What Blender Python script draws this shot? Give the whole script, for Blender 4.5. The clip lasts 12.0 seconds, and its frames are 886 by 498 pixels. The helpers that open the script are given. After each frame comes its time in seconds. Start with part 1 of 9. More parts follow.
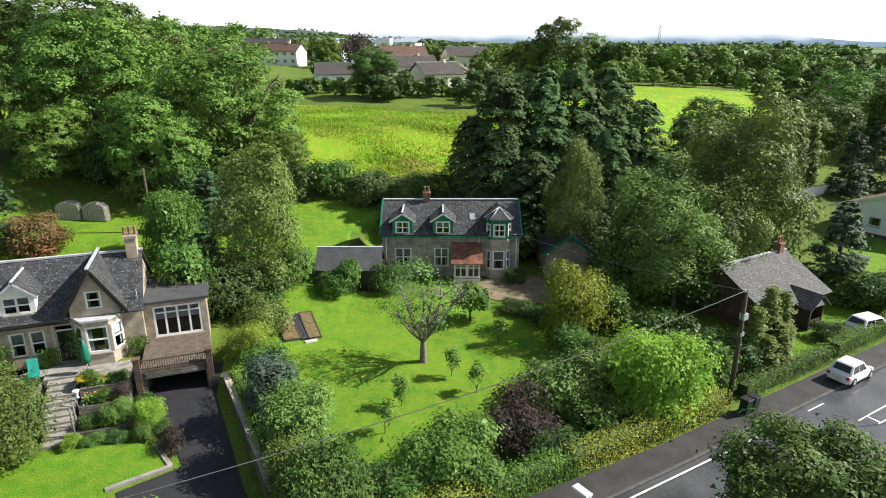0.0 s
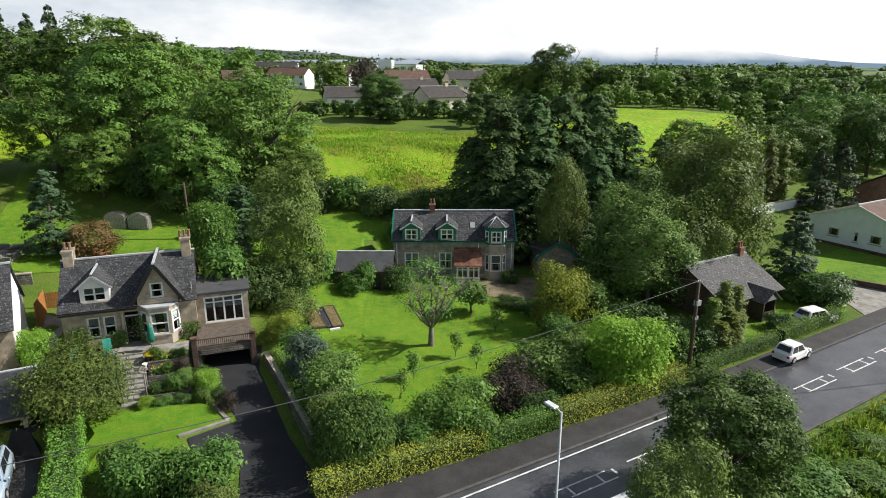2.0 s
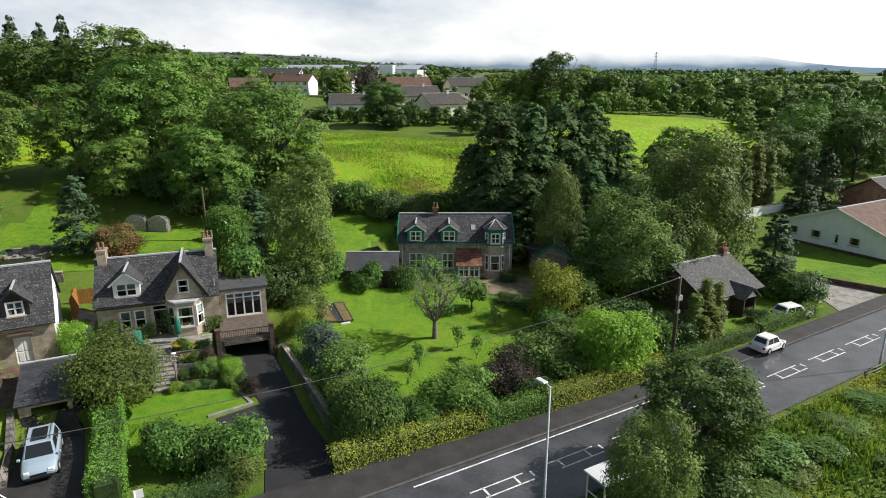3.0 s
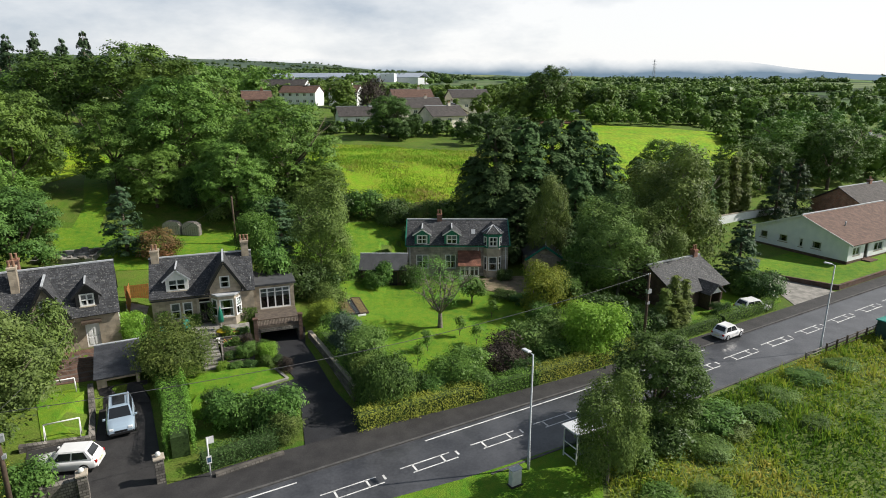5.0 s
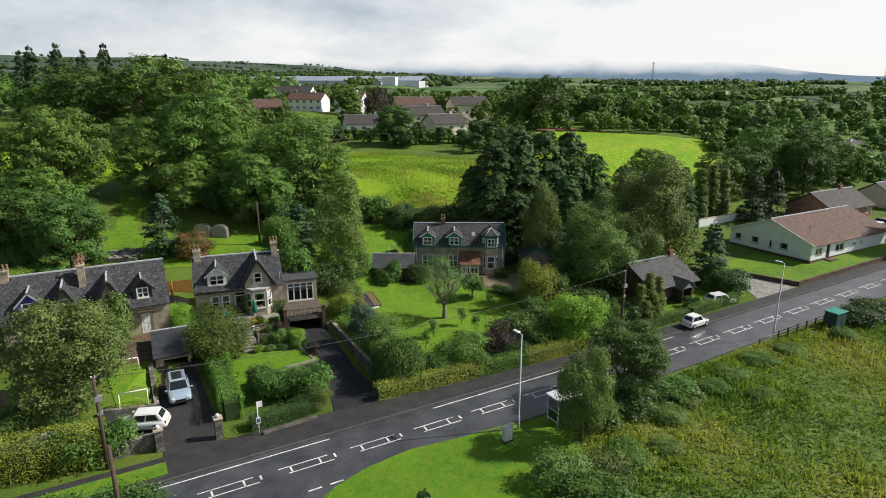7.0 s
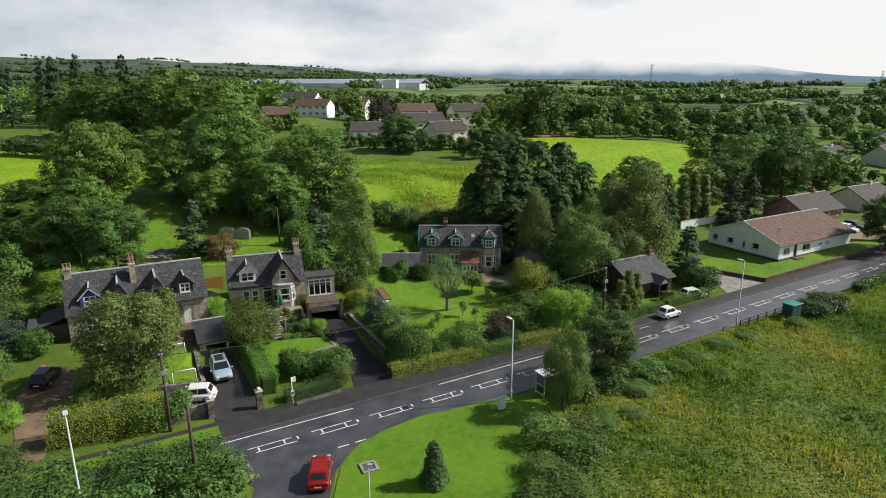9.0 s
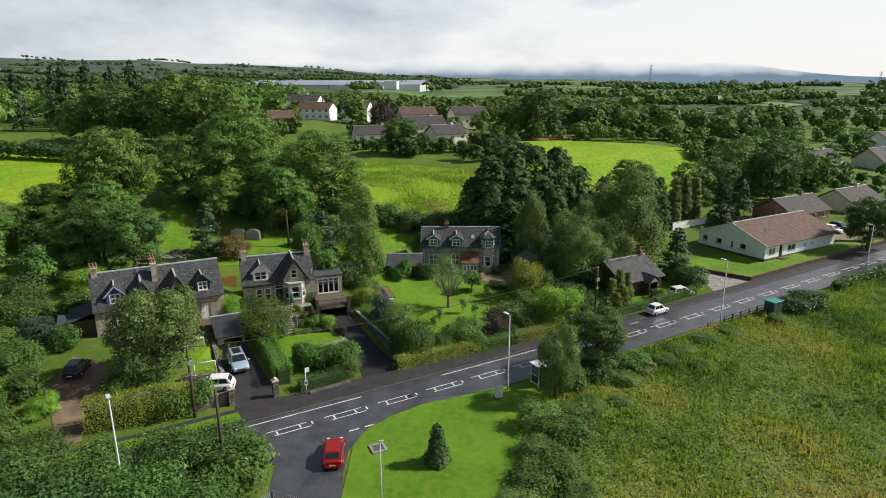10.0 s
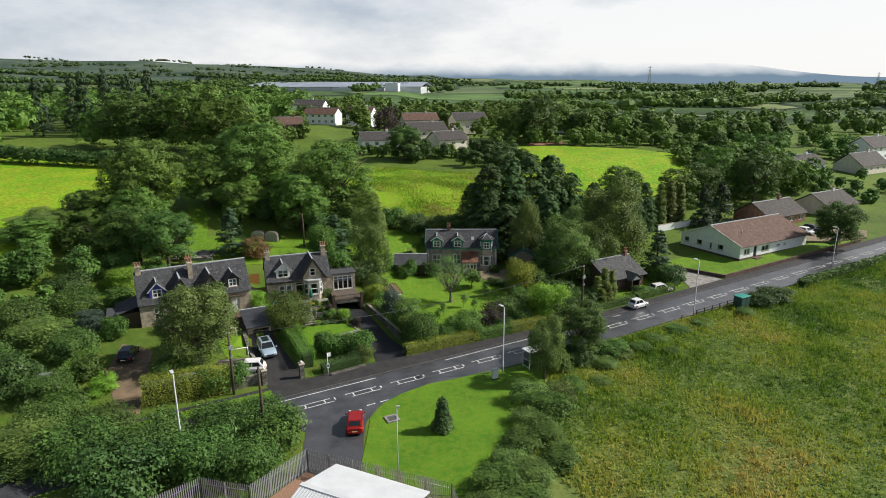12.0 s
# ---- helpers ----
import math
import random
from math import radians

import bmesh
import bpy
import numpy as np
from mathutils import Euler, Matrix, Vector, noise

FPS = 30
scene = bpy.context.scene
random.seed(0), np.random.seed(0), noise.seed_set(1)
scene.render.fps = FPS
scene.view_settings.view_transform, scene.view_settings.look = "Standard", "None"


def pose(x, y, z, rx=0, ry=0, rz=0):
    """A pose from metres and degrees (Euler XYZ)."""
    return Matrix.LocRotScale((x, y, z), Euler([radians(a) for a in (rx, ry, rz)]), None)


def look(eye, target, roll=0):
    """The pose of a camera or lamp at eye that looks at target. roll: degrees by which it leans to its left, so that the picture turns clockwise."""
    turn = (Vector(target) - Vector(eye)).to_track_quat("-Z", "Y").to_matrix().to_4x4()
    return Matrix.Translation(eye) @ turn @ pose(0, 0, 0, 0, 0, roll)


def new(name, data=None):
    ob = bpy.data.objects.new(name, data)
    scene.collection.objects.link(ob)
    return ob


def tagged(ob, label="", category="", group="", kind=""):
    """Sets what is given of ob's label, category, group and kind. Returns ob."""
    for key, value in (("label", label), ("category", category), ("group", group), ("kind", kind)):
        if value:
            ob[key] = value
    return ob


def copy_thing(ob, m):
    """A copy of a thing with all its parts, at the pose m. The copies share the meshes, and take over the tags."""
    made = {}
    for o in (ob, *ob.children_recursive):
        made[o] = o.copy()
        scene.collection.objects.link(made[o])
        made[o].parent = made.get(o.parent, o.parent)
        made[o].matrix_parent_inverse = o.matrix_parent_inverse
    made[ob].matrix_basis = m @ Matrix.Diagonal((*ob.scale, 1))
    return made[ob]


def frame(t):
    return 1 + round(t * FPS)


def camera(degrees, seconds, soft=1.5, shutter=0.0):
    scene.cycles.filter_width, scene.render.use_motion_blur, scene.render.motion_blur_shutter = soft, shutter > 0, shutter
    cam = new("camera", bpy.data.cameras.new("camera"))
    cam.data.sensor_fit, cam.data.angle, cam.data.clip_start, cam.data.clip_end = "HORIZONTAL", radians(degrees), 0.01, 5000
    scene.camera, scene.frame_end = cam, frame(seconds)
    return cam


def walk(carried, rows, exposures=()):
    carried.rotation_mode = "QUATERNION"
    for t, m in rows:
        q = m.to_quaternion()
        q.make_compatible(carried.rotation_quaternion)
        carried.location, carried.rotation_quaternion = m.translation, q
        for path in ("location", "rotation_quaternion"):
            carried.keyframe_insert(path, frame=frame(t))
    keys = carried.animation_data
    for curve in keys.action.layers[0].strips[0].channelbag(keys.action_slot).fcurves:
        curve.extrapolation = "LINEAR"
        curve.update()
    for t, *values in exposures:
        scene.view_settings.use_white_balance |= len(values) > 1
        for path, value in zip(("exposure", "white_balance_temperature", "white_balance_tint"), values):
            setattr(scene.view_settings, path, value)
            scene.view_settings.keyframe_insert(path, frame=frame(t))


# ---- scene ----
cam = camera(72.2, 12.0, soft=0.95)
METRES, EYE, TILT, LEAN, TURN = 54.0, 23.0, -18.0, 0.0, 0.0
ROWS = [
    (0.0, 0.0, 0.0, 0.0, 0.0, 0.0, -0.0),
    (0.5, -0.002, -0.0353, -0.0091, -0.0, 0.65, -0.0),
    (1.0, -0.0038, -0.0715, -0.0165, -0.0, 1.13, -0.01),
    (1.5, -0.0055, -0.1084, -0.023, 0.01, 1.51, -0.03),
    (2.0, -0.0074, -0.1458, -0.0288, 0.02, 1.78, -0.04),
    (2.5, -0.0095, -0.1839, -0.0341, 0.04, 1.99, -0.04),
    (3.0, -0.0115, -0.2228, -0.0381, 0.06, 2.16, -0.04),
    (5.0, -0.0186, -0.381, -0.0533, 0.09, 2.72, -0.04),
    (5.5, -0.0204, -0.4244, -0.0566, 0.1, 2.8, -0.04),
    (6.0, -0.0223, -0.4658, -0.059, 0.11, 2.82, -0.05),
    (6.5, -0.0245, -0.5075, -0.0611, 0.1, 2.84, -0.05),
    (7.0, -0.0263, -0.5495, -0.0632, 0.12, 2.83, -0.05),
    (9.0, -0.0333, -0.7231, -0.0727, 0.13, 2.88, 0.04),
    (9.5, -0.0351, -0.7678, -0.0747, 0.13, 2.89, 0.05),
    (10.0, -0.0367, -0.8128, -0.0765, 0.14, 2.9, 0.07),
    (10.5, -0.0384, -0.858, -0.0782, 0.14, 2.89, 0.09),
    (11.0, -0.04, -0.9033, -0.0799, 0.15, 2.88, 0.08),
    (11.5, -0.0419, -0.9488, -0.0815, 0.15, 2.88, 0.07),
    (12.0, -0.0435, -0.994, -0.083, 0.17, 2.88, 0.07),
]
walk(cam, [(t, pose(0, 0, EYE, TILT, LEAN, TURN) @ pose(METRES * x, METRES * y, METRES * z, 90 + pitch, roll, yaw)) for t, x, y, z, yaw, pitch, roll in ROWS],
     exposures=[(0.0, 0.80), (1.5, 0.46), (3.0, 0.32), (6.0, 0.17), (9.0, 0.10), (12.0, 0.15)])

# ---- light ----
SUN_AZ, SUN_EL = radians(10.0), radians(40.0)   # azimuth from +x towards +y
world = bpy.data.worlds.new("overcast_sky")
scene.world = world
world.use_nodes = True
wn, wl = world.node_tree.nodes, world.node_tree.links
wn.clear()
w_out, w_bg = wn.new("ShaderNodeOutputWorld"), wn.new("ShaderNodeBackground")
w_sky = wn.new("ShaderNodeTexSky")
w_sky.sky_type, w_sky.sun_disc = "NISHITA", False
w_sky.sun_elevation, w_sky.sun_rotation = SUN_EL, radians(90) - SUN_AZ
w_scale = wn.new("ShaderNodeVectorMath")
w_scale.operation = "SCALE"
w_scale.inputs["Scale"].default_value = 0.10
wl.new(w_sky.outputs["Color"], w_scale.inputs[0])
w_geo, w_map = wn.new("ShaderNodeTexCoord"), wn.new("ShaderNodeMapping")
w_map.inputs["Scale"].default_value = (2.0, 2.0, 5.0)
wl.new(w_geo.outputs["Generated"], w_map.inputs["Vector"])
w_noise = wn.new("ShaderNodeTexNoise")
w_noise.inputs["Scale"].default_value, w_noise.inputs["Detail"].default_value = 1.6, 7.0
w_noise.inputs["Roughness"].default_value = 0.58
wl.new(w_map.outputs["Vector"], w_noise.inputs["Vector"])
# brighter cloud towards the sun's side
w_dot = wn.new("ShaderNodeVectorMath")
w_dot.operation = "DOT_PRODUCT"
w_dot.inputs[1].default_value = (math.cos(SUN_AZ) * 0.42, 0.12, -0.85)
wl.new(w_geo.outputs["Generated"], w_dot.inputs[0])
w_add = wn.new("ShaderNodeMath")
w_gain = wn.new("ShaderNodeMath")
w_gain.operation = "MULTIPLY_ADD"
w_gain.inputs[1].default_value, w_gain.inputs[2].default_value = 1.3, -0.15
wl.new(w_noise.outputs["Fac"], w_gain.inputs[0])
wl.new(w_gain.outputs[0], w_add.inputs[0])
wl.new(w_dot.outputs["Value"], w_add.inputs[1])
w_lift = wn.new("ShaderNodeMath")
w_lift.inputs[1].default_value = -0.03
wl.new(w_add.outputs[0], w_lift.inputs[0])
w_ramp = wn.new("ShaderNodeValToRGB")
w_ramp.color_ramp.elements[0].position, w_ramp.color_ramp.elements[0].color = 0.0, (0.135, 0.172, 0.230, 1)
w_ramp.color_ramp.elements[1].position, w_ramp.color_ramp.elements[1].color = 0.60, (1.0, 1.0, 1.0, 1)
w_grey = w_ramp.color_ramp.elements.new(0.22)
w_grey.color = (0.52, 0.585, 0.67, 1)
wl.new(w_lift.outputs[0], w_ramp.inputs["Fac"])
w_mix = wn.new("ShaderNodeMixRGB")
w_mix.inputs["Fac"].default_value = 0.88
wl.new(w_scale.outputs[0], w_mix.inputs["Color1"])
wl.new(w_ramp.outputs["Color"], w_mix.inputs["Color2"])
wl.new(w_mix.outputs["Color"], w_bg.inputs["Color"])
w_bg.inputs["Strength"].default_value = 0.90
wl.new(w_bg.outputs[0], w_out.inputs["Surface"])

sun = new("sun", bpy.data.lights.new("sun", "SUN"))
sun.data.energy, sun.data.angle, sun.data.color = 5.0, radians(0.6), (1.0, 0.95, 0.86)
SUN_DIR = Vector((math.cos(SUN_EL) * math.cos(SUN_AZ), math.cos(SUN_EL) * math.sin(SUN_AZ), math.sin(SUN_EL)))
sun.matrix_world = look(SUN_DIR * 200, (0, 0, 0))

# ---- the lie of the land ----
RA = radians(29.7)                       # the road's bearing
E = Vector((math.cos(RA), math.sin(RA), 0))
N = Vector((-math.sin(RA), math.cos(RA), 0))
R0 = Vector((0.0, 20.4, 0.0))            # on the north kerb


def step(a, b, v):
    s = min(1.0, max(0.0, (v - a) / (b - a)))
    return s * s * (3 - 2 * s)


def un(x, y):
    """Along the road and north of its north kerb."""
    dx, dy = x - R0.x, y - R0.y
    return dx * E.x + dy * E.y, dx * N.x + dy * N.y


def xy(u, n):
    p = R0 + E * u + N * n
    return p.x, p.y


def road_z(u):
    return 1.45 + 0.022 * max(0.0, u - 18)


def inside(x, y, x0, x1, y0, y1, soft):
    return step(x0 - soft, x0, x) * (1 - step(x1, x1 + soft, x)) * step(y0 - soft, y0, y) * (1 - step(y1, y1 + soft, y))


def local(x, y, px, py, rot):
    """Place in the frame of a house whose front left corner is at (px, py)."""
    c, s = math.cos(radians(rot)), math.sin(radians(rot))
    return (x - px) * c + (y - py) * s, -(x - px) * s + (y - py) * c


VILLA = (-29.0, 34.2, 20.0)
TWIN = (-43.5, 24.4, 28.7)


def g(x, y):
    """Height of the ground."""
    u, n = un(x, y)
    z = road_z(min(u, 130))
    left = 1 - step(-22, -6, x)
    z += 0.5 * step(4, 22, n) + (1.2 * left) * step(6, 24, n)
    z += 4.6 * step(22, 54, n) + 5.2 * step(50, 74, n) + 2.2 * step(74, 120, n) - 1.2 * left * step(22, 50, n)
    z += 4.0 * step(-20, -60, x) * step(110, 180, n)
    # falls away again to the valley on the right, rises to the moor on the left
    d = math.hypot(x, y)
    z -= 3.5 * step(60, 140, x) * step(30, 90, n) * (1 - step(500, 900, d))
    z += 9.0 * step(300, 900, d)
    if d > 700:
        a = math.degrees(math.atan2(x, y))
        hills = 70 * step(10, -30, a) + 22 * step(22, 4, a) + 10
        roll = noise.noise((x * 0.0016, y * 0.0016, 3.1)) + 0.5 * noise.noise((x * 0.005, y * 0.005, 1.7))
        z += step(800, 3000, d) * (hills + 26 * roll)
    elif d > 120:
        z += step(120, 400, d) * 2.0 * noise.noise((x * 0.01, y * 0.01, 0.3))
    # platforms of the houses
    k = inside(x, y, -6.5, 14, 47, 61, 3.5)
    z = z * (1 - k) + 2.35 * k
    if -60 < x < 0 and 10 < y < 60:
        lx, ly = local(x, y, *VILLA)
        k = inside(lx, ly, -1.5, 10.5, -8.5, -1.3, 0.8)
        z = z * (1 - k) + 2.05 * k
        k = inside(lx, ly, -1.5, 15, -1.2, 8, 1.2)
        z = z * (1 - k) + 3.5 * k
        lx, ly = local(x, y, *TWIN)
        k = inside(lx, ly, -2.5, 14.8, -1.6, 8, 1.6)
        z = z * (1 - k) + 3.5 * k
        # the drive that climbs to the garage under the terrace
        lx, ly = local(x, y, -8.7, 19.9, 117.5)
        k = inside(lx, ly, -2, 20.5, -2.7, 2.3, 0.5)
        z = z * (1 - k) + (1.45 + 0.8 * step(2, 15, lx)) * k
        k = inside(u, n, -24.5, -17.8, -2, 16.5, 0.5)
        z = z * (1 - k) + 1.43 * k
    return z


# ---- materials ----
def material(name, colour, rough=0.6, metal=0.0, second=None, scale=3.0, amount=0.5, bump=0.0, bump_scale=20.0, spec=0.4, detail=6.0, coat=0.0):
    """Colour varied by noise at two scales, with a fine relief."""
    m = bpy.data.materials.new(name)
    m.use_nodes = True
    nt = m.node_tree
    p = nt.nodes["Principled BSDF"]
    p.inputs["Roughness"].default_value, p.inputs["Metallic"].default_value = rough, metal
    p.inputs["Specular IOR Level"].default_value = spec
    p.inputs["Coat Weight"].default_value = coat
    tc = nt.nodes.new("ShaderNodeTexCoord")
    n1, n2 = nt.nodes.new("ShaderNodeTexNoise"), nt.nodes.new("ShaderNodeTexNoise")
    n1.inputs["Scale"].default_value, n1.inputs["Detail"].default_value = scale, detail
    n2.inputs["Scale"].default_value, n2.inputs["Detail"].default_value = scale * 9.3, 4.0
    for n in (n1, n2):
        nt.links.new(tc.outputs["Object"], n.inputs["Vector"])
    av = nt.nodes.new("ShaderNodeMath")
    av.operation = "MULTIPLY_ADD"
    av.inputs[1].default_value = 0.65
    half = nt.nodes.new("ShaderNodeMath")
    half.operation = "MULTIPLY"
    half.inputs[1].default_value = 0.35
    nt.links.new(n2.outputs["Fac"], half.inputs[0])
    nt.links.new(n1.outputs["Fac"], av.inputs[0])
    nt.links.new(half.outputs[0], av.inputs[2])
    ramp = nt.nodes.new("ShaderNodeValToRGB")
    second = second or tuple(c * (1 - amount) for c in colour)
    ramp.color_ramp.elements[0].position, ramp.color_ramp.elements[0].color = 0.36, (*second, 1)
    ramp.color_ramp.elements[1].position, ramp.color_ramp.elements[1].color = 0.62, (*colour, 1)
    nt.links.new(av.outputs[0], ramp.inputs["Fac"])
    nt.links.new(ramp.outputs["Color"], p.inputs["Base Color"])
    if bump:
        n3, b = nt.nodes.new("ShaderNodeTexNoise"), nt.nodes.new("ShaderNodeBump")
        n3.inputs["Scale"].default_value, n3.inputs["Detail"].default_value = bump_scale, 5.0
        nt.links.new(tc.outputs["Object"], n3.inputs["Vector"])
        b.inputs["Strength"].default_value = bump
        b.inputs["Distance"].default_value = 0.05
        nt.links.new(n3.outputs["Fac"], b.inputs["Height"])
        nt.links.new(b.outputs["Normal"], p.inputs["Normal"])
    return m


def coursed(name, colour, joint, width, height, mortar=0.012, rough=0.8, vary=0.35, axes="xz", bump=0.6, dirt=0.35, offset=0.5, lichen=None):
    """Courses of slates, stones or bricks: joints, each piece a tone of its own, stains over all."""
    m = bpy.data.materials.new(name)
    m.use_nodes = True
    nt = m.node_tree
    p = nt.nodes["Principled BSDF"]
    p.inputs["Roughness"].default_value = rough
    p.inputs["Specular IOR Level"].default_value = 0.35
    tc = nt.nodes.new("ShaderNodeTexCoord")
    sep, com = nt.nodes.new("ShaderNodeSeparateXYZ"), nt.nodes.new("ShaderNodeCombineXYZ")
    nt.links.new(tc.outputs["Object"], sep.inputs[0])
    if axes == "wall":
        s = nt.nodes.new("ShaderNodeMath")
        nt.links.new(sep.outputs[0], s.inputs[0])
        nt.links.new(sep.outputs[1], s.inputs[1])
        nt.links.new(s.outputs[0], com.inputs[0])
    else:
        nt.links.new(sep.outputs["XYZ".index(axes[0].upper())], com.inputs[0])
    nt.links.new(sep.outputs[2 if axes == "wall" else "XYZ".index(axes[1].upper())], com.inputs[1])
    br = nt.nodes.new("ShaderNodeTexBrick")
    br.offset = offset
    br.inputs["Scale"].default_value = 1.0
    br.inputs["Brick Width"].default_value, br.inputs["Row Height"].default_value = width, height
    br.inputs["Mortar Size"].default_value, br.inputs["Bias"].default_value = mortar, 0.0
    br.inputs["Color1"].default_value = (*colour, 1)
    br.inputs["Color2"].default_value = (*[c * (1 - vary) for c in colour], 1)
    br.inputs["Mortar"].default_value = (*joint, 1)
    nt.links.new(com.outputs[0], br.inputs["Vector"])
    n1, mix = nt.nodes.new("ShaderNodeTexNoise"), nt.nodes.new("ShaderNodeMixRGB")
    n1.inputs["Scale"].default_value, n1.inputs["Detail"].default_value = 1.3, 8.0
    nt.links.new(tc.outputs["Object"], n1.inputs["Vector"])
    mix.blend_type = "MULTIPLY"
    mix.inputs["Fac"].default_value = 1.0
    ramp = nt.nodes.new("ShaderNodeValToRGB")
    ramp.color_ramp.elements[0].position, ramp.color_ramp.elements[0].color = 0.35, (1 - dirt, 1 - dirt, 1 - dirt, 1)
    ramp.color_ramp.elements[1].position, ramp.color_ramp.elements[1].color = 0.65, (1.1, 1.08, 1.05, 1)
    nt.links.new(n1.outputs["Fac"], ramp.inputs["Fac"])
    nt.links.new(br.outputs["Color"], mix.inputs["Color1"])
    nt.links.new(ramp.outputs["Color"], mix.inputs["Color2"])
    last = mix
    if lichen:
        n2, r2, mx = nt.nodes.new("ShaderNodeTexNoise"), nt.nodes.new("ShaderNodeValToRGB"), nt.nodes.new("ShaderNodeMixRGB")
        n2.inputs["Scale"].default_value, n2.inputs["Detail"].default_value = 7.0, 6.0
        nt.links.new(tc.outputs["Object"], n2.inputs["Vector"])
        r2.color_ramp.elements[0].position, r2.color_ramp.elements[1].position = 0.56, 0.66
        nt.links.new(n2.outputs["Fac"], r2.inputs["Fac"])
        nt.links.new(r2.outputs["Color"], mx.inputs["Fac"])
        nt.links.new(mix.outputs["Color"], mx.inputs["Color1"])
        mx.inputs["Color2"].default_value = (*lichen, 1)
        last = mx
    nt.links.new(last.outputs["Color"], p.inputs["Base Color"])
    b = nt.nodes.new("ShaderNodeBump")
    b.inputs["Strength"].default_value, b.inputs["Distance"].default_value = bump, 0.03
    b.invert = True
    nt.links.new(br.outputs["Fac"], b.inputs["Height"])
    nt.links.new(b.outputs["Normal"], p.inputs["Normal"])
    return m


def foliage(name, light, dark, glow=0.16, rough=0.5):
    """Leaves: each its own tone, a little light through them."""
    m = bpy.data.materials.new(name)
    m.use_nodes = True
    nt = m.node_tree
    p, out = nt.nodes["Principled BSDF"], nt.nodes["Material Output"]
    p.inputs["Roughness"].default_value, p.inputs["Specular IOR Level"].default_value = rough, 0.14
    geo, ob = nt.nodes.new("ShaderNodeNewGeometry"), nt.nodes.new("ShaderNodeObjectInfo")
    ramp = nt.nodes.new("ShaderNodeValToRGB")
    ramp.color_ramp.elements[0].position, ramp.color_ramp.elements[0].color = 0.0, (*dark, 1)
    ramp.color_ramp.elements[1].position, ramp.color_ramp.elements[1].color = 1.0, (*light, 1)
    tc, n1 = nt.nodes.new("ShaderNodeTexCoord"), nt.nodes.new("ShaderNodeTexNoise")
    n1.inputs["Scale"].default_value, n1.inputs["Detail"].default_value = 0.55, 3.0
    nt.links.new(tc.outputs["Object"], n1.inputs["Vector"])
    mid = nt.nodes.new("ShaderNodeMath")
    mid.operation = "MULTIPLY_ADD"
    mid.inputs[1].default_value = 0.38
    off = nt.nodes.new("ShaderNodeMath")
    off.operation = "MULTIPLY_ADD"
    off.inputs[1].default_value, off.inputs[2].default_value = 1.4, -0.39
    nt.links.new(n1.outputs["Fac"], off.inputs[0])
    nt.links.new(geo.outputs["Random Per Island"], mid.inputs[0])
    nt.links.new(off.outputs[0], mid.inputs[2])
    n0, wide = nt.nodes.new("ShaderNodeTexNoise"), nt.nodes.new("ShaderNodeMath")
    n0.inputs["Scale"].default_value, n0.inputs["Detail"].default_value = 0.075, 1.5
    nt.links.new(tc.outputs["Object"], n0.inputs["Vector"])
    wide.operation = "MULTIPLY_ADD"
    wide.inputs[1].default_value, wide.inputs[2].default_value = 1.3, -0.65
    nt.links.new(n0.outputs["Fac"], wide.inputs[0])
    tone = nt.nodes.new("ShaderNodeMath")
    nt.links.new(mid.outputs[0], tone.inputs[0])
    nt.links.new(wide.outputs[0], tone.inputs[1])
    nt.links.new(tone.outputs[0], ramp.inputs["Fac"])
    hsv = nt.nodes.new("ShaderNodeHueSaturation")
    hsv.inputs["Saturation"].default_value = 0.93
    v = nt.nodes.new("ShaderNodeMapRange")
    v.inputs["To Min"].default_value, v.inputs["To Max"].default_value = 0.82, 1.18
    h = nt.nodes.new("ShaderNodeMapRange")
    h.inputs["To Min"].default_value, h.inputs["To Max"].default_value = 0.485, 0.512
    nt.links.new(ob.outputs["Random"], v.inputs["Value"])
    nt.links.new(ob.outputs["Random"], h.inputs["Value"])
    nt.links.new(v.outputs[0], hsv.inputs["Value"])
    nt.links.new(h.outputs[0], hsv.inputs["Hue"])
    nt.links.new(ramp.outputs["Color"], hsv.inputs["Color"])
    nt.links.new(hsv.outputs["Color"], p.inputs["Base Color"])
    tr, mx = nt.nodes.new("ShaderNodeBsdfTranslucent"), nt.nodes.new("ShaderNodeMixShader")
    nt.links.new(hsv.outputs["Color"], tr.inputs["Color"])
    mx.inputs["Fac"].default_value = glow
    nt.links.new(p.outputs[0], mx.inputs[1])
    nt.links.new(tr.outputs[0], mx.inputs[2])
    nt.links.new(mx.outputs[0], out.inputs["Surface"])
    return m


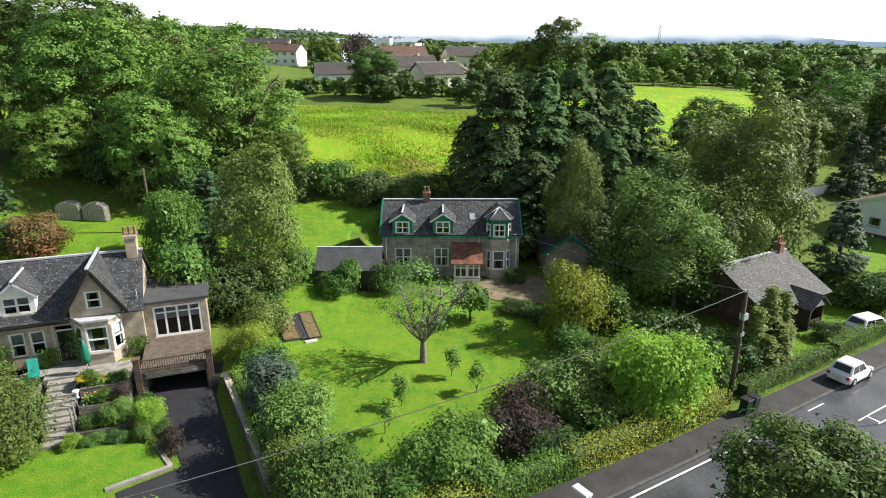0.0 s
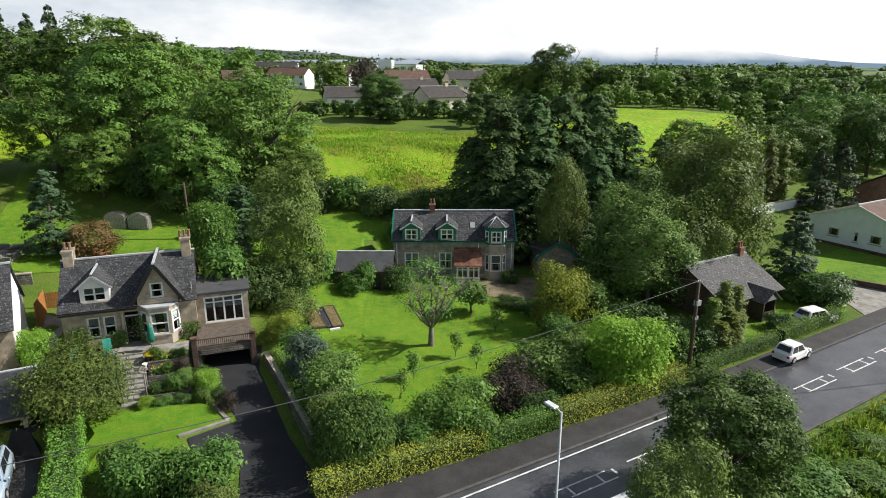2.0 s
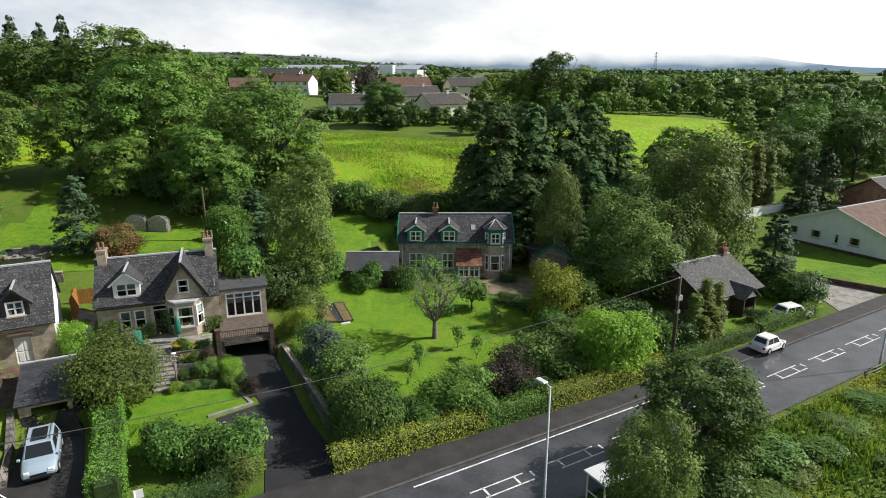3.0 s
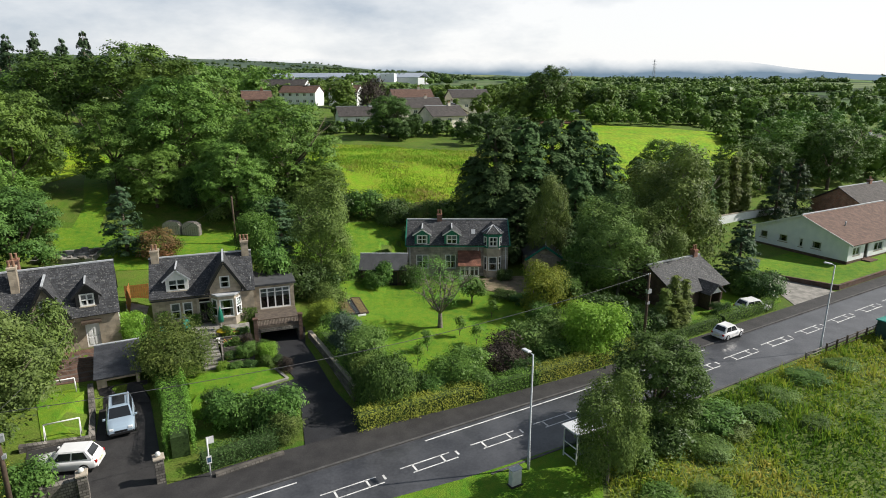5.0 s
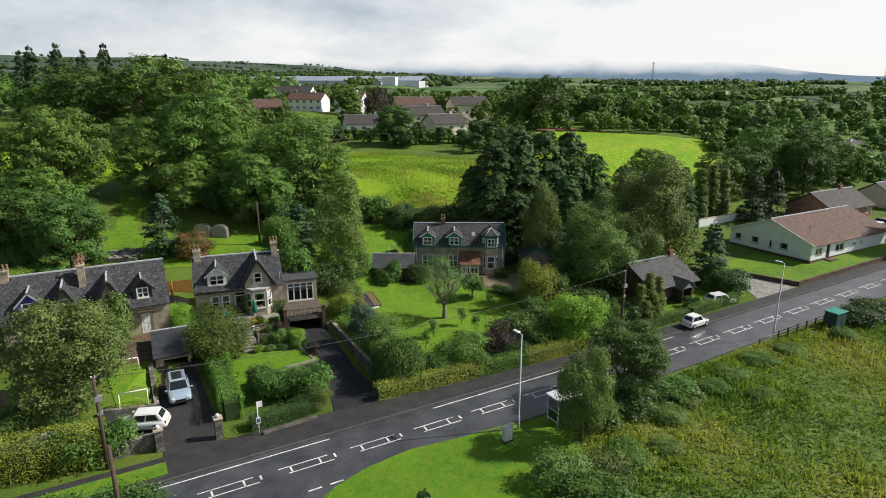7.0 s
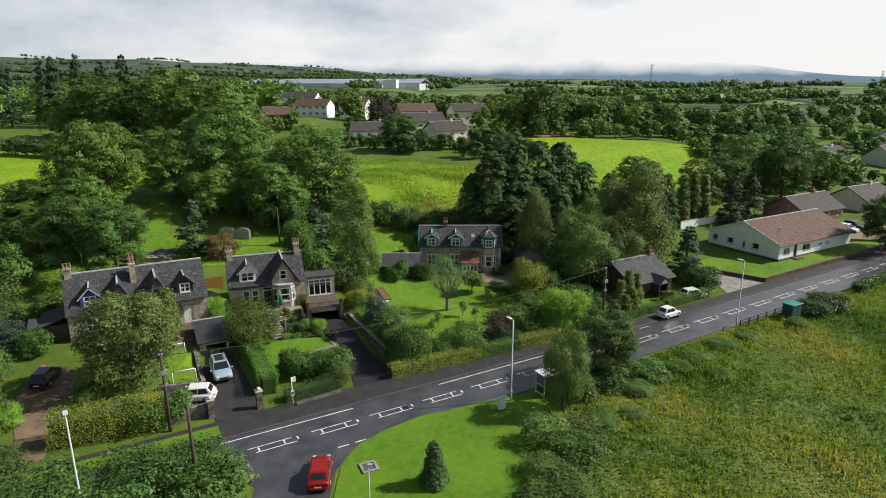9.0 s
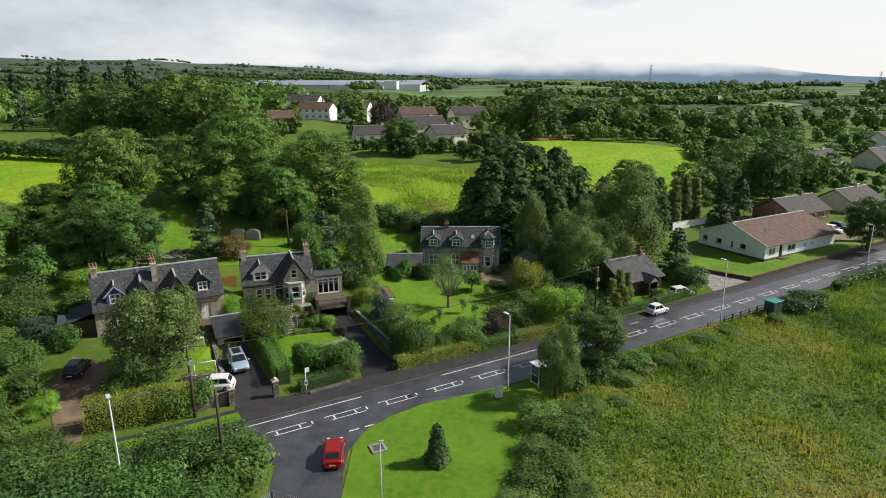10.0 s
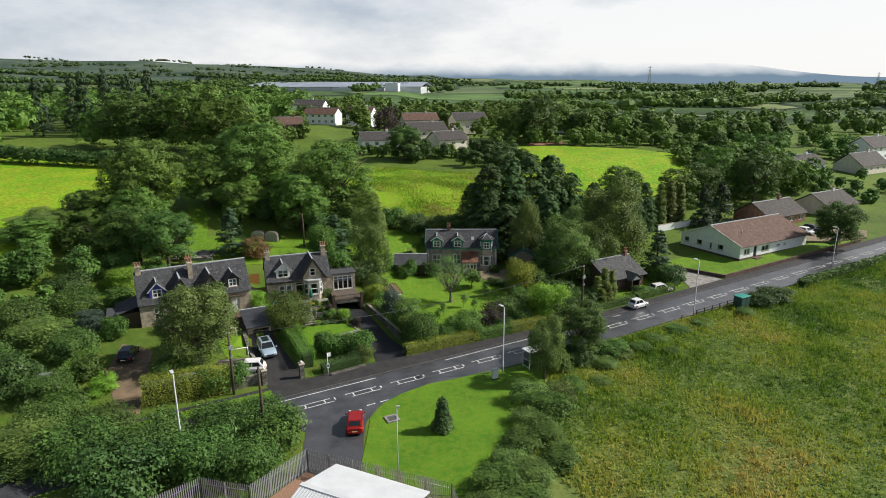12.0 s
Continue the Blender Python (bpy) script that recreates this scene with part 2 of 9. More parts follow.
def patchy_blades(name, colours, scale):
    """Grass blades whose colour drifts in patches over the ground."""
    m = bpy.data.materials.new(name)
    m.use_nodes = True
    nt = m.node_tree
    p, out = nt.nodes["Principled BSDF"], nt.nodes["Material Output"]
    p.inputs["Roughness"].default_value, p.inputs["Specular IOR Level"].default_value = 0.8, 0.15
    tc, n1, geo = nt.nodes.new("ShaderNodeTexCoord"), nt.nodes.new("ShaderNodeTexNoise"), nt.nodes.new("ShaderNodeNewGeometry")
    n1.inputs["Scale"].default_value, n1.inputs["Detail"].default_value, n1.inputs["Roughness"].default_value = scale, 6.0, 0.62
    nt.links.new(tc.outputs["Object"], n1.inputs["Vector"])
    mix = nt.nodes.new("ShaderNodeMath")
    mix.operation = "MULTIPLY_ADD"
    mix.inputs[1].default_value = 0.16
    nt.links.new(geo.outputs["Random Per Island"], mix.inputs[0])
    nt.links.new(n1.outputs["Fac"], mix.inputs[2])
    r = nt.nodes.new("ShaderNodeValToRGB")
    r.color_ramp.elements[0].position, r.color_ramp.elements[0].color = 0.43, (*colours[0], 1)
    r.color_ramp.elements[1].position, r.color_ramp.elements[1].color = 0.80, (*colours[3], 1)
    for q, c in ((0.52, colours[1]), (0.61, colours[2])):
        r.color_ramp.elements.new(q).color = (*c, 1)
    nt.links.new(mix.outputs[0], r.inputs["Fac"])
    nt.links.new(r.outputs["Color"], p.inputs["Base Color"])
    tr, mx = nt.nodes.new("ShaderNodeBsdfTranslucent"), nt.nodes.new("ShaderNodeMixShader")
    nt.links.new(r.outputs["Color"], tr.inputs["Color"])
    mx.inputs["Fac"].default_value = 0.42
    nt.links.new(p.outputs[0], mx.inputs[1])
    nt.links.new(tr.outputs[0], mx.inputs[2])
    nt.links.new(mx.outputs[0], out.inputs["Surface"])
    return m


def turf(name, colours, scales=(0.08, 0.7, 9.0), bump=0.5):
    """Grass sheet: large patches, small patches, blades."""
    m = bpy.data.materials.new(name)
    m.use_nodes = True
    nt = m.node_tree
    p = nt.nodes["Principled BSDF"]
    p.inputs["Roughness"].default_value, p.inputs["Specular IOR Level"].default_value = 0.8, 0.15
    tc = nt.nodes.new("ShaderNodeTexCoord")
    last = None
    for i, s in enumerate(scales):
        n = nt.nodes.new("ShaderNodeTexNoise")
        n.inputs["Scale"].default_value, n.inputs["Detail"].default_value = s, 5.0
        n.inputs["Roughness"].default_value = 0.65
        nt.links.new(tc.outputs["Object"], n.inputs["Vector"])
        r = nt.nodes.new("ShaderNodeValToRGB")
        r.color_ramp.elements[0].position, r.color_ramp.elements[1].position = 0.38, 0.62
        nt.links.new(n.outputs["Fac"], r.inputs["Fac"])
        if i == 0:
            r.color_ramp.elements[0].color, r.color_ramp.elements[1].color = (*colours[0], 1), (*colours[1], 1)
            last = r.outputs["Color"]
        else:
            mx = nt.nodes.new("ShaderNodeMixRGB")
            if i == 1:
                mx.inputs["Color2"].default_value = (*colours[2], 1)
                f = nt.nodes.new("ShaderNodeMath")
                f.operation = "MULTIPLY"
                f.inputs[1].default_value = 0.55
                nt.links.new(r.outputs["Color"], f.inputs[0])
                nt.links.new(f.outputs[0], mx.inputs["Fac"])
                nt.links.new(last, mx.inputs["Color1"])
            else:
                mx.blend_type = "MULTIPLY"
                mx.inputs["Fac"].default_value = 1.0
                r.color_ramp.elements[0].color, r.color_ramp.elements[1].color = (0.62, 0.64, 0.6, 1), (1.15, 1.15, 1.1, 1)
                nt.links.new(last, mx.inputs["Color1"])
                nt.links.new(r.outputs["Color"], mx.inputs["Color2"])
                b = nt.nodes.new("ShaderNodeBump")
                b.inputs["Strength"].default_value, b.inputs["Distance"].default_value = bump, 0.08
                nt.links.new(n.outputs["Fac"], b.inputs["Height"])
                nt.links.new(b.outputs["Normal"], p.inputs["Normal"])
            last = mx.outputs["Color"]
    nt.links.new(last, p.inputs["Base Color"])
    return m


def farmland(name):
    """Fields parted by dark hedges, each of its own green, with worn patches."""
    m = bpy.data.materials.new(name)
    m.use_nodes = True
    nt = m.node_tree
    p = nt.nodes["Principled BSDF"]
    p.inputs["Roughness"].default_value, p.inputs["Specular IOR Level"].default_value = 0.9, 0.1
    tc, warp, add = nt.nodes.new("ShaderNodeTexCoord"), nt.nodes.new("ShaderNodeTexNoise"), nt.nodes.new("ShaderNodeMixRGB")
    warp.inputs["Scale"].default_value, warp.inputs["Detail"].default_value = 0.006, 3.0
    nt.links.new(tc.outputs["Object"], warp.inputs["Vector"])
    far = nt.nodes.new("ShaderNodeVectorMath")
    far.operation = "MULTIPLY_ADD"
    far.inputs[1].default_value = (90, 90, 0)
    nt.links.new(warp.outputs["Color"], far.inputs[0])
    nt.links.new(tc.outputs["Object"], far.inputs[2])
    flat = nt.nodes.new("ShaderNodeVectorMath")
    flat.operation = "MULTIPLY"
    flat.inputs[1].default_value = (1, 1, 0)
    nt.links.new(far.outputs[0], flat.inputs[0])
    cell, edge = nt.nodes.new("ShaderNodeTexVoronoi"), nt.nodes.new("ShaderNodeTexVoronoi")
    edge.feature = "DISTANCE_TO_EDGE"
    for n in (cell, edge):
        n.inputs["Scale"].default_value = 0.0062
        nt.links.new(flat.outputs[0], n.inputs["Vector"])
    tone = nt.nodes.new("ShaderNodeValToRGB")
    tone.color_ramp.elements[0].position, tone.color_ramp.elements[0].color = 0.0, (0.050, 0.090, 0.042, 1)
    tone.color_ramp.elements[1].position, tone.color_ramp.elements[1].color = 1.0, (0.260, 0.300, 0.130, 1)
    for q, c in ((0.28, (0.085, 0.140, 0.055)), (0.5, (0.150, 0.250, 0.075)), (0.72, (0.120, 0.165, 0.080))):
        tone.color_ramp.elements.new(q).color = (*c, 1)
    one = nt.nodes.new("ShaderNodeSeparateColor")
    nt.links.new(cell.outputs["Color"], one.inputs[0])
    nt.links.new(one.outputs[0], tone.inputs["Fac"])
    hedge_w = nt.nodes.new("ShaderNodeValToRGB")
    hedge_w.color_ramp.elements[0].position, hedge_w.color_ramp.elements[1].position = 0.020, 0.032
    nt.links.new(edge.outputs["Distance"], hedge_w.inputs["Fac"])
    nt.links.new(hedge_w.outputs["Color"], add.inputs["Fac"])
    add.inputs["Color1"].default_value = (0.030, 0.052, 0.026, 1)
    nt.links.new(tone.outputs["Color"], add.inputs["Color2"])
    fine, patch, mul = nt.nodes.new("ShaderNodeTexNoise"), nt.nodes.new("ShaderNodeValToRGB"), nt.nodes.new("ShaderNodeMixRGB")
    fine.inputs["Scale"].default_value, fine.inputs["Detail"].default_value = 0.02, 8.0
    nt.links.new(tc.outputs["Object"], fine.inputs["Vector"])
    patch.color_ramp.elements[0].position, patch.color_ramp.elements[0].color = 0.36, (0.55, 0.58, 0.60, 1)
    patch.color_ramp.elements[1].position, patch.color_ramp.elements[1].color = 0.62, (1.1, 1.1, 1.05, 1)
    nt.links.new(fine.outputs["Fac"], patch.inputs["Fac"])
    mul.blend_type = "MULTIPLY"
    mul.inputs["Fac"].default_value = 1.0
    nt.links.new(add.outputs["Color"], mul.inputs["Color1"])
    nt.links.new(patch.outputs["Color"], mul.inputs["Color2"])
    nt.links.new(mul.outputs["Color"], p.inputs["Base Color"])
    return m


def glass_material(name, tint=(0.42, 0.47, 0.48)):
    m = bpy.data.materials.new(name)
    m.use_nodes = True
    p = m.node_tree.nodes["Principled BSDF"]
    p.inputs["Base Color"].default_value = (*tint, 1)
    p.inputs["Roughness"].default_value = 0.03
    p.inputs["Transmission Weight"].default_value = 1.0
    p.inputs["IOR"].default_value = 1.45
    return m


M_ROUGH = turf("rough_grass", ((0.055, 0.125, 0.014), (0.120, 0.205, 0.024), (0.16, 0.165, 0.045)))
M_MEADOW = turf("meadow_sward", ((0.070, 0.135, 0.030), (0.120, 0.175, 0.040), (0.170, 0.180, 0.055)), (0.125, 0.600, 0.600))
M_FIELD = turf("hay_field_grass", ((0.140, 0.33, 0.010), (0.22, 0.39, 0.014), (0.33, 0.31, 0.045)), (0.07, 0.5, 5.0), 0.8)
M_PASTURE = turf("pasture_grass", ((0.125, 0.310, 0.010), (0.215, 0.385, 0.014), (0.340, 0.330, 0.028)), (0.05, 0.22, 1.6))
M_LAWN = turf("mown_lawn", ((0.068, 0.188, 0.016), (0.126, 0.268, 0.020), (0.235, 0.298, 0.028)), (0.16, 1.3, 16.0), 0.7)
# Lawn colours lowered, partly standing for tree shadow on the corner grass.
M_DARKER_TURF = turf("darker_turf", ((0.066, 0.185, 0.012), (0.110, 0.250, 0.016), (0.190, 0.260, 0.024)), (0.22, 1.3, 16.0), 0.7)
M_FARM = farmland("distant_farmland")
# Bluish tint of far haze is mixed into the moor's own greens.
M_MOOR = turf("haze_tinted_moor", ((0.030, 0.060, 0.046), (0.118, 0.155, 0.105), (0.062, 0.096, 0.072)), (0.0035, 0.012, 0.045), 0.6)
M_ASPHALT = material("worn_asphalt", (0.082, 0.084, 0.092), 0.32, second=(0.036, 0.037, 0.042), scale=0.5, bump=0.1, bump_scale=40, spec=0.6)
M_DRIVE = material("new_tarmac", (0.028, 0.029, 0.033), 0.7, second=(0.018, 0.018, 0.021), scale=0.8, bump=0.3, bump_scale=50)
M_PAVE = material("old_tarmac_pavement", (0.045, 0.043, 0.043), 0.75, second=(0.023, 0.022, 0.023), scale=0.9, bump=0.3, bump_scale=40)
M_GRAVEL = material("gravel", (0.27, 0.20, 0.14), 0.9, second=(0.12, 0.125, 0.06), scale=1.2, bump=0.7, bump_scale=30)
M_EARTH = material("bare_earth", (0.23, 0.16, 0.10), 0.95, second=(0.11, 0.085, 0.055), scale=0.8, bump=0.6, bump_scale=12)
M_SHALE = material("red_shale", (0.34, 0.15, 0.12), 0.95, second=(0.20, 0.12, 0.07), scale=0.5)
M_KERB = material("kerbstone", (0.105, 0.102, 0.10), 0.85, amount=0.4, scale=2)
M_LINE = material("road_paint", (0.80, 0.80, 0.79), 0.7, second=(0.42, 0.42, 0.41), scale=2.5)
M_SLATE = coursed("grey_slate", (0.070, 0.074, 0.084), (0.024, 0.024, 0.027), 0.34, 0.22, 0.014, 0.68, 0.45, "xy", 0.7, 0.4, 0.5, (0.155, 0.155, 0.15))
M_SLATE_DARK = coursed("blue_black_slate", (0.070, 0.075, 0.088), (0.03, 0.03, 0.035), 0.36, 0.24, 0.012, 0.4, 0.3, "xy", 0.5, 0.3)
M_TILE_BROWN = coursed("brown_concrete_tile", (0.165, 0.098, 0.075), (0.09, 0.06, 0.05), 0.33, 0.32, 0.02, 0.8, 0.25, "xy", 0.7, 0.25)
M_TILE_GREY = coursed("grey_brown_roof_tile", (0.085, 0.076, 0.074), (0.04, 0.037, 0.035), 0.33, 0.32, 0.02, 0.8, 0.25, "xy", 0.7, 0.25)
M_TILE_RED = coursed("red_clay_tile", (0.30, 0.13, 0.085), (0.12, 0.06, 0.045), 0.25, 0.18, 0.014, 0.8, 0.4, "xy", 0.7, 0.35)
M_STONE = coursed("grey_sandstone", (0.45, 0.415, 0.36), (0.31, 0.285, 0.25), 0.55, 0.27, 0.018, 0.9, 0.38, "wall", 0.6, 0.40)
M_STONE_BUFF = coursed("buff_sandstone", (0.47, 0.40, 0.31), (0.34, 0.30, 0.245), 0.62, 0.30, 0.014, 0.9, 0.28, "wall", 0.5, 0.35)
M_DRESSED = material("dressed_stone", (0.46, 0.40, 0.32), 0.85, second=(0.32, 0.28, 0.23), scale=2.0, bump=0.3)
M_RUBBLE = coursed("rubble_stone", (0.30, 0.28, 0.255), (0.12, 0.11, 0.10), 0.38, 0.20, 0.03, 0.95, 0.5, "wall", 1.0, 0.45)
M_BRICK = coursed("red_brick", (0.34, 0.15, 0.10), (0.30, 0.27, 0.24), 0.225, 0.075, 0.010, 0.85, 0.35, "wall", 0.6, 0.3)
M_BRICK_DARK = coursed("dark_brick", (0.17, 0.10, 0.075), (0.14, 0.12, 0.11), 0.225, 0.075, 0.010, 0.85, 0.4, "wall", 0.6, 0.35)
M_RENDER = material("white_harling", (0.90, 0.91, 0.93), 0.9, second=(0.80, 0.82, 0.85), scale=1.2, bump=0.4, bump_scale=60)
M_CREAM = material("cream_harling", (0.76, 0.70, 0.60), 0.9, second=(0.62, 0.57, 0.49), scale=1.2, bump=0.4, bump_scale=60)
M_WHITE = material("white_paint", (0.80, 0.80, 0.79), 0.45, second=(0.68, 0.68, 0.67), scale=3)
M_GREEN = material("bottle_green_paint", (0.014, 0.19, 0.125), 0.45, amount=0.35, scale=3)
M_BLUE = material("deep_blue_paint", (0.07, 0.07, 0.36), 0.5, amount=0.3)
M_BLACK = material("black_paint", (0.02, 0.02, 0.022), 0.45, amount=0.3)
M_LEAD = material("lead_flashing", (0.52, 0.54, 0.57), 0.5, second=(0.36, 0.38, 0.40), scale=2)
M_FELT = material("grey_felt", (0.075, 0.078, 0.085), 0.85, amount=0.35, scale=1.0)
M_CLAY = material("terracotta", (0.34, 0.20, 0.13), 0.8, amount=0.4, scale=6)
M_GLASS = glass_material("window_glass")
M_CURTAIN = material("net_curtain", (0.80, 0.80, 0.78), 0.9, amount=0.25, scale=5)
# Near-black puts the rooms' gloom into the colour; also a dark door.
M_DARK = material("room_gloom_and_dark_door", (0.05, 0.047, 0.042), 0.9, amount=0.4)
M_STEEL = material("galvanised_steel", (0.40, 0.42, 0.44), 0.5, 0.25, amount=0.25, scale=6)
M_POST = material("grey_painted_steel", (0.50, 0.53, 0.55), 0.5, 0.1, amount=0.2, scale=5)
M_TIMBER = material("creosoted_timber", (0.10, 0.070, 0.048), 0.85, second=(0.055, 0.040, 0.030), scale=6, bump=0.3)
M_FENCE = material("orange_larch", (0.46, 0.20, 0.055), 0.75, second=(0.30, 0.13, 0.04), scale=4)
M_GREYWOOD = material("weathered_timber", (0.24, 0.22, 0.20), 0.9, second=(0.12, 0.11, 0.10), scale=5)
M_BARK = material("bark", (0.15, 0.12, 0.09), 0.95, second=(0.07, 0.055, 0.042), scale=4, bump=0.8, bump_scale=18)
M_BARK_GREY = material("grey_lichened_bark", (0.26, 0.235, 0.20), 0.95, second=(0.12, 0.10, 0.08), scale=5, bump=0.8, bump_scale=18)
M_RUBBER = material("rubber", (0.02, 0.02, 0.02), 0.8)
M_BIN = material("bin_plastic", (0.012, 0.04, 0.025), 0.5)
M_CAB = material("green_steel", (0.045, 0.095, 0.085), 0.5, amount=0.3)
M_METALROOF = material("pale_metal_sheet", (0.66, 0.68, 0.70), 0.4, 0.1, second=(0.56, 0.58, 0.60), scale=0.8)
M_YELLOW = material("yellow_canvas", (0.75, 0.55, 0.03), 0.8, amount=0.15)
M_TEAL = material("teal_paint", (0.02, 0.30, 0.24), 0.5)
M_FLAG = material("flagstone", (0.33, 0.31, 0.285), 0.9, second=(0.16, 0.155, 0.14), scale=1.5)
M_SOIL = material("dark_soil", (0.045, 0.034, 0.025), 0.95)
M_DECK = material("dark_weathered_decking", (0.150, 0.120, 0.095), 0.85, second=(0.075, 0.060, 0.050), scale=3)
M_WIRE = material("cable", (0.10, 0.10, 0.105), 0.6)

L_OAK = foliage("oak_leaves", (0.190, 0.330, 0.042), (0.046, 0.110, 0.017))
L_ASH = foliage("ash_leaves", (0.195, 0.350, 0.042), (0.054, 0.132, 0.018))
L_BIRCH = foliage("birch_leaves", (0.225, 0.335, 0.062), (0.060, 0.112, 0.022))
L_FIR = foliage("cypress_sprays", (0.125, 0.230, 0.064), (0.034, 0.078, 0.024), 0.12, 0.7)
L_DEEP = foliage("deep_green_leaves", (0.135, 0.245, 0.040), (0.034, 0.084, 0.016), 0.18)
L_WILLOW = foliage("olive_green_leaves", (0.190, 0.255, 0.054), (0.050, 0.086, 0.020))
L_SPRUCE = foliage("spruce_needles", (0.100, 0.170, 0.070), (0.030, 0.064, 0.030), 0.10)
L_LIME = foliage("bright_green_leaves", (0.360, 0.560, 0.046), (0.140, 0.290, 0.024), 0.42)
L_GLOSSY = foliage("glossy_green_leaves", (0.205, 0.370, 0.052), (0.058, 0.145, 0.022), 0.35, 0.4)
L_YEW = foliage("yew_leaves", (0.225, 0.285, 0.050), (0.070, 0.115, 0.023), 0.25)
L_FEATHER = foliage("feathery_leaves", (0.225, 0.350, 0.060), (0.056, 0.120, 0.024), 0.2)
L_SHRUB = foliage("shrub_leaves", (0.155, 0.280, 0.040), (0.038, 0.092, 0.015))
L_DARK = foliage("dark_evergreen_leaves", (0.110, 0.200, 0.044), (0.031, 0.072, 0.017), 0.2, 0.4)
L_PURPLE = foliage("bronze_leaves", (0.115, 0.088, 0.070), (0.040, 0.034, 0.028), 0.2)
L_GOLD = foliage("golden_leaves", (0.380, 0.440, 0.034), (0.085, 0.165, 0.016), 0.3)
L_BLUE = foliage("blue_green_leaves", (0.115, 0.170, 0.120), (0.045, 0.080, 0.052), 0.2)
L_OLIVE = foliage("olive_bronze_leaves", (0.185, 0.230, 0.040), (0.060, 0.096, 0.020), 0.35)
L_RUST = foliage("rust_and_green_leaves", (0.40, 0.165, 0.075), (0.090, 0.150, 0.035), 0.3)
L_PRIVET = foliage("privet_leaves", (0.480, 0.500, 0.050), (0.200, 0.280, 0.036), 0.3)
L_HEDGE = foliage("clipped_hedge_leaves", (0.230, 0.430, 0.044), (0.085, 0.190, 0.024), 0.3)
L_MEADOW = patchy_blades("meadow_blades", ((0.052, 0.122, 0.016), (0.145, 0.258, 0.027), (0.295, 0.365, 0.044), (0.50, 0.39, 0.12)), 0.055)
L_HAY = patchy_blades("hay_blades", ((0.15, 0.29, 0.03), (0.22, 0.36, 0.035), (0.28, 0.36, 0.05), (0.38, 0.31, 0.12)), 0.12)
L_FLOWER = foliage("border_flowers", (0.55, 0.10, 0.08), (0.50, 0.42, 0.05), 0.2)


# ---- building blocks ----
def link_mesh(name, bm, mat):
    me = bpy.data.meshes.new(name)
    bm.normal_update()
    bm.to_mesh(me)
    bm.free()
    for m in (mat if isinstance(mat, (list, tuple)) else [mat]):
        me.materials.append(m)
    return new(name, me)


def part(name, bm, mat, parent, label=""):
    """One mesh under a thing or under a part."""
    ob = link_mesh(name, bm, mat)
    ob.parent = parent
    return tagged(ob, label)


def thing(name, m, label, category, group="", kind=""):
    ob = new(name)
    ob.matrix_basis = m
    ob.empty_display_size = 0.2
    return tagged(ob, label, category, group, kind)


def solo(name, bm, mat, label, category, group="", kind="", m=None):
    ob = link_mesh(name, bm, mat)
    if m is not None:
        ob.matrix_basis = m
    return tagged(ob, label, category, group, kind)


def box(bm, x0, x1, y0, y1, z0, z1, bev=0.0):
    r = bmesh.ops.create_cube(bm, size=1.0, matrix=Matrix.LocRotScale(((x0 + x1) / 2, (y0 + y1) / 2, (z0 + z1) / 2), None, (x1 - x0, y1 - y0, z1 - z0)))
    if bev:
        es = list({e for v in r["verts"] for e in v.link_edges})
        bmesh.ops.bevel(bm, geom=es, offset=bev, segments=1, affect="EDGES")
    return bm


def boxes(*rows, bev=0.0):
    bm = bmesh.new()
    for r in rows:
        box(bm, *r, bev=bev)
    return bm


def prism(bm, pts, d):
    """A flat outline of 3D points, drawn out along d."""
    d = Vector(d)
    a = [bm.verts.new(p) for p in pts]
    b = [bm.verts.new(Vector(p) + d) for p in pts]
    fs = [bm.faces.new(a[::-1]), bm.faces.new(b)]
    for i in range(len(a)):
        j = (i + 1) % len(a)
        fs.append(bm.faces.new((a[i], a[j], b[j], b[i])))
    bmesh.ops.recalc_face_normals(bm, faces=fs)
    return bm


def slab(bm, pts, thick):
    p = [Vector(q) for q in pts]
    nrm = (p[1] - p[0]).cross(p[2] - p[0]).normalized()
    if nrm.z < 0:
        nrm = -nrm
    return prism(bm, p, nrm * thick)


def tube(bm, pts, radii, sides=8, cap=True):
    pts = [Vector(p) for p in pts]
    rings = []
    for i, p in enumerate(pts):
        t = (pts[min(i + 1, len(pts) - 1)] - pts[max(i - 1, 0)]).normalized()
        a = t.cross(Vector((0, 0, 1)) if abs(t.z) < 0.95 else Vector((1, 0, 0))).normalized()
        b = t.cross(a)
        r = radii[i] if isinstance(radii, (list, tuple)) else radii
        rings.append([bm.verts.new(p + (a * math.cos(2 * math.pi * k / sides) + b * math.sin(2 * math.pi * k / sides)) * r) for k in range(sides)])
    for r0, r1 in zip(rings, rings[1:]):
        for k in range(sides):
            bm.faces.new((r0[k], r0[(k + 1) % sides], r1[(k + 1) % sides], r1[k])).smooth = True
    if cap:
        bm.faces.new(rings[0][::-1])
        bm.faces.new(rings[-1])
    return bm


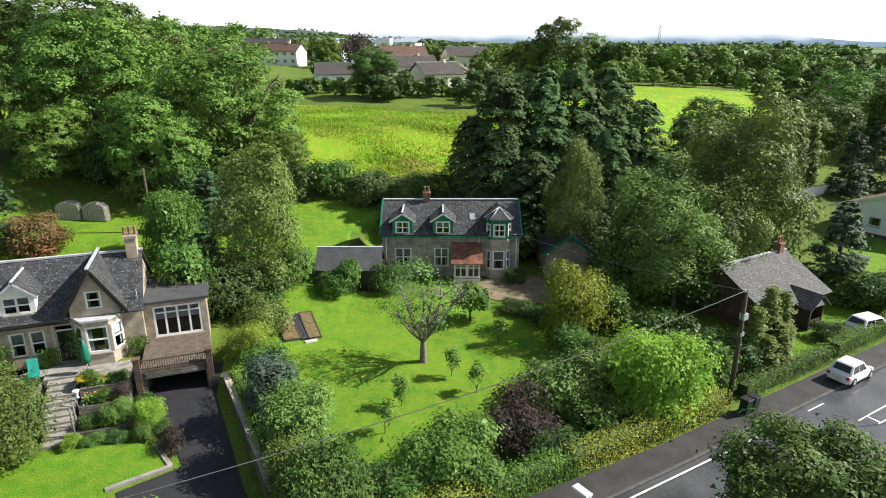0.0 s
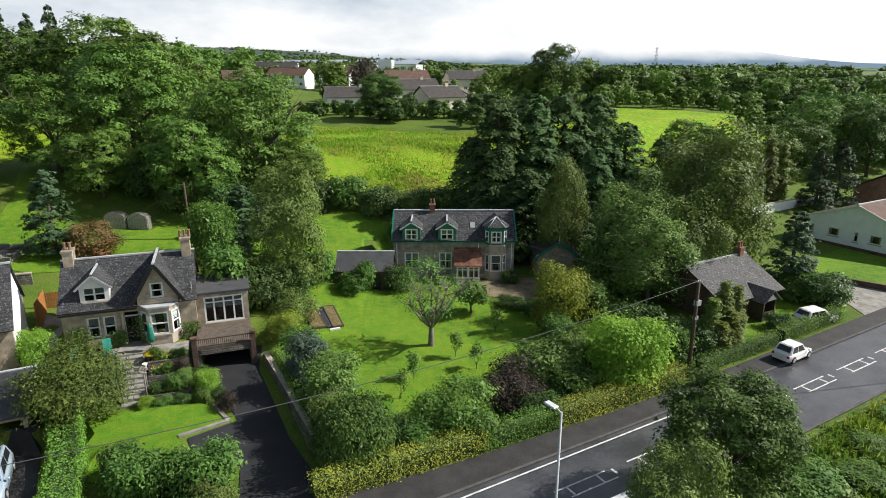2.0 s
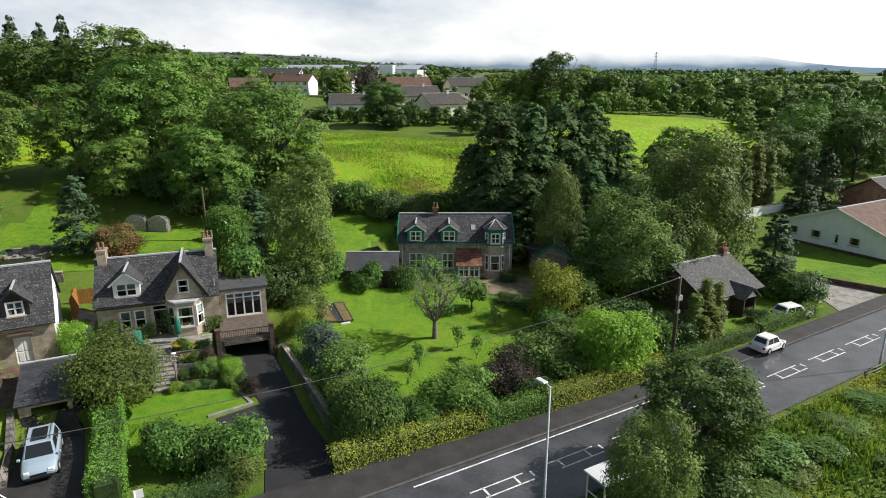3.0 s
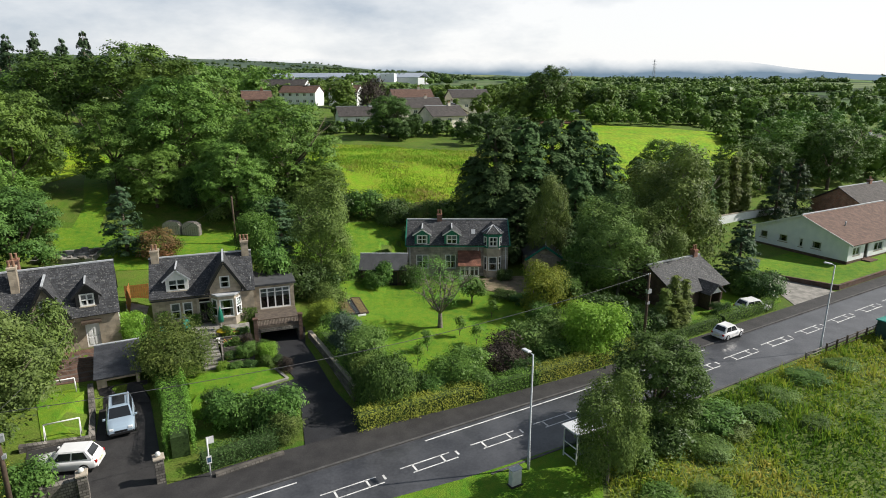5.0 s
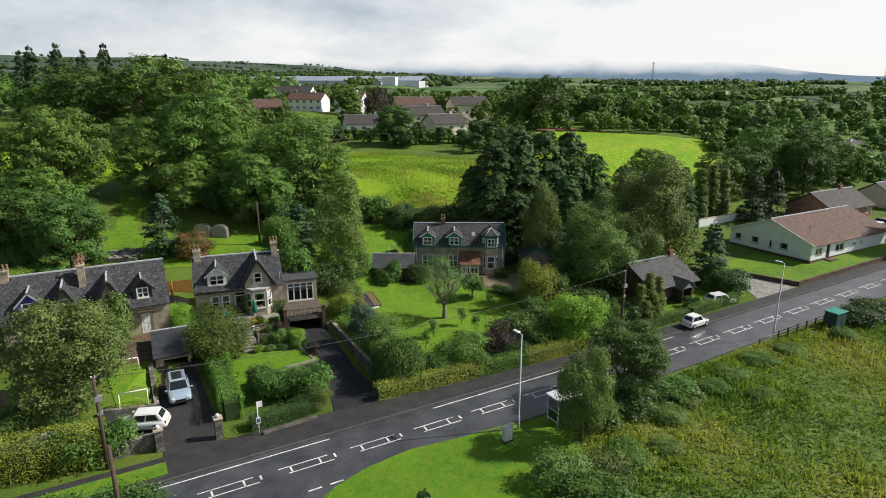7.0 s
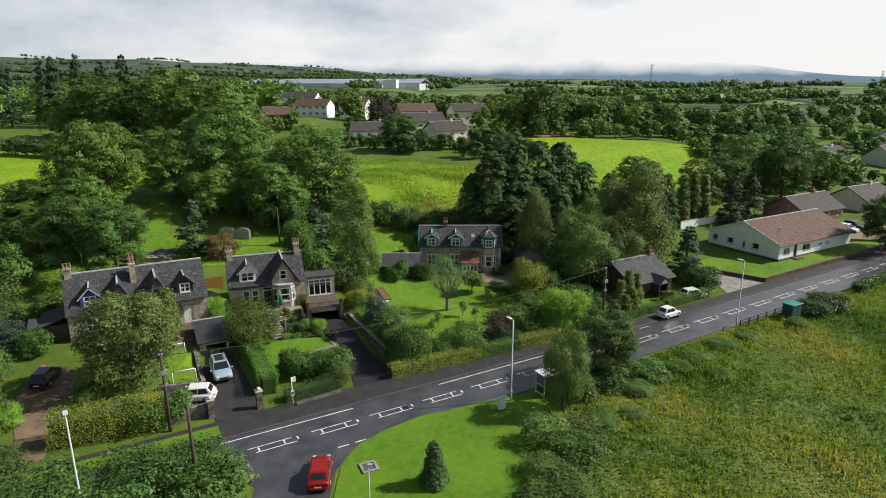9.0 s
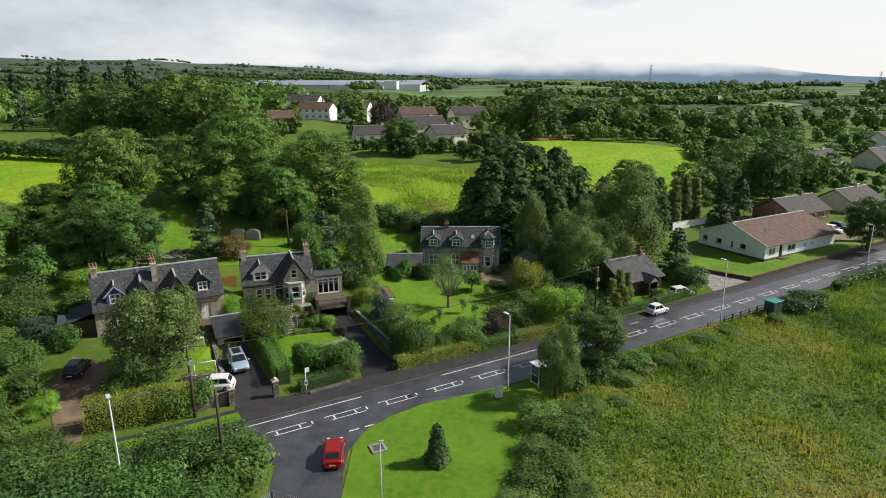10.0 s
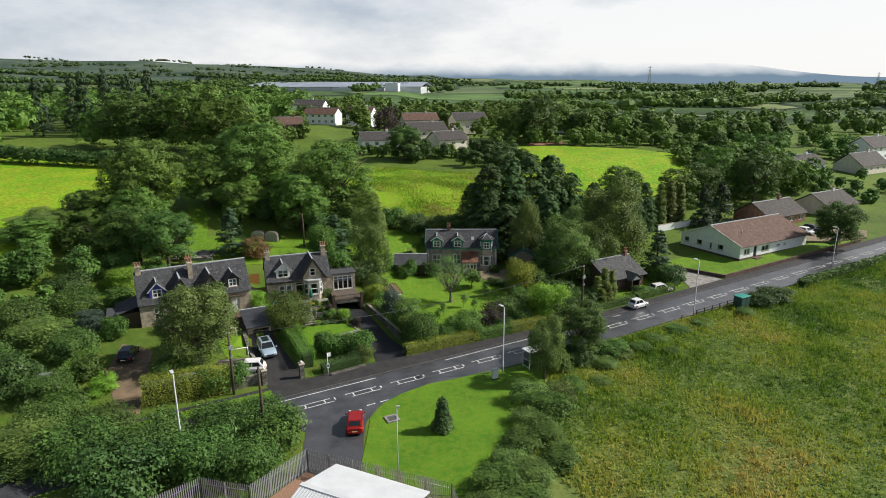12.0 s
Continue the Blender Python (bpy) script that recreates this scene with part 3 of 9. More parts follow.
def wall(bm, x0, x1, z0, z1, y0, y1, openings=(), along="x"):
    """A wall in one piece with openings (a0, a1, b0, b1) right through it; along x or y."""
    xs = sorted({x0, x1, *[v for o in openings for v in o[:2]]})
    zs = sorted({z0, z1, *[v for o in openings for v in o[2:]]})
    cell = {}
    for i in range(len(xs) - 1):
        for j in range(len(zs) - 1):
            cx, cz = (xs[i] + xs[i + 1]) / 2, (zs[j] + zs[j + 1]) / 2
            cell[i, j] = not any(o[0] < cx < o[1] and o[2] < cz < o[3] for o in openings)
    made = {}

    def at(i, j, k):
        if (i, j, k) not in made:
            y = (y0, y1)[k]
            made[i, j, k] = bm.verts.new((xs[i], y, zs[j]) if along == "x" else (y, xs[i], zs[j]))
        return made[i, j, k]
    fs = []
    for (i, j), solid in cell.items():
        if not solid:
            continue
        for k in (0, 1):
            fs.append(bm.faces.new((at(i, j, k), at(i + 1, j, k), at(i + 1, j + 1, k), at(i, j + 1, k))))
        for di, dj, p, q in ((-1, 0, (i, j), (i, j + 1)), (1, 0, (i + 1, j), (i + 1, j + 1)), (0, -1, (i, j), (i + 1, j)), (0, 1, (i, j + 1), (i + 1, j + 1))):
            if not cell.get((i + di, j + dj), False):
                fs.append(bm.faces.new((at(*p, 0), at(*q, 0), at(*q, 1), at(*p, 1))))
    bmesh.ops.recalc_face_normals(bm, faces=fs)
    return bm


def window(parent, x, z, w, h, y=0.0, turn=0.0, panes=2, cross=0.5, curtain=True, mat=None, base=None, sill=True, name="window"):
    """A window filling an opening w x h with its foot at (x, y, z); it looks along -y before the turn."""
    m = (base or Matrix()) @ pose(x, y, z, 0, 0, turn)
    f = 0.13
    cuts = []
    for i in range(panes):
        a = -w / 2 + w * i / panes + (f if i == 0 else f * 0.5)
        c = -w / 2 + w * (i + 1) / panes - (f if i == panes - 1 else f * 0.5)
        if cross:
            cuts += [(a, c, f, h * cross - f * 0.35), (a, c, h * cross + f * 0.35, h - f)]
        else:
            cuts += [(a, c, f, h - f)]
    bm = wall(bmesh.new(), -w / 2, w / 2, 0.0, h, -0.01, 0.10, cuts)
    fr = part(name, bm, mat or M_WHITE, parent, "white painted window frame" if mat is None else "")
    fr.matrix_basis = m
    for i in range(panes):
        a, b = -w / 2 + w * i / panes, -w / 2 + w * (i + 1) / panes
        pane = part("pane", boxes((a + f * 0.5, b - f * 0.5, 0.055, 0.065, f * 0.5, h - f * 0.5)), M_GLASS, fr)
        pane.visible_shadow = False
    if sill:
        part("sill", boxes((-w / 2 - 0.08, w / 2 + 0.08, -0.10, 0.015, -0.09, 0.0)), M_DRESSED if mat is None else mat, fr)
    if curtain:
        pick = int(abs(x * 7.3 + z * 3.1)) % 3
        if pick != 1 and w > 0.8:
            part("curtain", boxes((-w / 2 + f, -w / 2 + w * 0.27, 0.13, 0.16, f * 0.4, h - f * 0.4)), M_CURTAIN, fr, "pale net curtain")
            part("curtain", boxes((w / 2 - w * 0.27, w / 2 - f, 0.13, 0.16, f * 0.4, h - f * 0.4)), M_CURTAIN, fr, "pale net curtain")
        if pick != 0:
            part("blind", boxes((-w / 2 + f * 0.4, w / 2 - f * 0.4, 0.10, 0.12, h * 0.56, h - f * 0.3)), M_CURTAIN, fr, "pale roller blind half drawn")
    return fr


def draped(name, outline, mat, lift, label, category="", step_m=2.0, kind="structure", skirt=0.35, level=None):
    """A sheet with this outline that follows the ground."""
    bm = bmesh.new()
    bm.faces.new([bm.verts.new((x, y, 0)) for x, y in outline])
    xs, ys = [p[0] for p in outline], [p[1] for p in outline]
    for axis, lo, hi in ((0, min(xs), max(xs)), (1, min(ys), max(ys))):
        v = math.floor(lo / step_m) * step_m + step_m
        while v < hi:
            co, no = Vector((v, 0, 0)) if axis == 0 else Vector((0, v, 0)), Vector((1, 0, 0)) if axis == 0 else Vector((0, 1, 0))
            bmesh.ops.bisect_plane(bm, geom=bm.verts[:] + bm.edges[:] + bm.faces[:], dist=1e-5, plane_co=co, plane_no=no)
            v += step_m
    for v in bm.verts:
        v.co.z = (g(v.co.x, v.co.y) if level is None else level(v.co.x, v.co.y)) + lift
    bmesh.ops.recalc_face_normals(bm, faces=bm.faces)
    if bm.faces and sum(f.normal.z for f in bm.faces) < 0:
        bmesh.ops.reverse_faces(bm, faces=bm.faces)
    rim = [e for e in bm.edges if e.is_boundary]
    ext = bmesh.ops.extrude_edge_only(bm, edges=rim)["geom"]
    for v in ext:
        if isinstance(v, bmesh.types.BMVert):
            v.co.z -= skirt
    return solo(name, bm, mat, label, category, kind=kind)


# ---- foliage ----
rng = np.random.default_rng(7)


def unit(n):
    v = rng.normal(size=(n, 3))
    return v / np.linalg.norm(v, axis=1, keepdims=True)


def leaf_arrays(c, nrm, size, long=1.0):
    """Pointed leaves at c facing nrm, three corners each."""
    n = len(c)
    t = unit(n)
    t -= nrm * (t * nrm).sum(1, keepdims=True)
    t /= np.linalg.norm(t, axis=1, keepdims=True) + 1e-9
    b = np.cross(nrm, t)
    s = (0.82 * size * rng.uniform(0.55, 1.4, size=(n, 1)))
    v = np.stack([c - t * s * long * 0.45 - b * s * 0.40 + nrm * s * 0.08, c - t * s * long * 0.38 + b * s * 0.42 - nrm * s * 0.06, c + t * s * long * 0.60], 1)
    return v.reshape(-1, 3)


def leaf_mesh(name, verts, mat):
    n = len(verts) // 3
    me = bpy.data.meshes.new(name)
    me.vertices.add(3 * n)
    me.vertices.foreach_set("co", np.ascontiguousarray(verts, dtype=np.float32).ravel())
    me.loops.add(3 * n)
    me.loops.foreach_set("vertex_index", np.arange(3 * n, dtype=np.int32))
    me.polygons.add(n)
    me.polygons.foreach_set("loop_start", np.arange(0, 3 * n, 3, dtype=np.int32))
    me.update(calc_edges=True)
    me.materials.append(mat)
    return me


def crown_points(lobes, clumps, per, spread, shell=(0.72, 1.05), droop=0.0, flat=0.35):
    """Leaf places and facings in clumps over the skins of several lobes."""
    lob = np.array([(*c, *r) for c, r in lobes], float)
    area = (lob[:, 3] * lob[:, 4] * lob[:, 5]) ** (2 / 3)
    many = clumps * 4
    pick = rng.choice(len(lob), size=many, p=area / area.sum())
    d = unit(many)
    d[:, 2] = np.where((d[:, 2] < -0.15) & (rng.random(many) < 0.72), -d[:, 2], d[:, 2])
    k = rng.uniform(*shell, size=(many, 1))
    cc = lob[pick, :3] + d * lob[pick, 3:] * k
    # drop clumps buried deep inside another lobe
    keep = np.ones(many, bool)
    for row in lob:
        q = (((cc - row[:3]) / row[3:]) ** 2).sum(1)
        keep &= q > 0.60
    cc, d = cc[keep][:clumps], d[keep][:clumps]
    n = len(cc)
    off = rng.normal(size=(n, per, 3)) * spread * np.array([1, 1, 0.6])
    off[:, :, 2] -= np.abs(rng.normal(size=(n, per))) * droop
    c = (cc[:, None, :] + off).reshape(-1, 3)
    nrm = np.repeat(d, per, 0) + unit(n * per) * 0.42 + np.array([0, 0, flat])
    nrm /= np.linalg.norm(nrm, axis=1, keepdims=True)
    return c, nrm


def limbs(bm, height, radius, fork, spread, count, rnd, lean=0.0, twigs=2):
    """A tapered trunk that forks into limbs."""
    top = Vector((lean * height, 0, height * fork))
    tube(bm, [(0, 0, -0.4), (0, 0, 0.15), (lean * height * 0.4, 0, height * fork * 0.5), top], [radius * 1.5, radius * 1.1, radius * 0.9, radius * 0.7], 8)
    for i in range(count):
        a = 2 * math.pi * (i + rnd.uniform(-0.25, 0.25)) / count
        r = spread * rnd.uniform(0.55, 0.95)
        tip = top + Vector((math.cos(a) * r, math.sin(a) * r, height * (1 - fork) * rnd.uniform(0.35, 0.85)))
        mid = top.lerp(tip, 0.5) + Vector((0, 0, -0.06 * height))
        tube(bm, [top - Vector((0, 0, 0.3)), mid, tip], [radius * 0.5, radius * 0.3, radius * 0.08], 6)
        for k in range(twigs):
            s = top.lerp(tip, rnd.uniform(0.35, 0.95))
            e = s + Vector((rnd.uniform(-1, 1), rnd.uniform(-1, 1), rnd.uniform(0.3, 1))) * spread * 0.4
            tube(bm, [s, s.lerp(e, 0.5) + Vector((0, 0, -0.1)), e], [radius * 0.2, radius * 0.12, radius * 0.04], 5)
    return bm


def lobes_round(h, r, low, count, rnd, squash=0.8, small=1.0):
    """Lobes of an uneven broad crown between low and h."""
    mid, half = (h + low) / 2, (h - low) / 2
    out = [((0, 0, mid), (r * 0.62, r * 0.62, half * 0.80))]
    for i in range(count):
        a, f = rnd.uniform(0, 2 * math.pi), rnd.uniform(-1.0, 0.92)
        w = math.sqrt(max(0.05, 1 - max(f, -0.45) ** 2)) * r * rnd.uniform(0.50, 0.72) * (1.0 + (1 - small) * 0.45)
        s = r * rnd.uniform(0.27, 0.46) * small
        out.append(((math.cos(a) * w, math.sin(a) * w, mid + f * half * 0.78), (s, s, s * squash)))
    return out


TREES = {}


def sprays(h, r, low, count, per, sag=0.32, taper=0.62):
    """Leaf places and facings along boughs that reach out from a stem and hang at their tips."""
    f = rng.uniform(0, 1, count) ** 1.15
    az = rng.uniform(0, 2 * math.pi, count)
    reach = r * (1 - f) ** taper * rng.uniform(0.70, 1.08, count) + 0.25
    z0 = low + (h - low) * f + rng.normal(size=count) * 0.15
    t = rng.uniform(0, 1, (count, per)) ** 0.55
    out = reach[:, None] * (0.28 + 0.72 * t)
    wide = rng.normal(size=(count, per)) * reach[:, None] * (0.05 + 0.16 * (1 - t))
    ca, sa = np.cos(az)[:, None], np.sin(az)[:, None]
    z = z0[:, None] + reach[:, None] * (0.22 * t - sag * t ** 3) - np.abs(wide) * 0.5 + rng.normal(size=(count, per)) * 0.10
    z = np.minimum(z, h + 0.1)
    c = np.stack([ca * out - sa * wide, sa * out + ca * wide, z], 2).reshape(-1, 3)
    nrm = np.stack([ca * (0.25 + 0.7 * t), sa * (0.25 + 0.7 * t), np.ones_like(t) * 0.75], 2).reshape(-1, 3) + unit(count * per) * 0.45
    return c, nrm / np.linalg.norm(nrm, axis=1, keepdims=True)


def tree_kind(key, name, h, r, low, lobes, leaf, clumps, per, size, spread, bark, label, rnd_seed, droop=0.0, fork=0.3, trunk=0.3, lean=0.0, shell=(0.72, 1.05), core=0.5, long=1.3, limb_count=6, flat=0.35, twigs=2, reach=1.0, boughs=None):
    """Makes one pattern tree far below the place's rim; copies are planted later."""
    rnd = random.Random(rnd_seed)
    c, nrm = sprays(h, r, low, clumps, per, *boughs) if boughs else crown_points(lobes, clumps, per * 2, spread, shell, droop, flat)
    v = leaf_arrays(c, nrm, size, long)
    if core:
        ci, ni = crown_points([(a, tuple(q * 0.72 for q in b)) for a, b in lobes], int(clumps * core), 5, spread * 1.3, (0.5, 1.0))
        v = np.concatenate([v, leaf_arrays(ci, ni, size * 1.7, 1.0)])
    top = thing(name, Matrix(), label, "tree")
    part("trunk", limbs(bmesh.new(), h, trunk, fork, r * reach, limb_count, rnd, lean, twigs), bark, top)
    cr = new("crown", leaf_mesh("crown", v, leaf))
    cr.parent = top
    TREES[key] = (top, h, r, [])
    return top


def plant(key, x, y, ztop=None, h=None, r=None, turn=0.0, label="", group="", z=None):
    """Plants a copy of a pattern; the first planting uses the pattern itself."""
    top, h0, r0, used = TREES[key]
    z = g(x, y) if z is None else z
    h = h or ((ztop - z) if ztop else h0)
    sz = h / h0
    sr = (r / r0) if r else sz
    m = pose(x, y, z - 0.05, 0, 0, turn)
    if not used:
        top.matrix_basis = m
        ob = top
    else:
        top_scale = top.scale.copy()
        top.scale = (1, 1, 1)
        ob = copy_thing(top, m)
        top.scale = top_scale
    ob.scale = (sr, sr, sz)
    used.append(ob)
    return tagged(ob, label, group=group)


# ---- ground: one sheet to the horizon ----
def spread_axis(lo, hi, fine, far_lo, far_hi, grow=1.16):
    mid = list(np.arange(lo, hi + 1e-6, fine))
    up, s = [hi], fine
    while up[-1] < far_hi:
        s *= grow
        up.append(up[-1] + s)
    down, s = [lo], fine
    while down[-1] > far_lo:
        s *= grow
        down.append(down[-1] - s)
    return down[:0:-1] + mid + up[1:]


def build_ground():
    xs = spread_axis(-60, 80, 1.0, -3600, 3600)
    ys = spread_axis(-40, 112, 1.0, -900, 4300)
    verts = [(x, y, g(x, y)) for y in ys for x in xs]
    w = len(xs)
    faces, kinds = [], []
    for j in range(len(ys) - 1):
        for i in range(w - 1):
            faces.append((j * w + i, j * w + i + 1, (j + 1) * w + i + 1, (j + 1) * w + i))
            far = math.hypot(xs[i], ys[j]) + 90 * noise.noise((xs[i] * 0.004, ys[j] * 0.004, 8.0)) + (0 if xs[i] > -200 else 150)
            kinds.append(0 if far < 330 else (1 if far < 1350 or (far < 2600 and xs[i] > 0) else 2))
    me = bpy.data.meshes.new("ground")
    me.from_pydata(verts, [], faces)
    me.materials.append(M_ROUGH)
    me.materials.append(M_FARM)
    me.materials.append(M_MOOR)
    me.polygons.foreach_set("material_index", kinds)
    me.polygons.foreach_set("use_smooth", [True] * len(faces))
    return tagged(new("ground", me), "rough green grass and farmland rolling to the hills", "ground", kind="structure")


build_ground()


def far_range():
    """Glowing hills at the valley's end, haze blue and cloud-lost tops painted in."""
    m = bpy.data.materials.new("glowing_haze_hills")
    m.use_nodes = True
    nt = m.node_tree
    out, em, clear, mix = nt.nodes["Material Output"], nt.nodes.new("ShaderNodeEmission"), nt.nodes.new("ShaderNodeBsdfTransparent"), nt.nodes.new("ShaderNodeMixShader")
    tc, sep, n1, add, ramp = nt.nodes.new("ShaderNodeTexCoord"), nt.nodes.new("ShaderNodeSeparateXYZ"), nt.nodes.new("ShaderNodeTexNoise"), nt.nodes.new("ShaderNodeMath"), nt.nodes.new("ShaderNodeValToRGB")
    nt.links.new(tc.outputs["Object"], sep.inputs[0])
    n1.inputs["Scale"].default_value, n1.inputs["Detail"].default_value = 0.004, 6.0
    nt.links.new(tc.outputs["Object"], n1.inputs["Vector"])
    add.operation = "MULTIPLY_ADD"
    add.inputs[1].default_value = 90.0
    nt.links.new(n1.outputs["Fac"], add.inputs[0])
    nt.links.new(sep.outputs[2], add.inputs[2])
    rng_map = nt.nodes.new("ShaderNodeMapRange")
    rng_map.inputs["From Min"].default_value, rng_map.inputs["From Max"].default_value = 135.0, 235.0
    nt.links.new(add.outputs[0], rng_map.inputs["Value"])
    # Emission goes from haze blue to paler with height, then clears like cloud.
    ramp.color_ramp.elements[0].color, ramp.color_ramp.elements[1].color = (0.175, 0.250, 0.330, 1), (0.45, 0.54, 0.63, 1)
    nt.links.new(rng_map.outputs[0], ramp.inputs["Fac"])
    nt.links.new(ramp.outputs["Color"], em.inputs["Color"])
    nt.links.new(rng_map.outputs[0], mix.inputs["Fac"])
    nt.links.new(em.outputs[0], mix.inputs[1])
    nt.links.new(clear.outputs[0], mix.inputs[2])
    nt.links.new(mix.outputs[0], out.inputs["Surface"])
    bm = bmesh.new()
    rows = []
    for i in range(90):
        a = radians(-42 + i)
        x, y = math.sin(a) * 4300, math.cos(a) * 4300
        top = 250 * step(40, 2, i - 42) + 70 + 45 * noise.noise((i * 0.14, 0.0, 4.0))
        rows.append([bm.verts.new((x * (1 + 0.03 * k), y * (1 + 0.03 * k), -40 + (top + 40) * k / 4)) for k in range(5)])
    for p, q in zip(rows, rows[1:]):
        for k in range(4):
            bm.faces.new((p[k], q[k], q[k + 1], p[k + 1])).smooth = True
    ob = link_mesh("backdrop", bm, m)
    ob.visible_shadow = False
    tagged(ob, "glowing backdrop of hills with haze and cloud painted in", "hills", kind="structure")


far_range()


def road_level(x, y):
    return road_z(min(un(x, y)[0], 130))


def strip(u0, u1, n0, n1, k=1):
    return [xy(u0 + (u1 - u0) * i / k, n0) for i in range(k + 1)] + [xy(u1 - (u1 - u0) * i / k, n1) for i in range(k + 1)]


draped("road", strip(-120, 260, -6.0, 0.0), M_ASPHALT, 0.03, "grey asphalt road with worn white markings", "road", 6.0, level=road_level)
side = [xy(-16.5, -5.95), xy(-2.0, -5.95), (-4.6, 11.9), (-7.6, 9.6), (-9.6, 7.0), (-10.5, 4.0), (-10.4, 0.5), (-9.8, -3.0), (-9.5, -7.0), (-15.8, -7.0), (-15.9, -2.0), (-16.4, 2.0), (-18.5, 3.2)]
draped("side_road", side, M_ASPHALT, 0.024, "patched asphalt side road at the junction", "road", 4.0, level=road_level)
draped("pavement_north", [xy(-60, 0.18), xy(-26, 0.18), xy(-14, 0.18), xy(260, 0.18), xy(260, 1.9), xy(14, 1.9), xy(2, 2.3), xy(-5, 3.0), xy(-14, 3.4), xy(-24, 3.2), xy(-27, 3.2), xy(-60, 3.2)], M_PAVE, 0.12, "damp dark tarmac pavement", "pavement", 5.0, level=road_level)
draped("kerb", strip(-120, 260, 0.0, 0.18), M_KERB, 0.13, "low worn kerb stones", "kerb", 12.0, level=road_level)
draped("kerb_south", strip(-1, 260, -6.18, -6.0), M_KERB, 0.10, "low worn kerb stones", "kerb", 12.0, level=road_level)


def markings():
    bm = bmesh.new()

    def dash(u0, n0, u1, n1, w=0.12):
        a, b = Vector((*xy(u0, n0), 0)), Vector((*xy(u1, n1), 0))
        d = (b - a).normalized()
        s = Vector((-d.y, d.x, 0)) * w / 2
        q = [a - s, b - s, b + s, a + s]
        bm.faces.new([bm.verts.new((p.x, p.y, road_level(p.x, p.y) + 0.036)) for p in q])

    dash(-26, -0.55, -12.5, -0.55, 0.12)
    dash(-3, -0.45, 24, -0.45, 0.12)
    dash(26, -0.40, 150, -0.40, 0.10)
    for k in range(-7, 22):
        u = k * 5.6 - 1.2
        if -1 <= k % 4 <= 9:
            dash(u + 0.8, -2.55, u + 4.6, -2.55, 0.10)
            dash(u + 1.4, -3.35, u + 4.9, -3.35, 0.10)
            dash(u + 1.7, -3.35, u + 1.7, -2.55, 0.14)
            dash(u + 3.9, -3.35, u + 3.9, -2.55, 0.14)
            dash(u - 0.5, -3.1, u - 0.5, -2.6, 0.16)
    for k in range(6):
        dash(-16.0 + k * 1.6, -6.05, -15.0 + k * 1.6, -6.05, 0.14)
    return tagged(link_mesh("road_marking", bm, M_LINE), "worn white hatched centre line", "road marking", kind="structure")


markings()

draped("lawn_near", [(-9.9, -7.5), (-10.1, -3), (-10.1, 1), (-10.2, 4.5), (-9.2, 7.6), (-7.2, 9.9), (-4.2, 12.2), (0, 14.0), (4, 16.0), (8.5, 18.4), (10, 17.5), (9, 12), (6, 6), (4, 0), (1, -8)], M_DARKER_TURF, 0.06, "short mown grass on the corner by the road", "lawn")
draped("lawn_main", [(-15, 49.5), (-9, 50.3), (-4.5, 51), (0.0, 49.2), (4, 47.5), (10, 45.5), (12.5, 42.5), (10.5, 37), (4, 32), (-2, 27), (-6, 25), (-9, 31), (-13, 40)], M_LAWN, 0.06, "bright green mown lawn in the orchard garden", "lawn")
draped("lawn_villa", [(-22.6, 22.0), (-24.0, 26.6), (-20.4, 29.2), (-16.2, 28.6), (-14.6, 27.2), (-16.9, 25.3), (-16.0, 23.4), (-18.0, 20.4)], M_DARKER_TURF, 0.06, "small bright lawn with a stone edging", "lawn", 1.0)
draped("lawn_behind", [(-14, 53), (-6.5, 62.5), (-5.5, 66), (-12, 70), (-22, 66), (-33, 62), (-44, 60), (-52, 58), (-52, 50), (-40, 47), (-30, 50), (-20, 55)], M_LAWN, 0.06, "sloping lawn behind the houses", "lawn")
draped("lawn_path", [(-49.5, 54), (-46.5, 56), (-49.5, 66), (-57, 80), (-64, 98), (-67, 98), (-60.5, 80), (-52, 64)], M_LAWN, 0.07, "grass path up through the trees", "lawn")
draped("lawn_bungalow", [xy(55.6, 2.4), xy(98, 2.4), xy(100, 6), xy(77, 8.0), xy(76, 24), xy(52, 24), xy(52, 12)], M_LAWN, 0.30, "mown lawn held by a low brick wall", "lawn", level=road_level)
draped("goal_lawn", [(-29.6, 17.6), (-26.9, 19.0), (-29.8, 24.2), (-33.2, 22.6)], M_LAWN, 0.05, "small kick-about lawn", "lawn")
draped("verge", strip(-46, -24.3, 0.75, 2.4), M_LAWN, 0.17, "strip of verge grass beside the road", "verge", level=road_level)
draped("meadow", [xy(-4, -6.6), xy(30, -6.4), xy(120, -6.4), xy(120, -75), xy(-2, -75), xy(-9, -38), xy(-9, -22)], M_MEADOW, 0.03, "uncut meadow beside the road", "meadow", 4.0)
draped("field", [(-26, 83), (-12, 76), (4, 74), (14, 84), (16, 104), (4, 108), (-14, 116), (-30, 120)], M_FIELD, 0.10, "sunlit hay field on the hillside", "field", 4.0)
draped("field_far", [(10, 148), (19, 153), (38, 157), (61, 151.5), (73, 140), (70, 120), (58, 104), (34, 98), (16, 106), (12, 126)], M_PASTURE, 0.32, "bright green pasture", "field", 6.0)
draped("field_left", [(-130, 118), (-78, 108), (-62, 92), (-62, 66), (-72, 44), (-130, 30)], M_PASTURE, 0.12, "yellow-green pasture on the slope", "field", 6.0)
draped("shale_patch", [(26, 157.5), (40, 160), (39, 166), (28, 164)], M_SHALE, 0.25, "reddish bare patch beyond the pasture", "bare ground", 3.0)
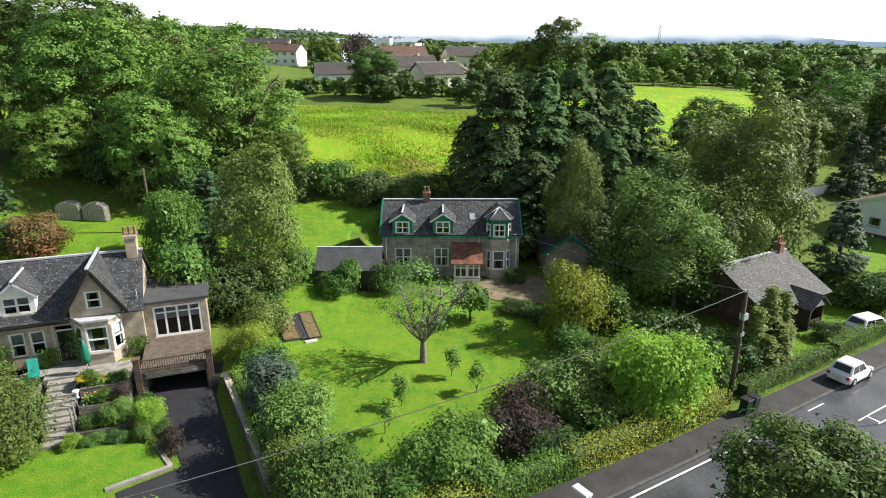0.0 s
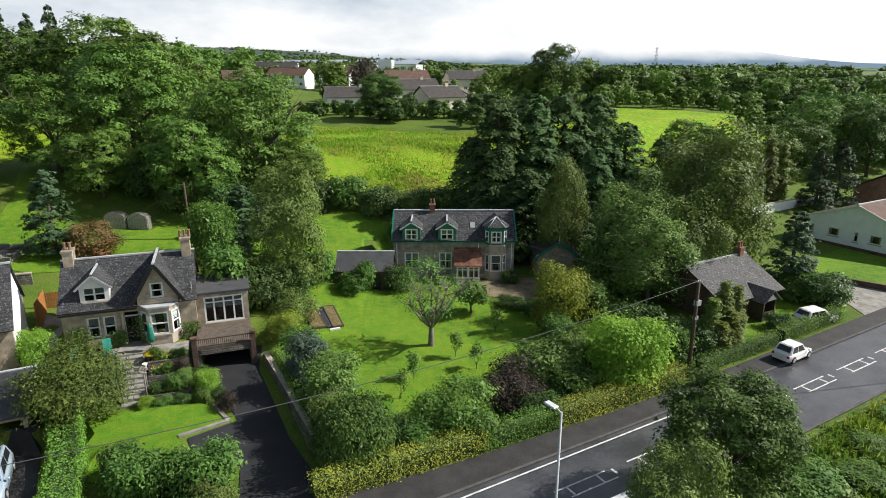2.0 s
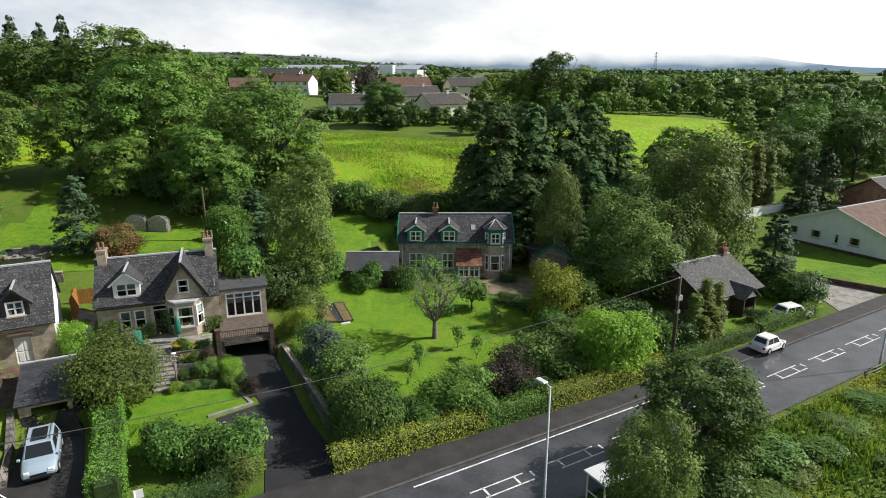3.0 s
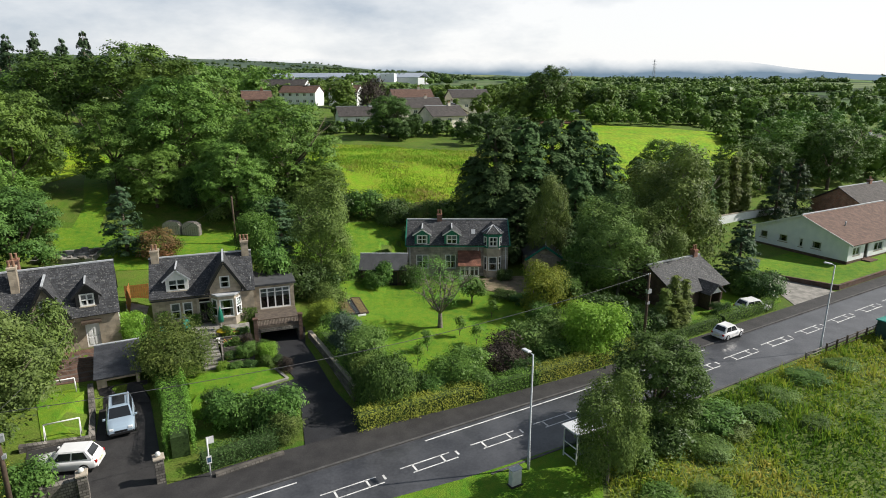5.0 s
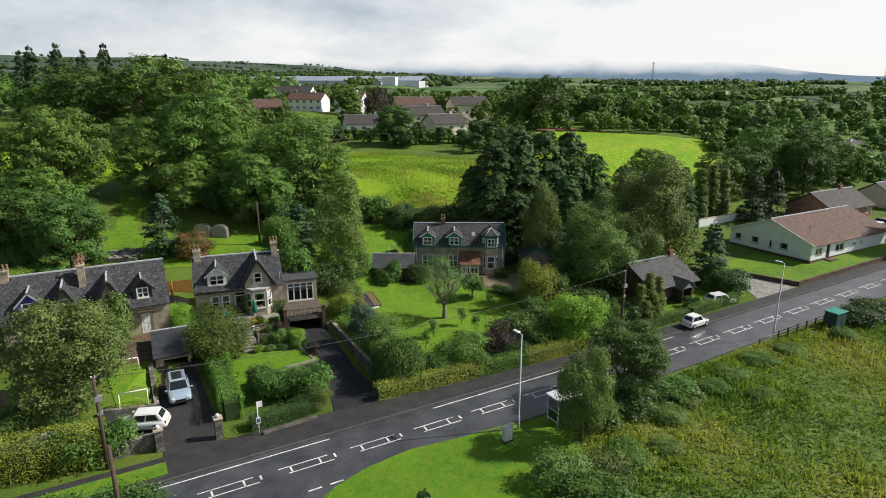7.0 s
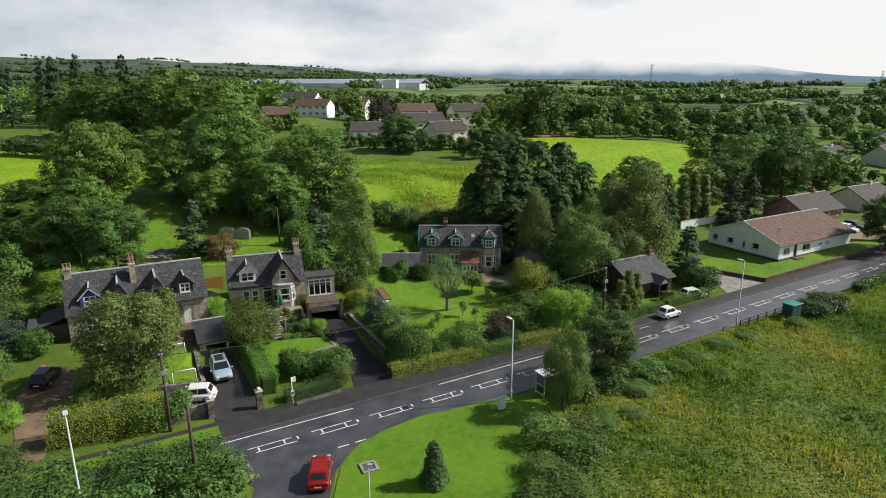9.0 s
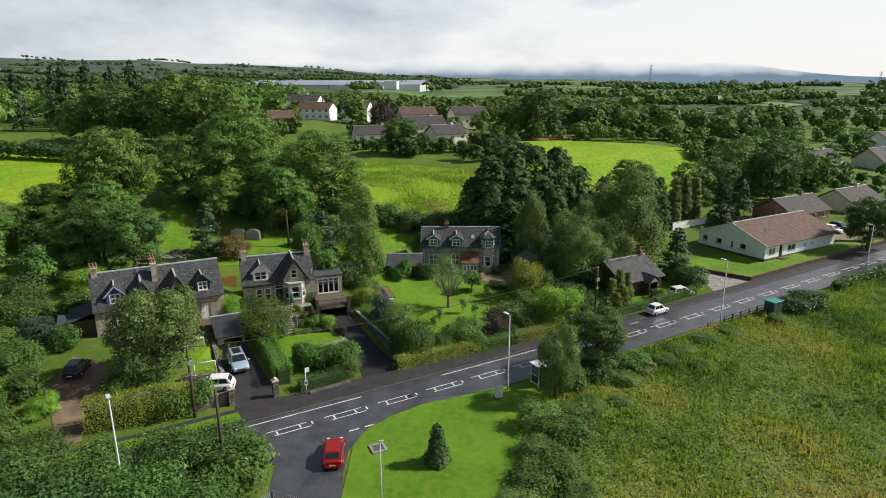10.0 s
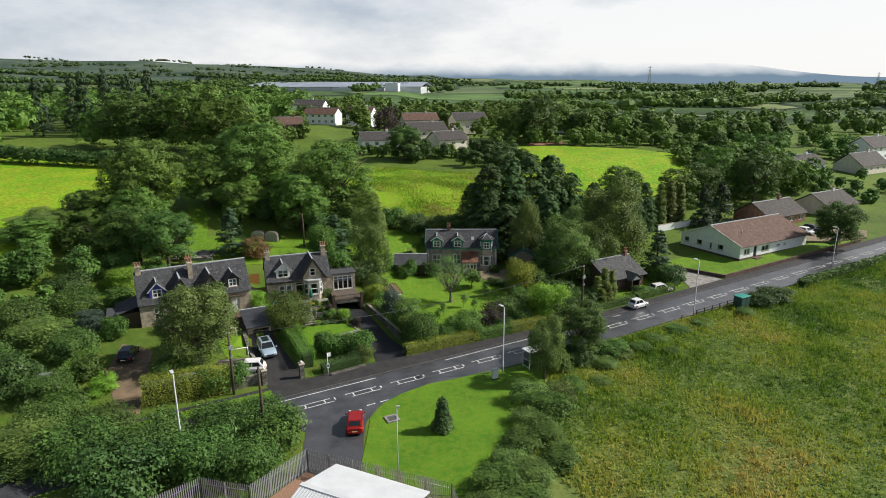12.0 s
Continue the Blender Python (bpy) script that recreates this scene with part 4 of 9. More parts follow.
draped("drive_villa", [(-11.0, 18.0), (-5.6, 20.4), (-7.2, 21.4), (-10.2, 25.8), (-14.4, 33.8), (-15.4, 38.2), (-19.4, 36.8), (-18.7, 33.8), (-15.4, 29.4), (-13.9, 27.3), (-16.4, 25.2), (-15.4, 23.6), (-12.4, 23.0)], M_DRIVE, 0.05, "fresh black tarmac drive", "drive", 1.0)
draped("drive_neighbour", [(-22.8, 11.3), (-18.9, 13.4), (-21.0, 17.0), (-25.8, 25.6), (-29.0, 24.0), (-26.4, 18.5), (-30.0, 16.6), (-27.2, 11.2), (-23.7, 13.0)], M_PAVE, 0.05, "worn dark tarmac drive", "drive", 1.0)
draped("neighbour_steps", [(-34.6, 29.0), (-31.2, 30.8), (-29.8, 25.2), (-32.8, 24.0)], M_BRICK_DARK, 0.05, "dark brick path up to the long house", "path", 1.0)
draped("gravel_court", [(0.5, 53.5), (9.4, 55.0), (10, 48.5), (6.5, 48.0), (2, 50.5)], M_GRAVEL, 0.05, "pinkish gravel forecourt with moss", "gravel")
draped("dirt_drive", [(-37.5, 4.0), (-35.0, 5.5), (-36.4, 9.5), (-39.5, 18.6), (-44, 20), (-42.5, 13), (-39, 8)], M_EARTH, 0.05, "bare earth drive", "drive")
draped("lawn_cottage", [xy(24.5, 3.4), xy(46.0, 3.4), xy(48.0, 5.2), xy(49.2, 9.6), xy(46, 14), xy(38, 12), xy(30, 8)], M_LAWN, 0.05, "rough lawn before the cottage", "lawn")
draped("cottage_drive", [xy(46.2, 2.0), xy(54.4, 2.0), xy(54.9, 6.0), xy(53.5, 10.5), xy(49.5, 9.5), xy(48.2, 5.0)], M_FLAG, 0.05, "pale worn drive beside the cottage", "drive")


# ---- houses ----
def roof_pair(parent, L, D, eave, ridge, mat, over=0.35, gable=0.15, y0=0.0, thick=0.12, name="roof"):
    """Two slopes over a house L long and D deep whose front is at y0; the ridge runs along x."""
    h = (ridge - eave) / (D / 2)
    for sgn, nm in ((-1, "roof_front"), (1, "roof_back")):
        bm = bmesh.new()
        yc = y0 + D / 2
        ye = yc + sgn * (D / 2 + over)
        slab(bm, [(-gable, yc, ridge), (L + gable, yc, ridge), (L + gable, ye, eave - over * h), (-gable, ye, eave - over * h)], thick)
        part(name, bm, mat, parent)
    part("ridge_cap", boxes((-gable - 0.02, L + gable + 0.02, y0 + D / 2 - 0.13, y0 + D / 2 + 0.13, ridge + thick - 0.02, ridge + thick + 0.10)), M_LEAD, parent, "pale ridge flashing")


def gable_wall(x0, x1, y0, D, z0, eave, ridge):
    bm = bmesh.new()
    prism(bm, [(x0, y0, z0), (x0, y0 + D, z0), (x0, y0 + D, eave), (x0, y0 + D / 2, ridge), (x0, y0, eave)], (x1 - x0, 0, 0))
    return bm


def chimney(parent, x, y, z0, z1, w, d, mat, pots=2):
    st = part("chimney", boxes((x - w / 2, x + w / 2, y - d / 2, y + d / 2, z0, z1 - 0.18), (x - w / 2 - 0.06, x + w / 2 + 0.06, y - d / 2 - 0.06, y + d / 2 + 0.06, z1 - 0.18, z1)), mat, parent)
    for i in range(pots):
        px = x + (i - (pots - 1) / 2) * 0.34
        part("chimney_pot", tube(bmesh.new(), [(px, y, z1 - 0.02), (px, y, z1 + 0.08), (px, y, z1 + 0.5), (px, y, z1 + 0.56)], [0.13, 0.12, 0.10, 0.13], 10), M_CLAY, st)


def dormer(parent, x, w, eave_y, z0, z1, rise, depth, roof_mat, trim_mat, face_mat, win_w, win_h, name="dormer", bary=True):
    """A wall-head dormer with its own little gabled roof, its face at y = eave_y."""
    bm = bmesh.new()
    wall(bm, x - w / 2, x + w / 2, z0, z1, eave_y, eave_y + 0.15, [(x - win_w / 2, x + win_w / 2, z0 + 0.22, z0 + 0.22 + win_h)])
    prism(bm, [(x - w / 2, eave_y, z1), (x + w / 2, eave_y, z1), (x, eave_y, z1 + rise)], (0, 0.15, 0))
    box(bm, x - w / 2, x - w / 2 + 0.12, eave_y + 0.15, eave_y + depth, z0, z1)
    box(bm, x + w / 2 - 0.12, x + w / 2, eave_y + 0.15, eave_y + depth, z0, z1)
    d = part(name, bm, face_mat, parent)
    window(d, x, z0 + 0.22, win_w, win_h, eave_y, panes=2, cross=0.5)
    o = 0.22
    for sgn in (-1, 1):
        rb = bmesh.new()
        k = rise / (w / 2)
        slab(rb, [(x, eave_y - o, z1 + rise), (x, eave_y + depth + 1.4, z1 + rise), (x + sgn * (w / 2 + o), eave_y + depth + 1.4, z1 - o * k), (x + sgn * (w / 2 + o), eave_y - o, z1 - o * k)], 0.09)
        part("dormer_roof", rb, roof_mat, d)
        tb = bmesh.new()
        slab(tb, [(x, eave_y - o - 0.04, z1 + rise - 0.12), (x, eave_y - o, z1 + rise - 0.12), (x + sgn * (w / 2 + o), eave_y - o, z1 - o * k - 0.12), (x + sgn * (w / 2 + o), eave_y - o - 0.04, z1 - o * k - 0.12)], 0.15)
        part("bargeboard", tb, trim_mat, d)
    rb = boxes((x - 0.07, x + 0.07, eave_y - o - 0.02, eave_y + depth + 1.2, z1 + rise + 0.06, z1 + rise + 0.14))
    part("dormer_ridge", rb, M_LEAD, d)
    return d


def door(parent, x, y, z, w, h, mat, label):
    d = part("door", boxes((x - w / 2, x + w / 2, y + 0.04, y + 0.10, z, z + h)), mat, parent, label)
    part("door_panel", boxes(*[(x + sx * w * 0.22 - w * 0.15, x + sx * w * 0.22 + w * 0.15, y + 0.01, y + 0.037, z + a * h, z + b * h) for sx in (-1, 1) for a, b in ((0.08, 0.42), (0.5, 0.92))]), M_GLASS if mat is M_BLACK else mat, d)
    part("door_frame", boxes((x - w / 2 - 0.08, x - w / 2, y + 0.0, y + 0.12, z, z + h + 0.08), (x + w / 2, x + w / 2 + 0.08, y, y + 0.12, z, z + h + 0.08), (x - w / 2, x + w / 2, y, y + 0.12, z + h, z + h + 0.08)), M_WHITE, d)
    part("door_handle", boxes((x + w * 0.36, x + w * 0.42, y - 0.03, y + 0.04, z + h * 0.47, z + h * 0.50)), M_STEEL, d)
    return d


def house_green():
    """The stone house with bottle-green dormers."""
    L, D, EA, RI = 13.0, 6.6, 4.50, 6.75
    h = thing("green_trimmed_house", pose(-5.75, 55.0, 2.3), "grey sandstone house with green dormers and slate roof", "house")
    ops = [(1.15, 2.75, 1.05, 2.95), (4.9, 6.3, 1.05, 2.95)]
    part("wall_front", wall(bmesh.new(), 0, L, -0.4, EA, 0, 0.4, ops + [(10.25, 11.75, 0.9, 2.9)]), M_STONE, h)
    part("wall_back", boxes((0, L, D - 0.4, D, -0.4, EA)), M_STONE, h)
    part("gable", gable_wall(0, 0.4, 0.4, D - 0.8, -0.4, EA, RI - 0.15), M_STONE, h)
    part("gable", gable_wall(L - 0.4, L, 0.4, D - 0.8, -0.4, EA, RI - 0.15), M_STONE, h)
    # Floor and inner wall, darkened so the rooms read unlit behind glass.
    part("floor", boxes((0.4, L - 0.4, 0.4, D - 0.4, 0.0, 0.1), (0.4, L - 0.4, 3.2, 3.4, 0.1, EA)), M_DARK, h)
    window(h, 1.95, 1.05, 1.6, 1.9, 0.08, curtain=True)
    window(h, 5.6, 1.05, 1.4, 1.9, 0.08, curtain=True)
    roof_pair(h, L, D, EA, RI, M_SLATE)
    for x in (-0.24, L + 0.10):
        for sgn in (-1, 1):
            bm = bmesh.new()
            yc = D / 2
            k = (RI - EA) / (D / 2)
            slab(bm, [(x, yc, RI - 0.05), (x + 0.14, yc, RI - 0.05), (x + 0.14, yc + sgn * (D / 2 + 0.42), EA - 0.42 * k - 0.05), (x, yc + sgn * (D / 2 + 0.42), EA - 0.42 * k - 0.05)], 0.24)
            part("bargeboard", bm, M_GREEN, h, "bottle-green bargeboard")
    part("gutter", boxes((-0.1, L + 0.1, -0.52, -0.38, EA - 0.38, EA - 0.26)), M_GREEN, h, "green gutter")
    for x in (0.35, 4.35, 9.15, 12.7):
        part("downpipe", tube(bmesh.new(), [(x, -0.08, 0), (x, -0.08, EA - 0.3)], 0.05, 8), M_WHITE if x > 9 or x < 1 else M_DRESSED, h)
    for x in (1.95, 5.75):
        dormer(h, x, 1.9, -0.25, EA - 0.30, EA + 1.30, 0.62, 1.6, M_SLATE, M_WHITE, M_GREEN, 1.35, 1.2)
    # five-sided bay with its polygonal roof
    bx, bw, z1 = 11.0, 1.9, EA + 1.35
    pts = [(bx - 1.15, 0.0), (bx - 0.72, -0.62), (bx + 0.72, -0.62), (bx + 1.15, 0.0)]
    bay = part("bay", wall(bmesh.new(), bx - 0.72, bx + 0.72, -0.4, 3.75, -0.62, -0.40, [(bx - 0.58, bx + 0.58, 0.95, 2.85)]), M_DRESSED, h)
    for sgn in (-1, 1):
        for z0, zz in ((-0.4, 0.95), (2.85, 3.75)):
            bm = prism(bmesh.new(), [(bx + sgn * 0.72, -0.62, z0), (bx + sgn * 1.15, 0.0, z0), (bx + sgn * 0.95, 0.0, z0), (bx + sgn * 0.56, -0.50, z0)], (0, 0, zz - z0))
            part("bay_side", bm, M_DRESSED, bay)
        window(bay, bx + sgn * 0.935, 0.95, 0.70, 1.9, -0.31, turn=sgn * 55.0, panes=1, cross=0.5, sill=False)
    window(bay, bx, 0.95, 1.16, 1.9, -0.60, panes=1, cross=0.5)
    part("cornice", prism(bmesh.new(), [(bx - 1.3, 0.0, 3.75), (bx - 0.82, -0.75, 3.75), (bx + 0.82, -0.75, 3.75), (bx + 1.3, 0.0, 3.75)], (0, 0, 0.22)), M_DRESSED, bay)
    up = part("bay_upper", wall(bmesh.new(), bx - 0.78, bx + 0.78, 3.97, z1, -0.66, -0.50, [(bx - 0.56, bx + 0.56, 4.2, 5.45)]), M_GREEN, h, "green timber upper bay")
    for sgn in (-1, 1):
        for z0, zz in ((3.97, 4.2), (5.45, z1)):
            bm = prism(bmesh.new(), [(bx + sgn * 0.78, -0.66, z0), (bx + sgn * 1.2, 0.0, z0), (bx + sgn * 1.2, 1.6, z0), (bx + sgn * 1.05, 1.6, z0), (bx + sgn * 1.05, 0.0, z0), (bx + sgn * 0.62, -0.52, z0)], (0, 0, zz - z0))
            part("bay_side", bm, M_GREEN, up)
        part("bay_cheek", box(bmesh.new(), bx + sgn * 1.06 - 0.08, bx + sgn * 1.06 + 0.08, 0.0, 1.6, 4.2, 5.45), M_GREEN, up)
        window(up, bx + sgn * 0.99, 4.2, 0.66, 1.25, -0.33, turn=sgn * 57.0, panes=1, cross=0.5, sill=False)
    window(up, bx, 4.2, 1.12, 1.25, -0.64, panes=2, cross=0.5)
    rim = [(bx - 1.4, 0.5, z1), (bx - 1.4, -0.05, z1), (bx - 0.92, -0.88, z1), (bx + 0.92, -0.88, z1), (bx + 1.4, -0.05, z1), (bx + 1.4, 0.5, z1)]
    apex = (bx, 0.15, z1 + 0.95)
    for a, b in zip(rim, rim[1:]):
        part("bay_roof", slab(bmesh.new(), [a, b, apex], 0.07), M_SLATE, up)
    bm = bmesh.new()
    slab(bm, [(bx - 1.4, 0.5, z1), apex, (bx, 2.6, z1 + 0.95)], 0.07)
    slab(bm, [(bx + 1.4, 0.5, z1), apex, (bx, 2.6, z1 + 0.95)], 0.07)
    part("bay_roof", bm, M_SLATE, up)
    for a in rim[1:5]:
        part("hip_flashing", tube(bmesh.new(), [Vector(a) + Vector((0, 0, 0.06)), Vector(apex) + Vector((0, 0, 0.09))], 0.06, 6), M_LEAD, up)
    part("skylight", slab(bmesh.new(), [(8.3, 1.1, EA + 1.1 * 0.682 + 0.16), (8.8, 1.1, EA + 1.1 * 0.682 + 0.16), (8.8, 1.75, EA + 1.75 * 0.682 + 0.16), (8.3, 1.75, EA + 1.75 * 0.682 + 0.16)], 0.05), M_STEEL, h)
    chimney(h, 4.15, D / 2, RI - 0.6, RI + 0.85, 0.62, 0.62, M_BRICK, 2)
    # glazed porch with a red tiled lean-to roof
    po = part("porch", boxes((6.75, 9.2, -1.7, -1.55, -0.2, 0.55), (6.75, 6.9, -1.55, 0, -0.2, 0.55), (9.05, 9.2, -1.55, 0, -0.2, 0.55)), M_WHITE, h, "white glazed porch")
    window(po, 7.4, 0.55, 1.2, 1.35, -1.7, panes=2, cross=0.72)
    window(po, 8.6, 0.55, 1.2, 1.35, -1.7, panes=2, cross=0.72)
    window(po, 6.8, 0.55, 1.5, 1.35, -0.8, turn=-90, panes=2, cross=0.72, sill=False)
    window(po, 9.15, 0.55, 1.5, 1.35, -0.8, turn=90, panes=2, cross=0.72, sill=False)
    part("porch_roof", slab(bmesh.new(), [(6.5, -2.0, 1.95), (9.45, -2.0, 1.95), (9.45, 0.0, 3.45), (6.5, 0.0, 3.45)], 0.1), M_TILE_RED, po, "mossy red tiled lean-to")
    return h


house_green()


def shed_long():
    s = thing("garden_outbuilding", pose(-11.3, 51.0, 2.6), "low outbuilding with dark felt roof and brick walls", "outbuilding")
    part("wall", boxes((0, 5.6, 0.2, 0.4, -0.6, 1.9), (0, 0.2, 0.4, 3.2, -0.6, 1.9), (5.4, 5.6, 0.4, 3.2, -0.6, 1.9), (0.2, 5.4, 3.0, 3.2, -0.6, 1.9)), M_BRICK_DARK, s)
    part("roof", slab(bmesh.new(), [(-0.2, -0.1, 1.75), (5.75, -0.1, 1.75), (5.75, 2.1, 3.25), (-0.2, 2.1, 3.25)], 0.1), M_FELT, s)
    part("roof", slab(bmesh.new(), [(-0.2, 3.6, 1.75), (5.75, 3.6, 1.75), (5.75, 2.1, 3.25), (-0.2, 2.1, 3.25)], 0.1), M_FELT, s)
    part("ridge_cap", boxes((-0.22, 5.77, 1.98, 2.22, 3.30, 3.40)), M_LEAD, s)
    part("door", boxes((3.6, 4.5, 0.14, 0.197, -0.5, 1.5)), M_BLACK, s)


shed_long()


def garage_green():
    s = thing("garage_with_green_gable", pose(9.9, 55.2, 2.35), "small stone garage with green bargeboards and slate roof", "garage")
    W, Dp = 4.3, 6.0
    bm = bmesh.new()
    prism(bm, [(0, 0, -0.4), (W, 0, -0.4), (W, 0, 2.5), (W / 2, 0, 4.0), (0, 0, 2.5)], (0, 0.3, 0))
    box(bm, 0, 0.3, 0.3, Dp, -0.4, 2.5)
    box(bm, W - 0.3, W, 0.3, Dp, -0.4, 2.5)
    box(bm, 0.3, W - 0.3, Dp - 0.3, Dp, -0.4, 2.5)
    part("wall", bm, M_STONE_BUFF, s)
    for sgn in (-1, 1):
        k = 1.5 / (W / 2)
        part("roof", slab(bmesh.new(), [(W / 2, -0.3, 4.0), (W / 2, Dp, 4.0), (W / 2 + sgn * (W / 2 + 0.35), Dp, 2.5 - 0.35 * k), (W / 2 + sgn * (W / 2 + 0.35), -0.3, 2.5 - 0.35 * k)], 0.12), M_SLATE_DARK, s)
        part("bargeboard", slab(bmesh.new(), [(W / 2, -0.36, 3.85), (W / 2, -0.3, 3.85), (W / 2 + sgn * (W / 2 + 0.37), -0.3, 2.35 - 0.37 * k), (W / 2 + sgn * (W / 2 + 0.37), -0.36, 2.35 - 0.37 * k)], 0.26), M_GREEN, s)
    part("finial", tube(bmesh.new(), [(W / 2, -0.33, 3.9), (W / 2, -0.33, 4.8)], [0.06, 0.02], 8), M_LEAD, s)


garage_green()


def cross_gable(h, gx, w, EA, top, k, y=-0.35, bay=True, roof_mat=None, win=(0.95, 1.25), z_win=3.75):
    """A gabled front that rises through the eaves, with a canted bay below it."""
    roof_mat = roof_mat or M_SLATE
    zf = EA + 0.55
    bm = bmesh.new()
    wall(bm, gx - w / 2, gx + w / 2, 2.85 if bay else -0.4, zf, y, y + 0.3, [(gx - win[0] / 2, gx + win[0] / 2, z_win, zf)] if z_win < zf else [])
    # the gable's triangle, left open above the window's lower half
    zw = z_win + win[1]
    hw = w / 2
    prism(bm, [(gx - hw, y, zf), (gx - win[0] / 2, y, zf), (gx - win[0] / 2, y, zw), (gx - hw * (top - zw) / (top - zf), y, zw)], (0, 0.3, 0))
    prism(bm, [(gx + hw, y, zf), (gx + win[0] / 2, y, zf), (gx + win[0] / 2, y, zw), (gx + hw * (top - zw) / (top - zf), y, zw)], (0, 0.3, 0))
    a = hw * (top - zw) / (top - zf)
    prism(bm, [(gx - a, y, zw), (gx + a, y, zw), (gx, y, top)], (0, 0.3, 0))
    box(bm, gx - hw, gx - hw + 0.25, y + 0.3, 0.4, 2.85 if bay else -0.4, zf)
    box(bm, gx + hw - 0.25, gx + hw, y + 0.3, 0.4, 2.85 if bay else -0.4, zf)
    gb = part("cross_gable", bm, M_STONE_BUFF, h)
    window(gb, gx, z_win, win[0], win[1], y + 0.06, panes=1, cross=0.5)
    o = 0.3
    kk = (top - zf) / hw
    back = (top - EA) / k + 0.4
    for sgn in (-1, 1):
        part("gable_roof", slab(bmesh.new(), [(gx, y - o, top + 0.05), (gx, back, top + 0.05), (gx + sgn * (hw + 0.3), 0.6, zf - 0.3 * kk + 0.05), (gx + sgn * (hw + 0.3), y - o, zf - 0.3 * kk + 0.05)], 0.12), roof_mat, gb)
        part("bargeboard", slab(bmesh.new(), [(gx, y - o - 0.05, top - 0.13), (gx, y - o, top - 0.13), (gx + sgn * (hw + 0.32), y - o, zf - 0.32 * kk - 0.13), (gx + sgn * (hw + 0.32), y - o - 0.05, zf - 0.32 * kk - 0.13)], 0.26), M_BLACK, gb, "black bargeboard")
    part("gable_ridge", boxes((gx - 0.09, gx + 0.09, y - o - 0.02, back, top + 0.14, top + 0.24)), M_LEAD, gb)
    if bay:
        z0, z1 = 0.75, 2.6
        P = [(gx - 1.45, 0.0), (gx - 0.75, -1.0), (gx + 0.75, -1.0), (gx + 1.45, 0.0)]
        bm = bmesh.new()
        for za, zb in ((-0.5, z0), (z1, 2.95)):
            prism(bm, [(*p, za) for p in P], (0, 0, zb - za))
        for px, py in P[1:3]:
            box(bm, px - 0.10, px + 0.10, py, py + 0.2, z0, z1)
        by = part("bay", bm, M_DRESSED, h)
        window(by, gx, z0, 1.34, z1 - z0, -0.98, panes=1, cross=0.5, curtain=True)
        for sgn in (-1, 1):
            window(by, gx + sgn * 1.13, z0, 0.92, z1 - z0, -0.50, turn=sgn * 55.0, panes=1, cross=0.5, sill=False)
        part("bay_roof", prism(bmesh.new(), [(gx - 1.6, 0.0, 2.95), (gx - 0.82, -1.12, 2.95), (gx + 0.82, -1.12, 2.95), (gx + 1.6, 0.0, 2.95)], (0, 0, 0.14)), M_LEAD, by)
    return gb


